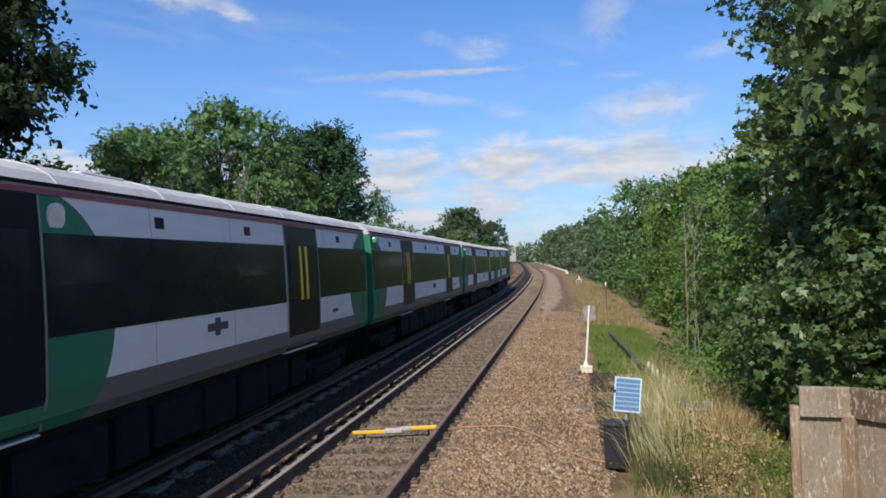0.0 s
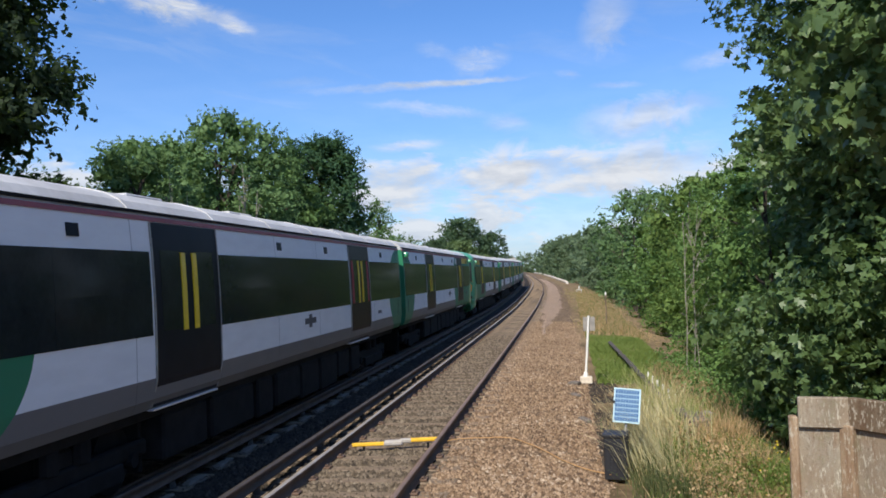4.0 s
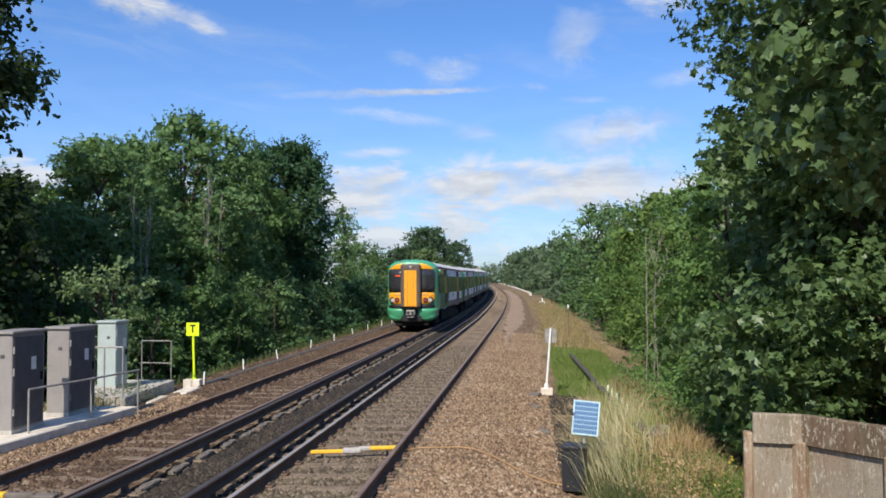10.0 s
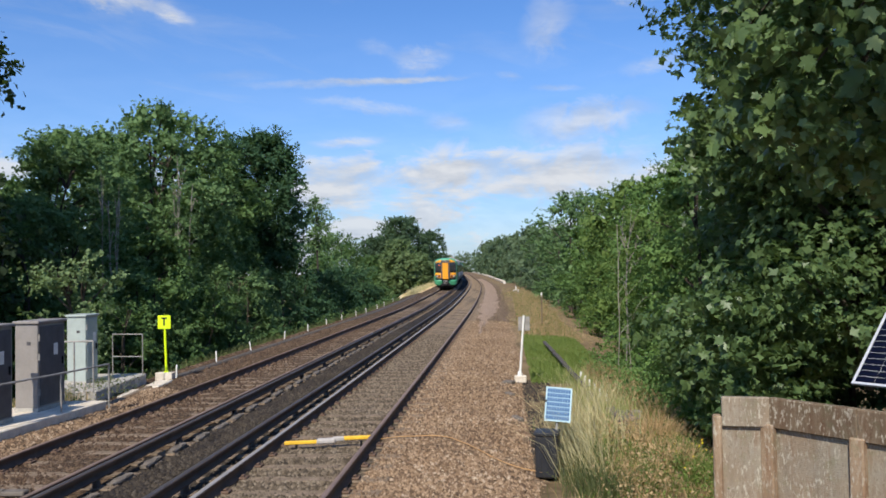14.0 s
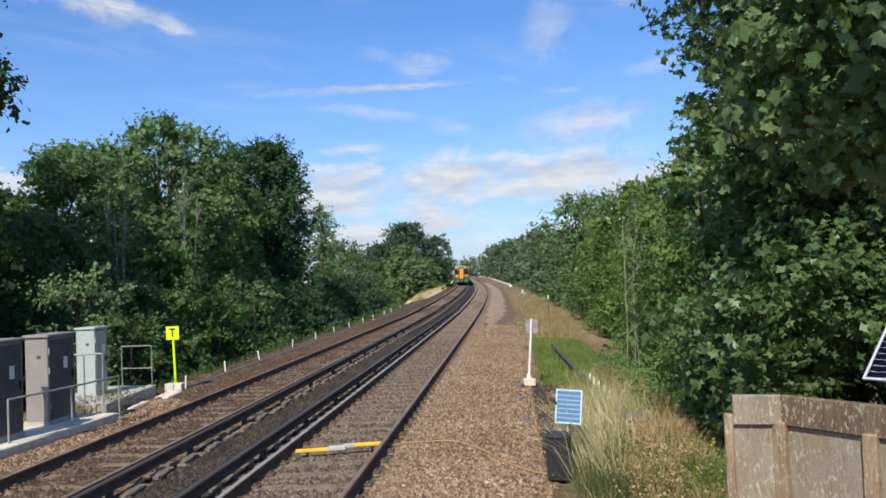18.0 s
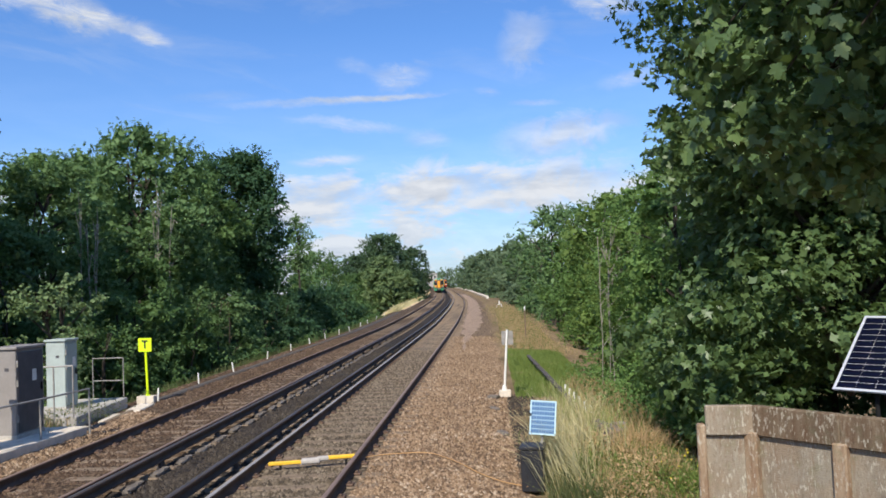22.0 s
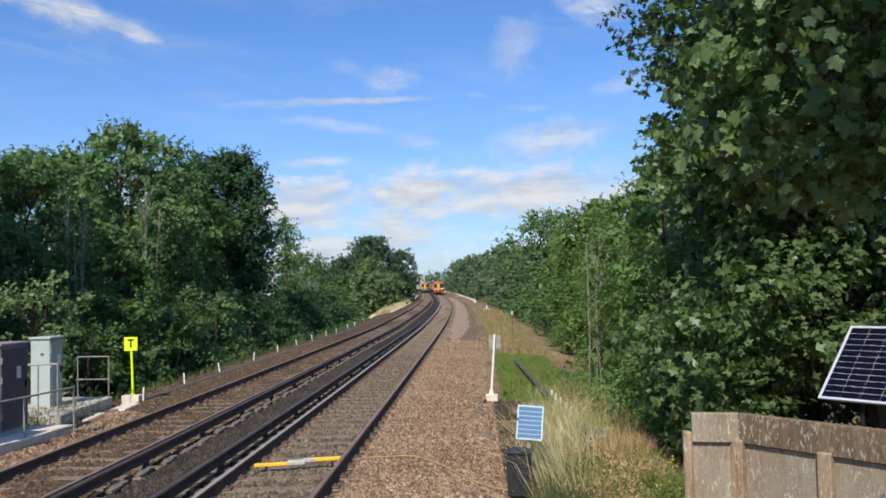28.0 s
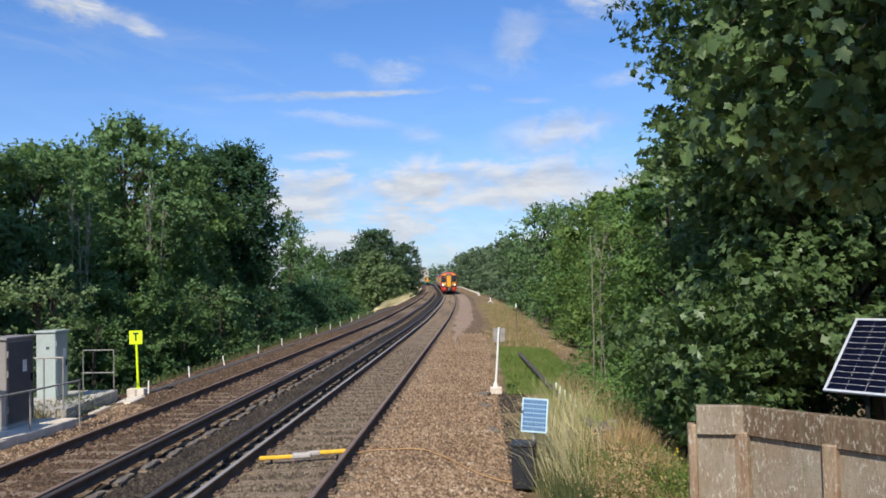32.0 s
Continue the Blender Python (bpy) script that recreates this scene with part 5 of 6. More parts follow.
def solar(name, w, h, rows, cols, cell, label, gap=0.006, frame_w=0.022, band=0.0):
    """A framed solar panel, its lower edge at the origin, leaning back."""
    t = tagged(new(name), label, "solar panel")
    fr = B()
    for a, b in (((0, 0, 0), (w, 0.03, frame_w)), ((0, 0, h - frame_w), (w, 0.03, h)), ((0, 0, frame_w), (frame_w, 0.03, h - frame_w)), ((w - frame_w, 0, frame_w), (w, 0.03, h - frame_w))):
        box(fr, a, b, 0.002)
    part("frame", fr, M_FRAME_BLUE if cell is M_CELL_BLUE else M_ALU, t)
    b = B()
    box(b, (frame_w, 0.010, frame_w), (w - frame_w, 0.026, h - frame_w))
    back = part("backing", b, M_CELLBACK if cell is M_CELL_BLUE else M_WHITEPAINT, t)
    cw, chh = (w - 2 * frame_w) / cols, (h - 2 * frame_w) / rows
    tall = band or gap
    b = B()
    box(b, (gap / 2, 0.006, tall / 2), (cw - gap / 2, 0.0095, chh - tall / 2))
    me = bpy.data.meshes.new("cell")
    b.to_mesh(me)
    b.free()
    me.materials.append(cell)
    for i in range(cols):
        for j in range(rows):
            o = new("cell", me)
            o.parent, o.location = back, (frame_w + i * cw, 0, frame_w + j * chh)
    return t


small = solar("small_solar_panel", 0.36, 0.47, 7, 9, M_CELL_BLUE, "small blue solar panel in a white frame on a short pole", 0.005, 0.02, 0.014)
bm = B()
box(bm, (0.0, -0.012, 0.25), (0.022, 0.0, 0.29), 0.003)
part("clip", bm, M_BLACK, small, "small black clip")
small.matrix_basis = pose(0.455, 11.72, 0.46, -14, 5.0, -4)
bm = B()
tube(bm, (0.18, 0.06, -0.72), (0.18, 0.06, 0.3), 0.02, 0.02, 8)
part("pole", bm, M_STEEL, small)
t = tagged(new("battery_box"), "black plastic box with a ribbed lid beside the ballast", "box")
t.matrix_basis = pose(0.47, 11.5, -0.28, 0, 0, -8)
bm = B()
box(bm, (-0.155, 0, 0), (0.155, 0.34, 0.56), 0.015)
part("body", bm, M_BLACKBOX, t)
bm = B()
box(bm, (-0.17, -0.015, 0.56), (0.17, 0.355, 0.61), 0.012)
part("lid", bm, M_BLACKBOX, t)
for k in range(3):
    bm = B()
    box(bm, (-0.11 + 0.09 * k, -0.008, 0.08), (-0.07 + 0.09 * k, 0.002, 0.5), 0.003)
    part("rib", bm, M_BLACKBOX, t)

t = tagged(new("leaning_sign_post"), "leaning white sign post with a grey plate seen from behind", "sign post")
t.location = (0.26, 21.32, -0.30)
bm = B()
box(bm, (-0.14, -0.12, 0.02), (0.16, 0.12, 0.2), 0.02)
part("base_block", bm, M_CONCRETE_PALE, t)
bm = B()
tube(bm, (0, 0, 0.18), (0.0, 0, 0.32), 0.07, 0.04, 8)
tube(bm, (0, 0, 0.18), (0.125, 0, 1.7), 0.028, 0.028, 8)
part("post", bm, M_WHITEPAINT, t)
bm = B()
box(bm, (-0.02, 0.04, 1.32), (0.27, 0.055, 1.67), 0.004)
part("plate", bm, M_STEEL, t, "grey plate facing away")
slab("loose_slab", [(-0.2, 20.85), (0.05, 20.7), (0.15, 20.95), (-0.1, 21.1)], -0.35, -0.17, M_BLOCK, "broken weathered slab beside the sign post", "slab")
slab("loose_slab", [(-0.15, 19.1), (0.02, 18.75), (0.12, 18.85), (-0.02, 19.2)], -0.35, -0.19, M_BLOCK, "broken weathered slab in the ballast's edge", "slab")
slab("loose_slab", [(0.0, 16.1), (0.16, 15.7), (0.26, 15.8), (0.12, 16.2)], -0.4, -0.21, M_BLOCK, "weathered slab half sunk in the ballast", "slab")


def trough():
    t = tagged(new("cable_trough_run"), "dark concrete cable trough with loose lids in the grass", "cable trough")
    bm = B()
    box(bm, (-0.065, -0.40, 0), (0.065, 0.40, 0.06), 0.012)
    me = bpy.data.meshes.new("lid")
    bm.to_mesh(me)
    bm.free()
    me.materials.append(M_DARKWOOD)
    for k in range(17):
        y = 17.6 + 0.88 * k
        o = new("lid", me)
        o.parent = t
        o.matrix_basis = pose(1.70 - 0.031 * (y - 20.2), y, -0.20 + random.uniform(0, 0.02), random.uniform(-1, 1), random.uniform(-3, 3), random.uniform(-1, 4))


trough()
slab("concrete_plinth", [(1.72, 15.7), (1.86, 14.5), (2.2, 14.55), (1.92, 15.75)], -0.7, 0.0, M_BLOCK, "concrete plinth among the weeds", "plinth")
bm = B()
box(bm, (-0.16, -0.1, 0), (0.16, 0.1, 0.32), 0.015)
o = tagged(part("service_box", bm, M_CAB_GREY), "small grey box on the concrete plinth", "box")
o.matrix_basis = pose(2.25, 15.9, -0.42, 0, 0, 20)
t = tagged(new("marker_post"), "thin post with a white tip beside the hedge", "post")
t.location = (1.78, 45.0, -0.5)
bm = B()
tube(bm, (0, 0, 0), (0, 0, 1.7), 0.03, 0.03, 8)
part("post", bm, M_SLEEPER, t)
bm = B()
box(bm, (-0.035, -0.02, 1.62), (0.035, 0.02, 1.86), 0.012)
part("tip", bm, M_WHITEPAINT, t)
t = tagged(new("white_frame_sign"), "low white framed board beside the far platform edge", "sign")
t.matrix_basis = pose(0.95, 95.0, -0.2) @ Matrix.Scale(0.72, 4)
for a, b in (((-0.4, 0), (-0.33, 0.85)), ((0.33, 0), (0.4, 0.85)), ((-0.4, 0.3), (0.4, 0.37)), ((-0.4, 0.78), (0.4, 0.85))):
    bm = B()
    box(bm, (a[0], -0.03, a[1]), (b[0], 0.03, b[1]))
    part("bar", bm, M_WHITEPAINT, t)
bm = B()
box(bm, (-0.08, -0.04, 0.85), (0.08, 0.04, 1.4), 0.02)
part("post", bm, M_WHITEPAINT, t)
EDGE = np.arange(145, 420, 5.0)
sweep("far_edging", [(-0.2, -0.5), (-0.2, 0.02), (0.2, 0.02), (0.2, -0.5)], np.interp(EDGE, [145, 240, 430], [2.3, 2.9, 3.0]), EDGE, M_CONCRETE_PALE, sink=1.2)
tagged(bpy.data.objects["far_edging"], "pale concrete edging beside the distant line", "kerb")
sweep("straw_bank", [(-2.2, -1.4), (-1.2, -0.5), (-0.3, -0.16), (0.8, -0.14), (1.3, -0.22), (1.4, -0.6)], -10.3, np.arange(94, 300, 4.0), M_STRAW, sink=0.5)
tagged(bpy.data.objects["straw_bank"], "bank of bleached dry grass beside the far track", "grass bank")

t = tagged(new("white_marker"), "small white board on a short post beside the bleached bank", "marker")
t.location = line(232, -10.4, -0.5)
bm = B()
tube(bm, (0, 0, 0), (0, 0, 0.9), 0.06, 0.06, 8)
part("post", bm, M_STEEL, t)
bm = B()
box(bm, (-0.4, -0.04, 0.6), (0.4, 0.04, 1.3), 0.02)
part("board", bm, M_WHITEPAINT, t)
t = tagged(new("cable_post"), "short dark post at the edge of the far ballast", "post")
t.location = (-10.35, 52.0, -0.45)
bm = B()
box(bm, (-0.06, -0.06, 0), (0.06, 0.06, 0.55), 0.012)
part("post", bm, M_DARKSTEEL, t)
bm = B()
box(bm, (-0.09, -0.09, 0.52), (0.09, 0.09, 0.68), 0.02)
part("cap", bm, M_BLACKBOX, t)


# ---- concrete fence and large solar panel ----
def fence():
    t = tagged(new("concrete_fence"), "lichen-stained concrete panel fence with square posts", "fence")
    pts = [Vector(p) for p in ((2.44, 10.02, 0), (2.97, 9.93, 0), (3.63, 9.10, 0), (4.29, 8.27, 0), (4.95, 7.44, 0))]
    top = 1.03
    for a, b in zip(pts, pts[1:]):
        d = b - a
        m = Matrix.Translation(a) @ Matrix.Rotation(math.atan2(d.y, d.x), 4, "Z")
        L = d.length
        bm = B()
        box(bm, (0, -0.06, top - 0.34), (L, 0.05, top), 0.012, m)
        part("top_board", bm, M_FENCE_PANEL if a is pts[0] else M_FENCE, t)
        bm = B()
        box(bm, (0.0, 0.0, -0.5), (L - 0.005, 0.045, top - 0.34), 0.004, m)
        part("panel", bm, M_FENCE_PANEL, t)
    for k, p in enumerate(pts):
        d = (pts[k + 1] - p) if k < len(pts) - 1 else (p - pts[k - 1])
        m = Matrix.Translation(p) @ Matrix.Rotation(math.atan2(d.y, d.x), 4, "Z")
        bm = B()
        if k == 0:
            box(bm, (-0.10, -0.05, -0.6), (0.0, 0.11, top - 0.22), 0.015, m)
        else:
            box(bm, (-0.08, -0.10, -0.6), (0.08, -0.004, top - 0.30), 0.015, m)
        part("post", bm, M_FENCE_POST, t)


fence()
big = solar("large_solar_panel", 0.95, 1.12, 12, 4, M_CELL, "large dark solar panel in an aluminium frame above the fence", 0.004, 0.03, 0.006)
big.matrix_basis = Matrix.Translation((3.86, 9.9, 1.19)) @ Matrix.Rotation(radians(-52), 4, "Z") @ Matrix.Rotation(radians(-45), 4, "X")
bm = B()
box(bm, (0.26, 0.03, 0.06), (0.62, 0.10, 0.16), 0.01)
part("bracket", bm, M_STEEL, big)
inv = big.matrix_basis.inverted()
bm = B()
foot = big.matrix_basis @ Vector((0.44, 0.08, 0.12))
tube(bm, inv @ foot, inv @ Vector((foot.x, foot.y, -1.0)), 0.025, 0.025, 10)
part("pole", bm, M_DARKSTEEL, big)


# ---- plants ----
def leaves(r, centres, normals, size, shape="quad"):
    """Leaves at the centres, turned to the normals."""
    n = len(centres)
    nz = normals / np.linalg.norm(normals, axis=1, keepdims=True)
    a = r.normal(size=(n, 3))
    ax = np.cross(nz, a)
    ax /= np.linalg.norm(ax, axis=1, keepdims=True) + 1e-9
    ay = np.cross(nz, ax)
    sz = size * r.uniform(0.6, 1.3, (n, 1))
    if shape == "quad":
        loc = np.array([[0, -0.55, 0], [0.42, 0.0, 0.10], [0, 0.6, -0.04], [-0.42, 0.0, 0.10]])
        tri = np.array([[0, 1, 2, 3]])
    elif shape == "narrow":
        loc = np.array([[0, -0.8, -0.08], [0.24, 0.0, 0.06], [0, 0.85, -0.12], [-0.24, 0.0, 0.06]])
        tri = np.array([[0, 1, 2, 3]])
    elif shape == "maple":  # a lobed leaf
        loc = np.array([[0, -0.45, 0.0], [0.60, 0.06, -0.05], [0.19, 0.14, 0.05], [0, 0.66, -0.08], [-0.19, 0.14, 0.05], [-0.60, 0.06, -0.05]])
        tri = np.array([[0, 1, 2, 3], [0, 3, 4, 5]])
    else:  # a broad leaf with toothed lobes and a stalk, hanging
        half = [(0.13, -0.47), (0.24, -0.40), (0.38, -0.43), (0.42, -0.27), (0.33, -0.15), (0.48, -0.10), (0.53, 0.02), (0.66, 0.12), (0.50, 0.19), (0.42, 0.28), (0.28, 0.20), (0.30, 0.36), (0.19, 0.42), (0.14, 0.54)]
        rim = [(0, -0.38)] + half + [(0, 0.70)] + [(-x, y) for x, y in half[::-1]]
        loc = np.array([[0, 0, 0.05]] + [[x, y, 0.05 - 0.28 * x * x - 0.22 * y * y * (y > 0)] for x, y in rim])
        q = len(rim)
        tri = np.array([[0, i, i % q + 1] for i in range(1, q + 1)])
        down = np.array([0, 0, -1.0]) + r.normal(0, 0.45, (n, 3))
        ay = down - nz * np.sum(down * nz, axis=1, keepdims=True)
        ay /= np.linalg.norm(ay, axis=1, keepdims=True) + 1e-9
        ax = np.cross(ay, nz)
    k = len(loc)
    v = centres[:, None] + sz[:, None] * (loc[None, :, 0:1] * ax[:, None] + loc[None, :, 1:2] * ay[:, None] + loc[None, :, 2:3] * nz[:, None])
    return v.reshape(-1, 3), tri, k


def leaf_mesh(name, v, tri, k):
    n = len(v) // k
    return mesh_np(name, v, (tri[None] + k * np.arange(n)[:, None, None]).reshape(-1, tri.shape[1]))


def blob_leaves(r, blobs, n, size, shape, droop=0.0, depth=0.45, per=13, reach=2.5, ragged=0.34):
    """Leaves in flat sprays on short twigs through the outer shells of the clumps (x, y, z, rx, ry, rz)."""
    b = np.array(blobs)
    area = (b[:, 3] * b[:, 4] * b[:, 5]) ** (2 / 3)
    m = max(1, n // per)
    pick = r.choice(len(b), m, p=area / area.sum())
    d = r.normal(size=(m, 3))
    d /= np.linalg.norm(d, axis=1, keepdims=True)
    lump = 1 + 0.16 * np.sin(d[:, 0] * 7 + pick) * np.sin(d[:, 2] * 6 + 2 * pick) + 0.10 * np.sin(d[:, 1] * 13 + pick * 3)
    rad = (1 - depth * r.random(m) ** 1.6) * lump
    rad = np.where(r.random(m) < 0.10, rad * r.uniform(1.05, 1.28, m), rad)
    root = b[pick, :3] + d * b[pick, 3:] * rad[:, None]
    out = d * np.array([1, 1, 0.6]) + r.normal(0, 0.4, (m, 3)) + np.array([0, 0, 0.2 - droop])
    out /= np.linalg.norm(out, axis=1, keepdims=True)
    flat = d * 0.6 + r.normal(0, 0.42, (m, 3)) + np.array([0, 0, 0.6 - droop])
    flat /= np.linalg.norm(flat, axis=1, keepdims=True)
    side = np.cross(out, flat)
    long = size * reach * r.uniform(0.6, 1.4, m)
    k = np.repeat(np.arange(m), per)
    u, w, q = r.random(len(k)), r.normal(0, 0.45, len(k)), r.normal(0, 0.14, len(k))
    c = root[k] + long[k, None] * (out[k] * (u * 2 - 0.7)[:, None] + side[k] * (w * (1.15 - 0.6 * u))[:, None] + flat[k] * q[:, None])
    c[:, 2] -= long[k] * 0.3 * u * u
    return leaves(r, c, flat[k] + r.normal(0, ragged, (len(k), 3)), size, shape)


def limb_mesh(points, name):
    """Tapered limbs: list of (p0, p1, r0, r1)."""
    bm = B()
    for p0, p1, r0, r1 in points:
        tube(bm, p0, p1, r0, r1, 6)
    return bm


def inner(g, blobs, count, share):
    """Broad shaded leaves that fill the inside of the clumps."""
    b = np.repeat(np.array(blobs), count, axis=0)
    n = len(b)
    d = g.normal(size=(n, 3))
    d /= np.linalg.norm(d, axis=1, keepdims=True)
    c = b[:, :3] + d * b[:, 3:] * (share * g.uniform(0.2, 1.25, n))[:, None]
    size = b[:, 3].mean() * 0.26
    return leaf_mesh("inner_foliage", *leaves(g, c, d + g.normal(0, 0.5, (n, 3)), size))


def tree(name, x, y, z, h, r, n, size, leaf, label, seed, bark=None, low=0.25, nb=26, reach=2.5, shape="quad", group="", category="tree", blobs=None, stems=1, fat=1.0, core=0.52, girth=1.0):
    """A tree: tapered trunk, limbs into clumps, a crown of many leaves with gaps."""
    g = np.random.default_rng(seed)
    t = tagged(new(name), label, category, group)
    t.location = (x, y, z)
    if blobs is None:
        blobs = []
        for k in range(nb):
            q = (k + 0.5) / nb
            zz = h * (low + (1 - low) * q ** 0.9)
            env = r * math.sqrt(max(0.03, 1 - ((q - 0.38) / 0.66) ** 2))
            a = k * 2.4 + g.uniform(-0.5, 0.5)
            rad = env * g.uniform(0.35, 0.8)
            s = r * g.uniform(0.24, 0.44) * (1.15 - 0.5 * q) * fat
            blobs.append((rad * math.cos(a), rad * math.sin(a), min(zz, h - s * 0.8), s, s, s * g.uniform(0.65, 0.95)))
    feet = [(0.0, 0.0)] if stems == 1 else [(g.uniform(-r, r) * 0.5, g.uniform(-r, r) * 0.4) for _ in range(stems)]
    groups = [[] for _ in feet]
    for b in blobs[:: 1 if len(blobs) < 40 else 2]:
        near = min(range(len(feet)), key=lambda m: (feet[m][0] - b[0]) ** 2 + (feet[m][1] - b[1]) ** 2)
        groups[near].append(b)
    for (ox, oy), mine in zip(feet, groups):
        w = h * (0.030 if stems == 1 else 0.009) * girth
        axis = [Vector((ox, oy, -0.3))]
        limbs = []
        for k in range(5):
            q = (k + 1) / 5
            axis.append(Vector((ox + g.uniform(-0.12, 0.12) * r * q, oy + g.uniform(-0.12, 0.12) * r * q, h * 0.86 * q)))
            limbs.append((axis[-2], axis[-1], w * (1 - 0.75 * (q - 0.2)), w * (1 - 0.75 * q) + 0.01))
        for b in mine:
            e = Vector(b[:3])
            zz = min(max(0.3, e.z - 0.55 * math.hypot(e.x - ox, e.y - oy) - 0.3), h * 0.8)
            k = min(int(zz / (h * 0.172)), 4)
            u = min(max((zz - axis[k].z) / max(0.01, axis[k + 1].z - axis[k].z), 0), 1)
            s0 = axis[k].lerp(axis[k + 1], u)
            mid = (s0 + e) / 2 + Vector((0, 0, 0.06 * h * g.uniform(-0.3, 1)))
            limbs.append((s0, mid, 0.006 * h * girth, 0.004 * h * girth))
            limbs.append((mid, e, 0.004 * h * girth, 0.0015 * h * girth))
        part("trunk" if stems == 1 else "stem", limb_mesh(limbs, name), bark or M_BARK, t)
    v, tri, k = blob_leaves(g, blobs, n, size, shape, reach=reach)
    obj("crown", leaf_mesh("crown", v, tri, k), leaf, t)
    if core:
        obj("inner_foliage", inner(g, blobs, 90 if y < 60 else 40, core), leaf, t)
    return t


# woods on the far side of the railway
LEFT = [(-17.5, 26, 8.0, 3.6, 44000, 0.115, L_LEFT, 11), (-17.8, 33, 11.6, 4.0, 52000, 0.118, L_LEFT_PALE, 12), (-16.6, 40, 14.0, 4.5, 54000, 0.123, L_LEFT_PALE, 13), (-21.5, 30, 10.4, 4.2, 30000, 0.140, L_LEFT, 14),
        (-21.0, 42, 13.6, 4.8, 32000, 0.140, L_LEFT_PALE, 15), (-16.8, 47, 13.2, 3.8, 42000, 0.129, L_LEFT, 16), (-24.0, 36, 10.5, 4.6, 20000, 0.17, L_LEFT, 17), (-22.5, 50, 11.5, 4.8, 20000, 0.18, L_OAK, 18), (-15.4, 35.5, 7.6, 2.8, 26000, 0.112, L_LEFT, 19), (-16.6, 29.0, 8.6, 2.9, 28000, 0.112, L_LEFT_PALE, 20)]
for x, y, h, r, n, s, m, sd in LEFT:
    tree("broadleaf_tree", x, y, -3.2, h, r, n, s, m, "tall leafy tree in the wood beside the far track", sd, low=0.08, nb=54, fat=0.82, stems=3, core=0.62, reach=2.0, group="trees beside the far track")
tree("oak_tree", -16.0, 53, -3.2, 14.9, 3.9, 52000, 0.15, L_OAK, "dark spreading oak beside the far track", 21, low=0.40, nb=60, fat=0.95, group="trees beside the far track")
tree("willow_tree", -16.75, 74, -3.2, 12.7, 1.35, 3400, 0.17, L_LEFT_PALE, "pale wispy tree beyond the oak", 22, girth=0.4, low=0.62, core=0.0, group="trees beside the far track")
g = np.random.default_rng(23)
dark = []
for k in range(190):
    a, q = g.uniform(0, 2 * math.pi), g.uniform(0, 1)
    rad, s = math.sqrt(g.uniform(0.15, 1)) * (1 - 0.45 * max(0, q - 0.75)), g.uniform(0.7, 1.1)
    dark.append((4.3 * rad * math.cos(a) + 1.8 * (1 - q), 2.7 * rad * math.sin(a), 3.6 + 14.6 * q, s, s, s * 0.8))
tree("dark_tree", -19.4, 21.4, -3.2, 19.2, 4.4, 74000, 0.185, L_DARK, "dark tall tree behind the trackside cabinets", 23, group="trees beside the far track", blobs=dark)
for k, (x, y, h, spread) in enumerate(((-14.9, 30.5, 10.0, 0.9), (-14.4, 36.5, 11.2, 1.1))):
    tree("slender_tree", x, y, -3.2, h, spread, 1700, 0.10, L_LEFT_PALE, "slender pale-stemmed tree at the edge of the wood", 24 + k, bark=M_BIRCH, low=0.55, nb=16, stems=4, core=0.0, girth=0.4, group="trees beside the far track")
SHRUBS = [(-14.2, 19.5, 4.4, 1.9, 10700, 0.10, L_LEFT), (-12.9, 25.0, 4.8, 2.2, 16000, 0.10, L_LEFT), (-12.9, 29, 5.4, 2.4, 16000, 0.11, L_LEFT), (-16.0, 22.0, 5.5, 2.6, 9000, 0.13, L_LEFT_PALE), (-12.8, 33, 5.0, 2.4, 16600, 0.102, L_LEFT), (-12.6, 38, 5.6, 2.5, 16600, 0.109, L_LEFT_PALE),
          (-12.9, 44, 5.4, 2.4, 14000, 0.115, L_OAK), (-13.0, 50, 5.2, 2.4, 12800, 0.128, L_OAK), (-13.2, 57, 5.4, 2.5, 11500, 0.141, L_OAK), (-13.4, 65, 5.6, 2.6, 10200, 0.160, L_OAK), (-13.8, 74, 5.8, 2.8, 9200, 0.179, L_OAK),
          (-14.2, 84, 5.6, 2.8, 11000, 0.15, L_LEFT), (-16.6, 94, 6.0, 3.0, 10000, 0.17, L_SPRAY), (-21, 85, 7.6, 4.0, 9600, 0.2, L_LEFT), (-22, 105, 10.0, 4.6, 9600, 0.23, L_LEFT_PALE), (-25, 122, 11.0, 5.0, 8600, 0.26, L_LEFT)]
for k, (x, y, h, r, n, s, m) in enumerate(SHRUBS):
    tree("shrub", x, y, -2.6, h, r, n, s, m, "dense leafy shrub at the foot of the wood", 40 + k, low=0.05, nb=16, group="shrubs beside the far track", category="shrub", stems=4)
g = np.random.default_rng(77)
sprays = [(g.uniform(-1.0, 0.9), g.uniform(-0.7, 0.7), 3.2 + g.uniform(0, 2.5) - 0.5 * abs(k % 5 - 2), g.uniform(0.28, 0.5), g.uniform(0.28, 0.5), g.uniform(0.16, 0.28)) for k in range(30)]
tree("pale_shrub", -11.5, 21.7, -2.6, 5.8, 1.2, 3600, 0.10, L_SPRAY, "open pale-leaved shrub above the trackside cabinets", 78, group="shrubs beside the far track", category="shrub", blobs=sprays, stems=3, core=0.0)
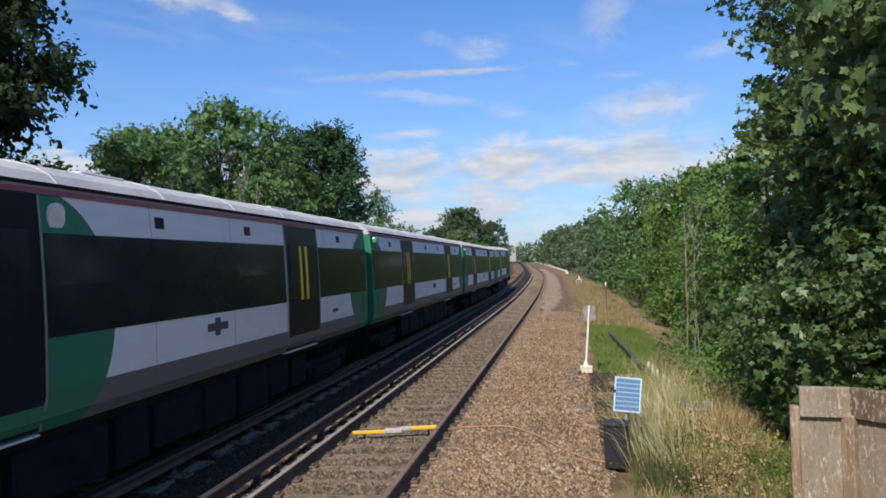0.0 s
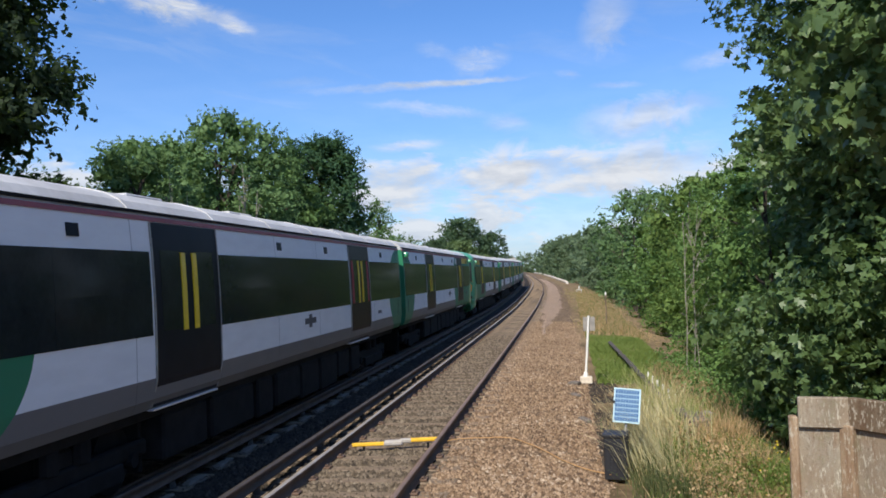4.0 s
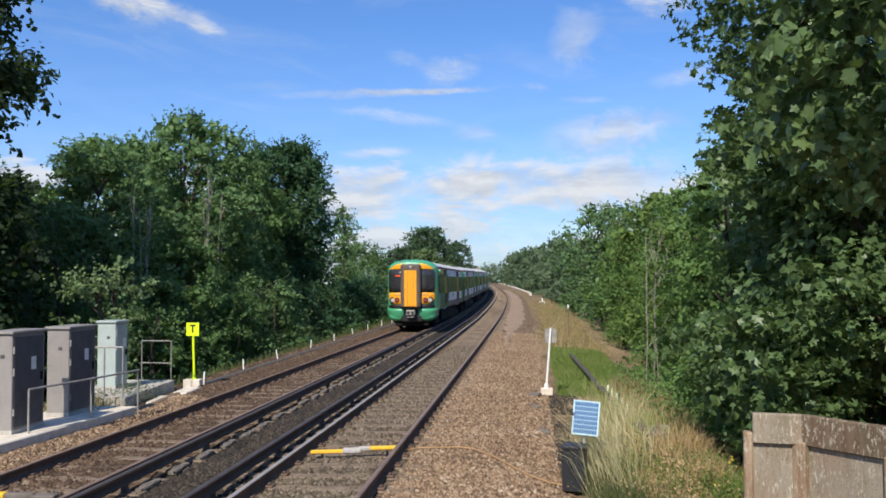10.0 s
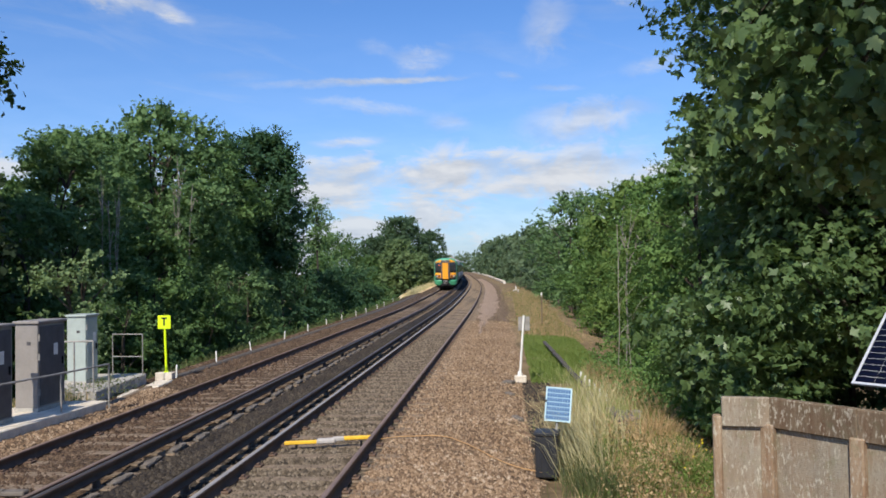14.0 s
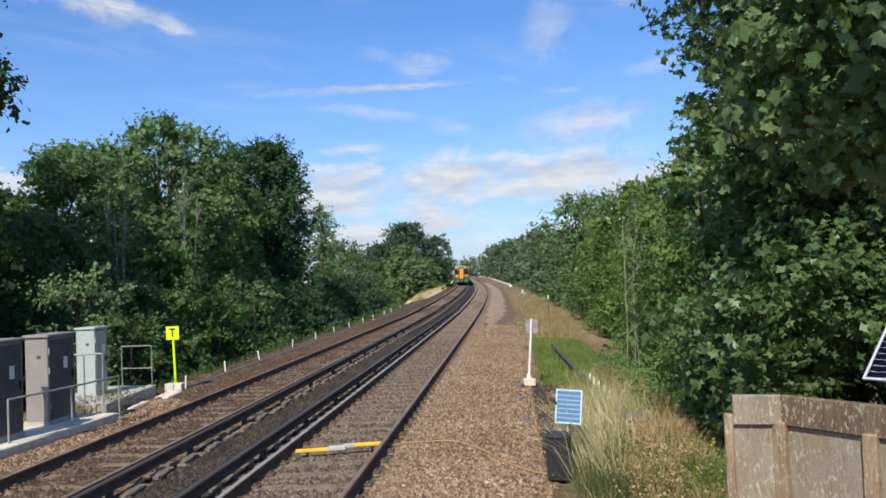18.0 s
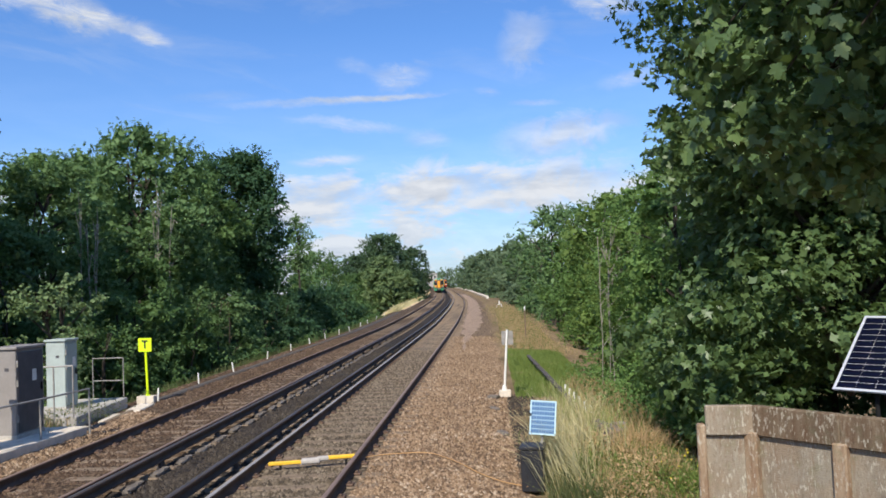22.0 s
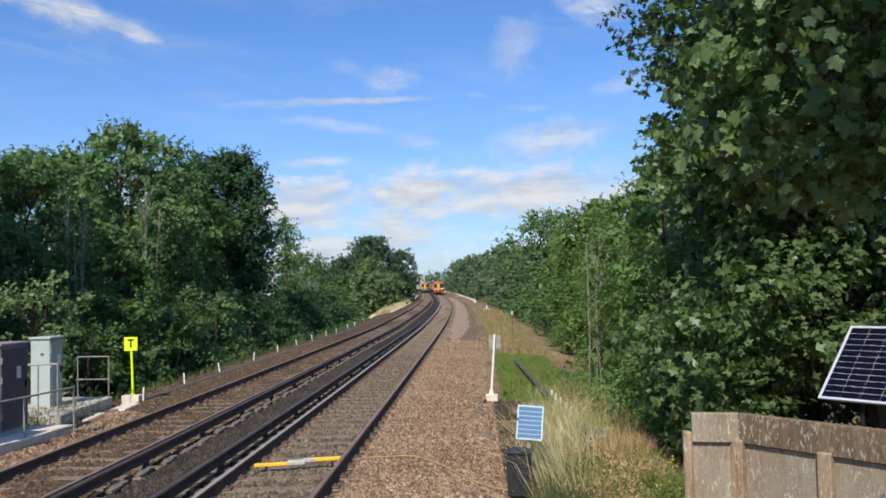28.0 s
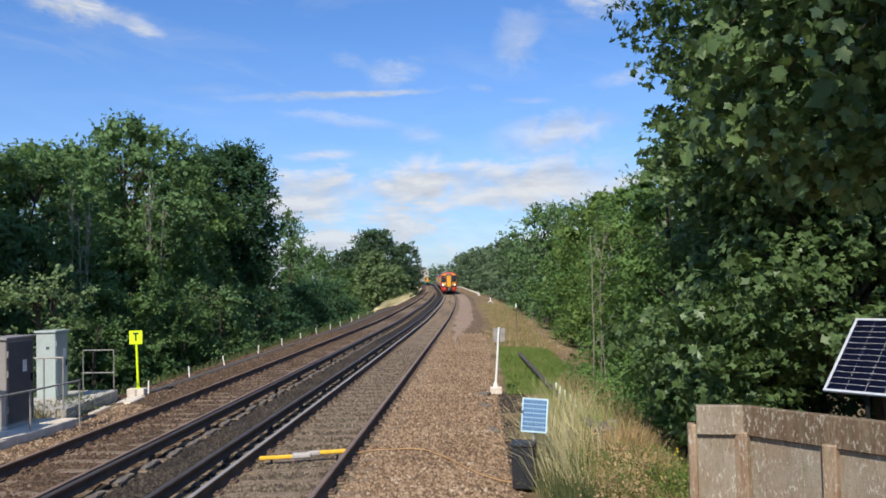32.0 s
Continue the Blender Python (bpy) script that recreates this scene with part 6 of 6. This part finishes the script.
CENTRE = [(-25.0, 156, 11.4, 5.2, 9000, L_DOME), (-19.8, 158, 15.2, 7.6, 20000, L_DOME), (-15.6, 166, 12.8, 4.8, 9000, L_DOME), (-22.5, 165, 13.2, 5.2, 6000, L_DOME), (-16.4, 128, 9.6, 3.8, 11000, L_SPRAY),
          (-14.4, 136, 7.6, 3.0, 8000, L_SPRAY), (-21.5, 132, 7.4, 3.6, 5000, L_LEFT), (-17.5, 178, 10.0, 4.0, 3000, L_DOME)]
for k, (x, y, h, r, n, m) in enumerate(CENTRE):
    tree("distant_tree", x, y, -2.0, h, r, int(n * 1.7), 0.28, m, "distant round-topped tree inside the bend", 60 + k, low=0.08, nb=46, fat=0.85, core=0.66, reach=1.5, group="distant trees")
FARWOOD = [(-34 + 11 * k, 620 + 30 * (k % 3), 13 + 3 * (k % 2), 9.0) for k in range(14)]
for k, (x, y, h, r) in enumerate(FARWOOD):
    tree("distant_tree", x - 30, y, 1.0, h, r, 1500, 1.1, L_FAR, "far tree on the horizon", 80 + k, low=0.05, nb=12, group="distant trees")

# hedge and trees on the near side
RIGHT = [(6.8, 20.8, 8.6, 2.6, 15700, 0.103, L_OAK), (8.6, 18.5, 9.0, 3.2, 17900, 0.112, L_OAK), (11.5, 15.0, 9.0, 3.4, 13400, 0.120, L_OAK), (4.2, 19.0, 3.2, 1.4, 10100, 0.069, L_RIGHT), (3.9, 16.0, 2.6, 1.2, 9000, 0.069, L_RIGHT), (4.9, 17.0, 3.8, 2.0, 17100, 0.058, L_RIGHT), (5.4, 21.0, 5.2, 2.3, 20900, 0.069, L_RIGHT), (5.6, 25.0, 7.4, 2.5, 26700, 0.069, L_RIGHT), (4.7, 18.6, 7.0, 2.1, 27000, 0.066, L_RIGHT), (4.7, 27.5, 5.4, 2.0, 15200, 0.076, L_BIRCH), (6.2, 32, 7.4, 2.9, 24800, 0.089, L_RIGHT),
         (6.6, 38, 6.6, 2.8, 22800, 0.103, L_RIGHT), (6.8, 45, 8.8, 3.4, 19000, 0.117, L_BIRCH), (6.8, 53, 7.4, 3.0, 15200, 0.138, L_RIGHT), (6.4, 62, 7.2, 3.0, 13300, 0.151, L_RIGHT), (7.0, 72, 10.4, 4.2, 12400, 0.172, L_LEFT_PALE),
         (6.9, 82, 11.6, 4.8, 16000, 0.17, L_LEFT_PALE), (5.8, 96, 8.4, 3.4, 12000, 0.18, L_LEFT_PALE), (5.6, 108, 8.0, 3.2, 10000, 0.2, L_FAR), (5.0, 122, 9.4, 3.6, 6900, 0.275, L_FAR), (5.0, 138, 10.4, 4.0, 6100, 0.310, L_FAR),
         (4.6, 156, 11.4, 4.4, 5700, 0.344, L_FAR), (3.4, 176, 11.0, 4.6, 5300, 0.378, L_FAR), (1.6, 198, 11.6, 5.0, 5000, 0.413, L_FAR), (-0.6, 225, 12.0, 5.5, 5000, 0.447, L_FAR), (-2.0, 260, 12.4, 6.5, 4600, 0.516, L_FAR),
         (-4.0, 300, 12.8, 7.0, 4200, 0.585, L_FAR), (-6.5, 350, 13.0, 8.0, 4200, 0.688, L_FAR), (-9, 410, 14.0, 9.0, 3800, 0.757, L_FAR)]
for k, (x, y, h, r, n, s, m) in enumerate(RIGHT):
    z = float(ground_z(x - side_shift(y)[0])) + float(side_shift(y)[1])
    tree("hedgerow_tree", x, y, z, h, r, n, s, m, "leafy green tree in the hedge beside the near track", 120 + k, low=0.04, nb=26, reach=2.5 if y < 60 else 1.6, group="hedgerow trees", stems=3,
         bark=M_BIRCH if m is L_BIRCH else None)

tree("birch_tree", 3.45, 23.6, -0.9, 5.4, 0.95, 2200, 0.06, L_BIRCH, "slender young birch with pale stems before the hedge", 160, bark=M_BIRCH, low=0.3, nb=20, stems=3, core=0.0, girth=0.25, group="hedgerow trees")


def maple():
    """Large maple whose branches hang over the camera's side of the fence."""
    g = np.random.default_rng(7)
    t = tagged(new("maple_tree"), "large dark maple with lobed leaves hanging beside the camera", "tree")
    t.location = (5.4, 13.5, -1.2)
    blobs = []
    for k in range(250):  # sprays through the body of the crown behind the fence
        x, y, zz = g.uniform(3.3, 9.0), g.uniform(11.4, 16.0), 8.5 * g.random() ** 1.3
        zz += 1.5 if x > 3.9 and zz < 1.0 else 0.0
        x = max(x, 3.3 + 0.5 * min(max(zz - 1.6, 0), 1.4) - 1.2 * max(zz - 5.2, 0)) if x < 4.4 else x
        s = g.uniform(0.45, 0.9)
        blobs.append((x - 5.4, y - 13.5, zz + 1.2, s, s, s * 0.42))
    for k in range(26):  # its left face
        s = g.uniform(0.4, 0.7)
        blobs.append((g.uniform(2.9, 3.7) - 5.4, g.uniform(11.6, 15.5) - 13.5, g.uniform(0.55, 2.1) + 1.2, s, s, s * 0.4))
    for k in range(10):  # boughs overhead, mostly above the view, that shade the crown
        s = g.uniform(0.9, 1.5)
        blobs.append((g.uniform(2.6, 7.5) - 5.4, g.uniform(10.5, 14.0) - 13.5, g.uniform(7.6, 10.2) + 1.2, s, s, s * 0.6))
    for k in range(90):  # the middle of the crown
        x, y, zz = g.uniform(4.2, 9.5), g.uniform(11.6, 15.5), g.uniform(2.6, 7.5)
        s = g.uniform(0.5, 0.9)
        blobs.append((x - 5.4, y - 13.5, zz + 1.2, s, s, s * 0.5))
    for k in range(24):
        s = g.uniform(0.5, 0.8)
        blobs.append((g.uniform(3.9, 5.8) - 5.4, g.uniform(12.2, 14.5) - 13.5, g.uniform(3.2, 5.4) + 1.2, s, s, s * 0.6))
    for k in range(26):  # its upper left face
        s = g.uniform(0.4, 0.65)
        blobs.append((g.uniform(2.95, 4.2) - 5.4, g.uniform(11.8, 15.0) - 13.5, g.uniform(4.0, 6.6) + 1.2, s, s, s * 0.45))
    for k in range(6):  # unseen boughs over the platform end, added to shade the near branch
        s = g.uniform(0.5, 0.65)
        blobs.append((0.95 + 0.2 * k + g.uniform(-0.1, 0.1) - 5.4, g.uniform(0.3, 0.9) - 13.5, g.uniform(5.9, 6.5) + 1.2, s, s, s * 0.5))
    for k in range(30):  # unseen boughs over the fence, added to shade the crown's right part
        s = g.uniform(0.7, 1.0)
        blobs.append((g.uniform(4.0, 8.6) - 5.4, g.uniform(7.5, 11.0) - 13.5, g.uniform(6.6, 9.2) + 1.2, s, s, s * 0.5))
    for k in range(1):  # one more unseen bough over the fence, added as a sun blocker
        s = g.uniform(0.7, 1.1)
        blobs.append((3.0 + 0.8 * k - 5.4, g.uniform(7.0, 9.0) - 13.5, g.uniform(7.6, 8.6) + 1.2, s, s, s * 0.5))
    limbs = [(Vector((1.6, 1.0, -0.3)), Vector((1.0, 0.5, 2.6)), 0.3, 0.22), (Vector((1.0, 0.5, 2.6)), Vector((-0.1, -0.8, 7)), 0.22, 0.12), (Vector((-0.1, -0.8, 7)), Vector((0.2, -0.5, 11)), 0.12, 0.03)]
    for b in [q for q in blobs if q[1] > -3 and q[2] > 3.2][::4]:
        e = Vector(b[:3])
        s0 = Vector((0, -0.3, max(1.0, e.z - 1.4)))
        mid = (s0 + e) / 2 + Vector((0, 0, 0.3))
        limbs += [(s0, mid, 0.06, 0.035), (mid, e, 0.035, 0.01)]
    part("trunk", limb_mesh(limbs, "trunk"), M_BARK, t)
    v, tri, k = blob_leaves(g, blobs, 124000, 0.120, "maple", 0.1, 0.7, 9, 1.9)
    obj("crown", leaf_mesh("crown", v, tri, k), L_MAPLE, t)
    # branch that hangs close to the camera
    near = [(1.00, 3.9, 3.97, 0.10, 0.2, 0.07), (1.00, 3.9, 3.62, 0.10, 0.2, 0.05), (1.05, 3.9, 3.95, 0.14, 0.3, 0.14), (1.15, 3.9, 4.1, 0.30, 0.4, 0.22), (1.08, 3.9, 3.52, 0.18, 0.3, 0.15), (1.30, 3.8, 3.62, 0.30, 0.4, 0.25), (1.12, 3.9, 3.22, 0.20, 0.3, 0.14), (1.45, 3.9, 3.25, 0.32, 0.4, 0.22),
            (1.6, 3.7, 3.9, 0.4, 0.5, 0.3), (1.95, 3.8, 3.45, 0.4, 0.5, 0.35), (2.3, 3.9, 3.9, 0.45, 0.5, 0.4), (1.75, 4.1, 3.05, 0.32, 0.4, 0.18), (2.3, 4.2, 3.1, 0.4, 0.4, 0.25), (1.5, 3.5, 4.4, 0.5, 0.5, 0.25),
            (2.2, 3.5, 4.4, 0.5, 0.6, 0.3), (2.8, 4.2, 3.5, 0.4, 0.5, 0.4), (2.9, 4.0, 4.3, 0.5, 0.6, 0.4)]
    near = [(x + 0.1 * (x < 1.2) - 5.4, y - 13.5, z + 1.2, a, b, c) for x, y, z, a, b, c in near]
    v, tri, k = blob_leaves(g, near, 10500, 0.055, "toothed", 0.25, 0.9, 6, 1.7, 0.55)
    br = obj("near_branch_leaves", leaf_mesh("near_branch_leaves", v, tri, k), L_MAPLE, t)
    hang = [(1.95, 3.3, 3.72, 0.10, 0.15, 0.12), (1.70, 3.2, 3.60, 0.12, 0.15, 0.10), (1.35, 3.3, 3.30, 0.10, 0.1, 0.08), (2.05, 3.2, 3.45, 0.12, 0.1, 0.1), (1.06, 3.4, 3.75, 0.08, 0.1, 0.06)]
    hang = [(x - 5.4, y - 13.5, z + 1.2, a, b, c) for x, y, z, a, b, c in hang]
    v, tri, k = blob_leaves(g, hang, 34, 0.075, "toothed", 0.3, 0.9, 2, 1.2, 0.5)
    obj("hanging_leaves", leaf_mesh("hanging_leaves", v, tri, k), L_MAPLE, t)
    for name, mat, spots in (("young_leaves", L_YOUNG, [(1.25, 3.1, 3.50), (1.33, 3.1, 3.45), (1.34, 3.1, 3.34)]), ("large_leaves", L_MAPLE, [(1.22, 3.1, 3.35), (1.10, 3.1, 3.28), (1.16, 3.15, 3.42), (1.36, 3.1, 3.39), (1.02, 3.2, 3.36)])):
        c = np.array(spots) - np.array([5.4, 13.5, -1.2])
        v, tri, k = leaves(g, c, np.array([-0.1, -1.0, 0.45]) + g.normal(0, 0.4, (len(c), 3)), 0.050, "toothed")
        obj(name, leaf_mesh(name, v, tri, k), mat, t)
    root = Vector((3.4 - 5.4, 2.1 - 13.5, 6.0 + 1.2))
    limbs = [(Vector((0, -0.5, 9.0)), Vector((0.9, -6.0, 10.4)), 0.12, 0.08), (Vector((0.9, -6.0, 10.4)), root, 0.08, 0.045)]
    for b in near:
        e = Vector(b[:3])
        mid = root.lerp(e, 0.6) + Vector((0.1, -0.1, 0.25))
        limbs += [(root, mid, 0.018, 0.010), (mid, e, 0.010, 0.004)]
    part("branch", limb_mesh(limbs, "branch"), M_BARK, t)


maple()


def blades(name, n, area, height, width, lean, mat, label, seed, category="grass", spread=0.25):
    """Grass: tapered bent blades over an area given as a function of random numbers."""
    r = np.random.default_rng(seed)
    x, y = area(r, n)
    sx, sz = side_shift(y)
    z = ground_z(x - sx) + sz - 0.03
    h = height * r.uniform(0.45, 1.25, n)
    a = r.uniform(0, 2 * math.pi, n)
    w = width * r.uniform(0.6, 1.3, n)
    bx, by = lean[0] * h + r.normal(0, spread, n) * h, lean[1] * h + r.normal(0, spread, n) * h
    base = np.stack([x, y, z], -1)
    wide = np.stack([np.cos(a) * w, np.sin(a) * w, 0 * w], -1)
    mid = base + np.stack([bx * 0.35, by * 0.35, h * 0.6], -1)
    tip = base + np.stack([bx, by, h * r.uniform(0.85, 1.0, n)], -1)
    v = np.stack([base - wide, base + wide, mid + wide * 0.7, mid - wide * 0.7, tip + wide * 0.12, tip - wide * 0.12], 1).reshape(-1, 3)
    f = (np.array([[0, 1, 2, 3], [3, 2, 4, 5]])[None] + 6 * np.arange(n)[:, None, None]).reshape(-1, 4)
    return tagged(obj(name, mesh_np(name, v, f), mat), label, category, kind="stuff")


def rect(x0, x1, y0, y1):
    return lambda r, n: (r.uniform(x0, x1, n) , r.uniform(y0, y1, n))


def clumps(x0, x1, y0, y1, m, s, seed):
    g = np.random.default_rng(seed)
    cx, cy = g.uniform(x0, x1, m), g.uniform(y0, y1, m)
    def pick(r, n):
        k = r.integers(0, m, n)
        return cx[k] + r.normal(0, s, n), cy[k] + r.normal(0, s * 1.4, n)
    return pick


blades("lawn_grass", 26000, rect(0.55, 2.9, 21.5, 37), 0.16, 0.010, (0, 0), L_GRASS, "short green grass beside the ballast", 1)
blades("lawn_grass", 16000, rect(0.5, 3.2, 37, 95), 0.28, 0.012, (0, 0), L_WEED, "sparse dry grass along the hedge foot", 2)
blades("dry_grass", 640, clumps(0.95, 1.85, 13.0, 16.8, 18, 0.11, 3), 0.92, 0.0075, (-0.14, 0.0), L_DRY, "bleached grass stalks leaning towards the track", 3)
blades("dry_grass", 200, clumps(1.5, 2.3, 15.2, 18.0, 8, 0.10, 32), 0.75, 0.007, (0.02, 0.0), L_DRY, "upright bleached grass stalks at the hedge foot", 32)
blades("dry_grass", 420, clumps(0.75, 1.2, 10.8, 12.6, 9, 0.1, 4), 0.95, 0.005, (-0.5, -0.1), L_DRY, "tall bleached grass stalks over the black box", 4)
blades("weeds", 5200, clumps(0.9, 3.0, 9.5, 16, 40, 0.20, 31), 0.29, 0.008, (0, 0), L_WEED, "brown and green weeds among dry grass", 5)
blades("weeds", 4500, rect(2.0, 3.6, 15.5, 24), 0.5, 0.009, (-0.05, 0), L_WEED, "weeds at the foot of the hedge", 6)
blades("russet_weeds", 1100, clumps(1.45, 1.75, 11.2, 12.9, 7, 0.14, 33), 0.34, 0.006, (0.03, 0), L_RUSSET, "dry russet weeds in a clump", 33)
blades("russet_weeds", 2000, clumps(2.1, 2.5, 11.6, 14.2, 9, 0.15, 34), 0.55, 0.008, (0.05, 0), L_RUSSET, "dry russet weeds before the maple", 34)
blades("yellow_green_grass", 420, clumps(1.25, 2.1, 14.2, 18.5, 16, 0.14, 51), 0.7, 0.007, (-0.08, 0), L_PALEGRASS, "tall yellow-green grass at the hedge foot", 51)
blades("yellow_green_grass", 700, clumps(1.55, 2.2, 18.0, 23.5, 14, 0.16, 52), 0.42, 0.008, (-0.05, 0), L_PALEGRASS, "yellow-green grass beside the cable trough", 52)
blades("green_weeds", 1100, clumps(1.25, 2.05, 11.0, 13.4, 9, 0.11, 53), 0.36, 0.007, (-0.05, 0), L_GRASS, "green weeds among the russet ones", 53)
blades("dark_weeds", 800, clumps(0.85, 1.3, 10.6, 12.4, 9, 0.13, 35), 0.42, 0.008, (-0.1, 0), L_DEEP, "dark green weeds behind the black box", 35)
blades("green_weeds", 1500, clumps(2.2, 2.75, 10.6, 13.2, 10, 0.16, 7), 0.45, 0.008, (0, 0), L_GRASS, "green weeds beside the fence", 7)
blades("green_weeds", 1500, clumps(-10.2, -9.0, 15.2, 18.6, 9, 0.25, 8), 0.5, 0.010, (0, 0), L_WEED, "weeds growing round the walkway slab", 8)
# dark leaf colour here stands in for shade at the hedge foot
blades("cess_weeds", 9000, rect(-12.0, -10.0, 22, 80), 0.32, 0.014, (0, 0), L_DEEP, "weeds along the edge of the far ballast, coloured dark for the hedge's shade", 9)

blades("straw_grass", 6000, lambda r, n: (lambda y: (side_shift(y)[0] + r.uniform(-12.2, -9.3, n), y))(94 + 60 * r.random(n) ** 1.5), 0.75, 0.02, (0.1, 0), L_DRY, "bleached dry grass along the bank", 41)


def leafy(name, n, area, height, size, mat, label, seed):
    """Low leafy weeds."""
    r = np.random.default_rng(seed)
    x, y = area(r, n)
    sx, sz = side_shift(y)
    z = ground_z(x - sx) + sz + height * r.random(n) ** 1.4
    v, tri, k = leaves(r, np.stack([x, y, z], -1), r.normal(size=(n, 3)) + np.array([0, -0.3, 0.6]), size)
    tagged(obj(name, leaf_mesh(name, v, tri, k), mat), label, "weeds", kind="stuff")


leafy("low_weeds", 5600, clumps(1.2, 3.4, 10.3, 16.5, 40, 0.22, 11), 0.4, 0.034, L_WEED, "low brown weeds and dry seed heads", 11)
leafy("low_weeds", 3400, clumps(1.4, 2.5, 11.2, 14.2, 12, 0.16, 36), 0.55, 0.030, L_RUSSET, "russet seed heads on dry weeds", 36)
leafy("low_weeds", 3000, clumps(2.2, 2.75, 10.4, 13.2, 9, 0.18, 12), 0.45, 0.03, L_GRASS, "low green weeds beside the fence", 12)
leafy("low_weeds", 1400, clumps(0.9, 1.9, 10.4, 13.0, 10, 0.2, 37), 0.32, 0.024, L_DEEP, "dark leafy weeds behind the black box", 37)
leafy("low_weeds", 1600, clumps(1.3, 2.1, 11.0, 13.6, 9, 0.12, 54), 0.42, 0.024, L_GRASS, "small green weeds among the russet ones", 54)
leafy("yellow_flowers", 110, clumps(2.25, 2.7, 10.8, 12.8, 8, 0.16, 38), 0.62, 0.03, L_FLOWER, "small yellow flowers among the green weeds", 38)
leafy("low_weeds", 4500, clumps(2.3, 3.7, 17, 24, 22, 0.3, 13), 0.8, 0.06, L_RIGHT, "green weeds at the foot of the hedge", 13)
leafy("low_weeds", 7000, clumps(0.5, 3.2, 36, 62, 34, 0.5, 14), 0.4, 0.045, L_WEED, "brown weeds along the hedge foot", 14)
leafy("low_weeds", 12000, clumps(0.4, 3.6, 60, 110, 60, 0.8, 39), 0.45, 0.055, L_WEED, "dry russet weeds along the distant hedge foot", 39)
leafy("low_weeds", 2600, clumps(-10.6, -9.0, 16.0, 19.4, 14, 0.2, 15), 0.5, 0.04, L_DEEP, "weeds round the cabinet slab", 15)
leafy("low_weeds", 9000, clumps(-12.2, -10.4, 20, 80, 70, 0.35, 16), 0.6, 0.09, L_LEFT, "weeds along the edge of the far ballast", 16)


def far_house():
    t = tagged(new("distant_house"), "small pale house with a grey gabled roof far beyond the bend", "house")
    t.matrix_basis = pose(-38.4, 560, 8.1, 0, 0, 20)
    bm = B()
    prism(bm, [(-2.6, -7), (2.6, -7), (2.6, 3.4), (0, 5.4), (-2.6, 3.4)], -4, 4)
    part("wall", bm, M_CONCRETE, t)
    for sgn in (-1, 1):
        bm = B()
        prism(bm, [(sgn * 2.9, 3.2), (0, 5.45), (0, 5.7), (sgn * 3.0, 3.4)], -4.3, 4.3)
        part("roof", bm, M_STEEL, t)
    for x in (-1.2, 1.2):
        bm = B()
        box(bm, (x - 0.5, -4.05, 0.8), (x + 0.5, -3.98, 2.1))
        part("window", bm, M_GLASS, t)


far_house()

motions()
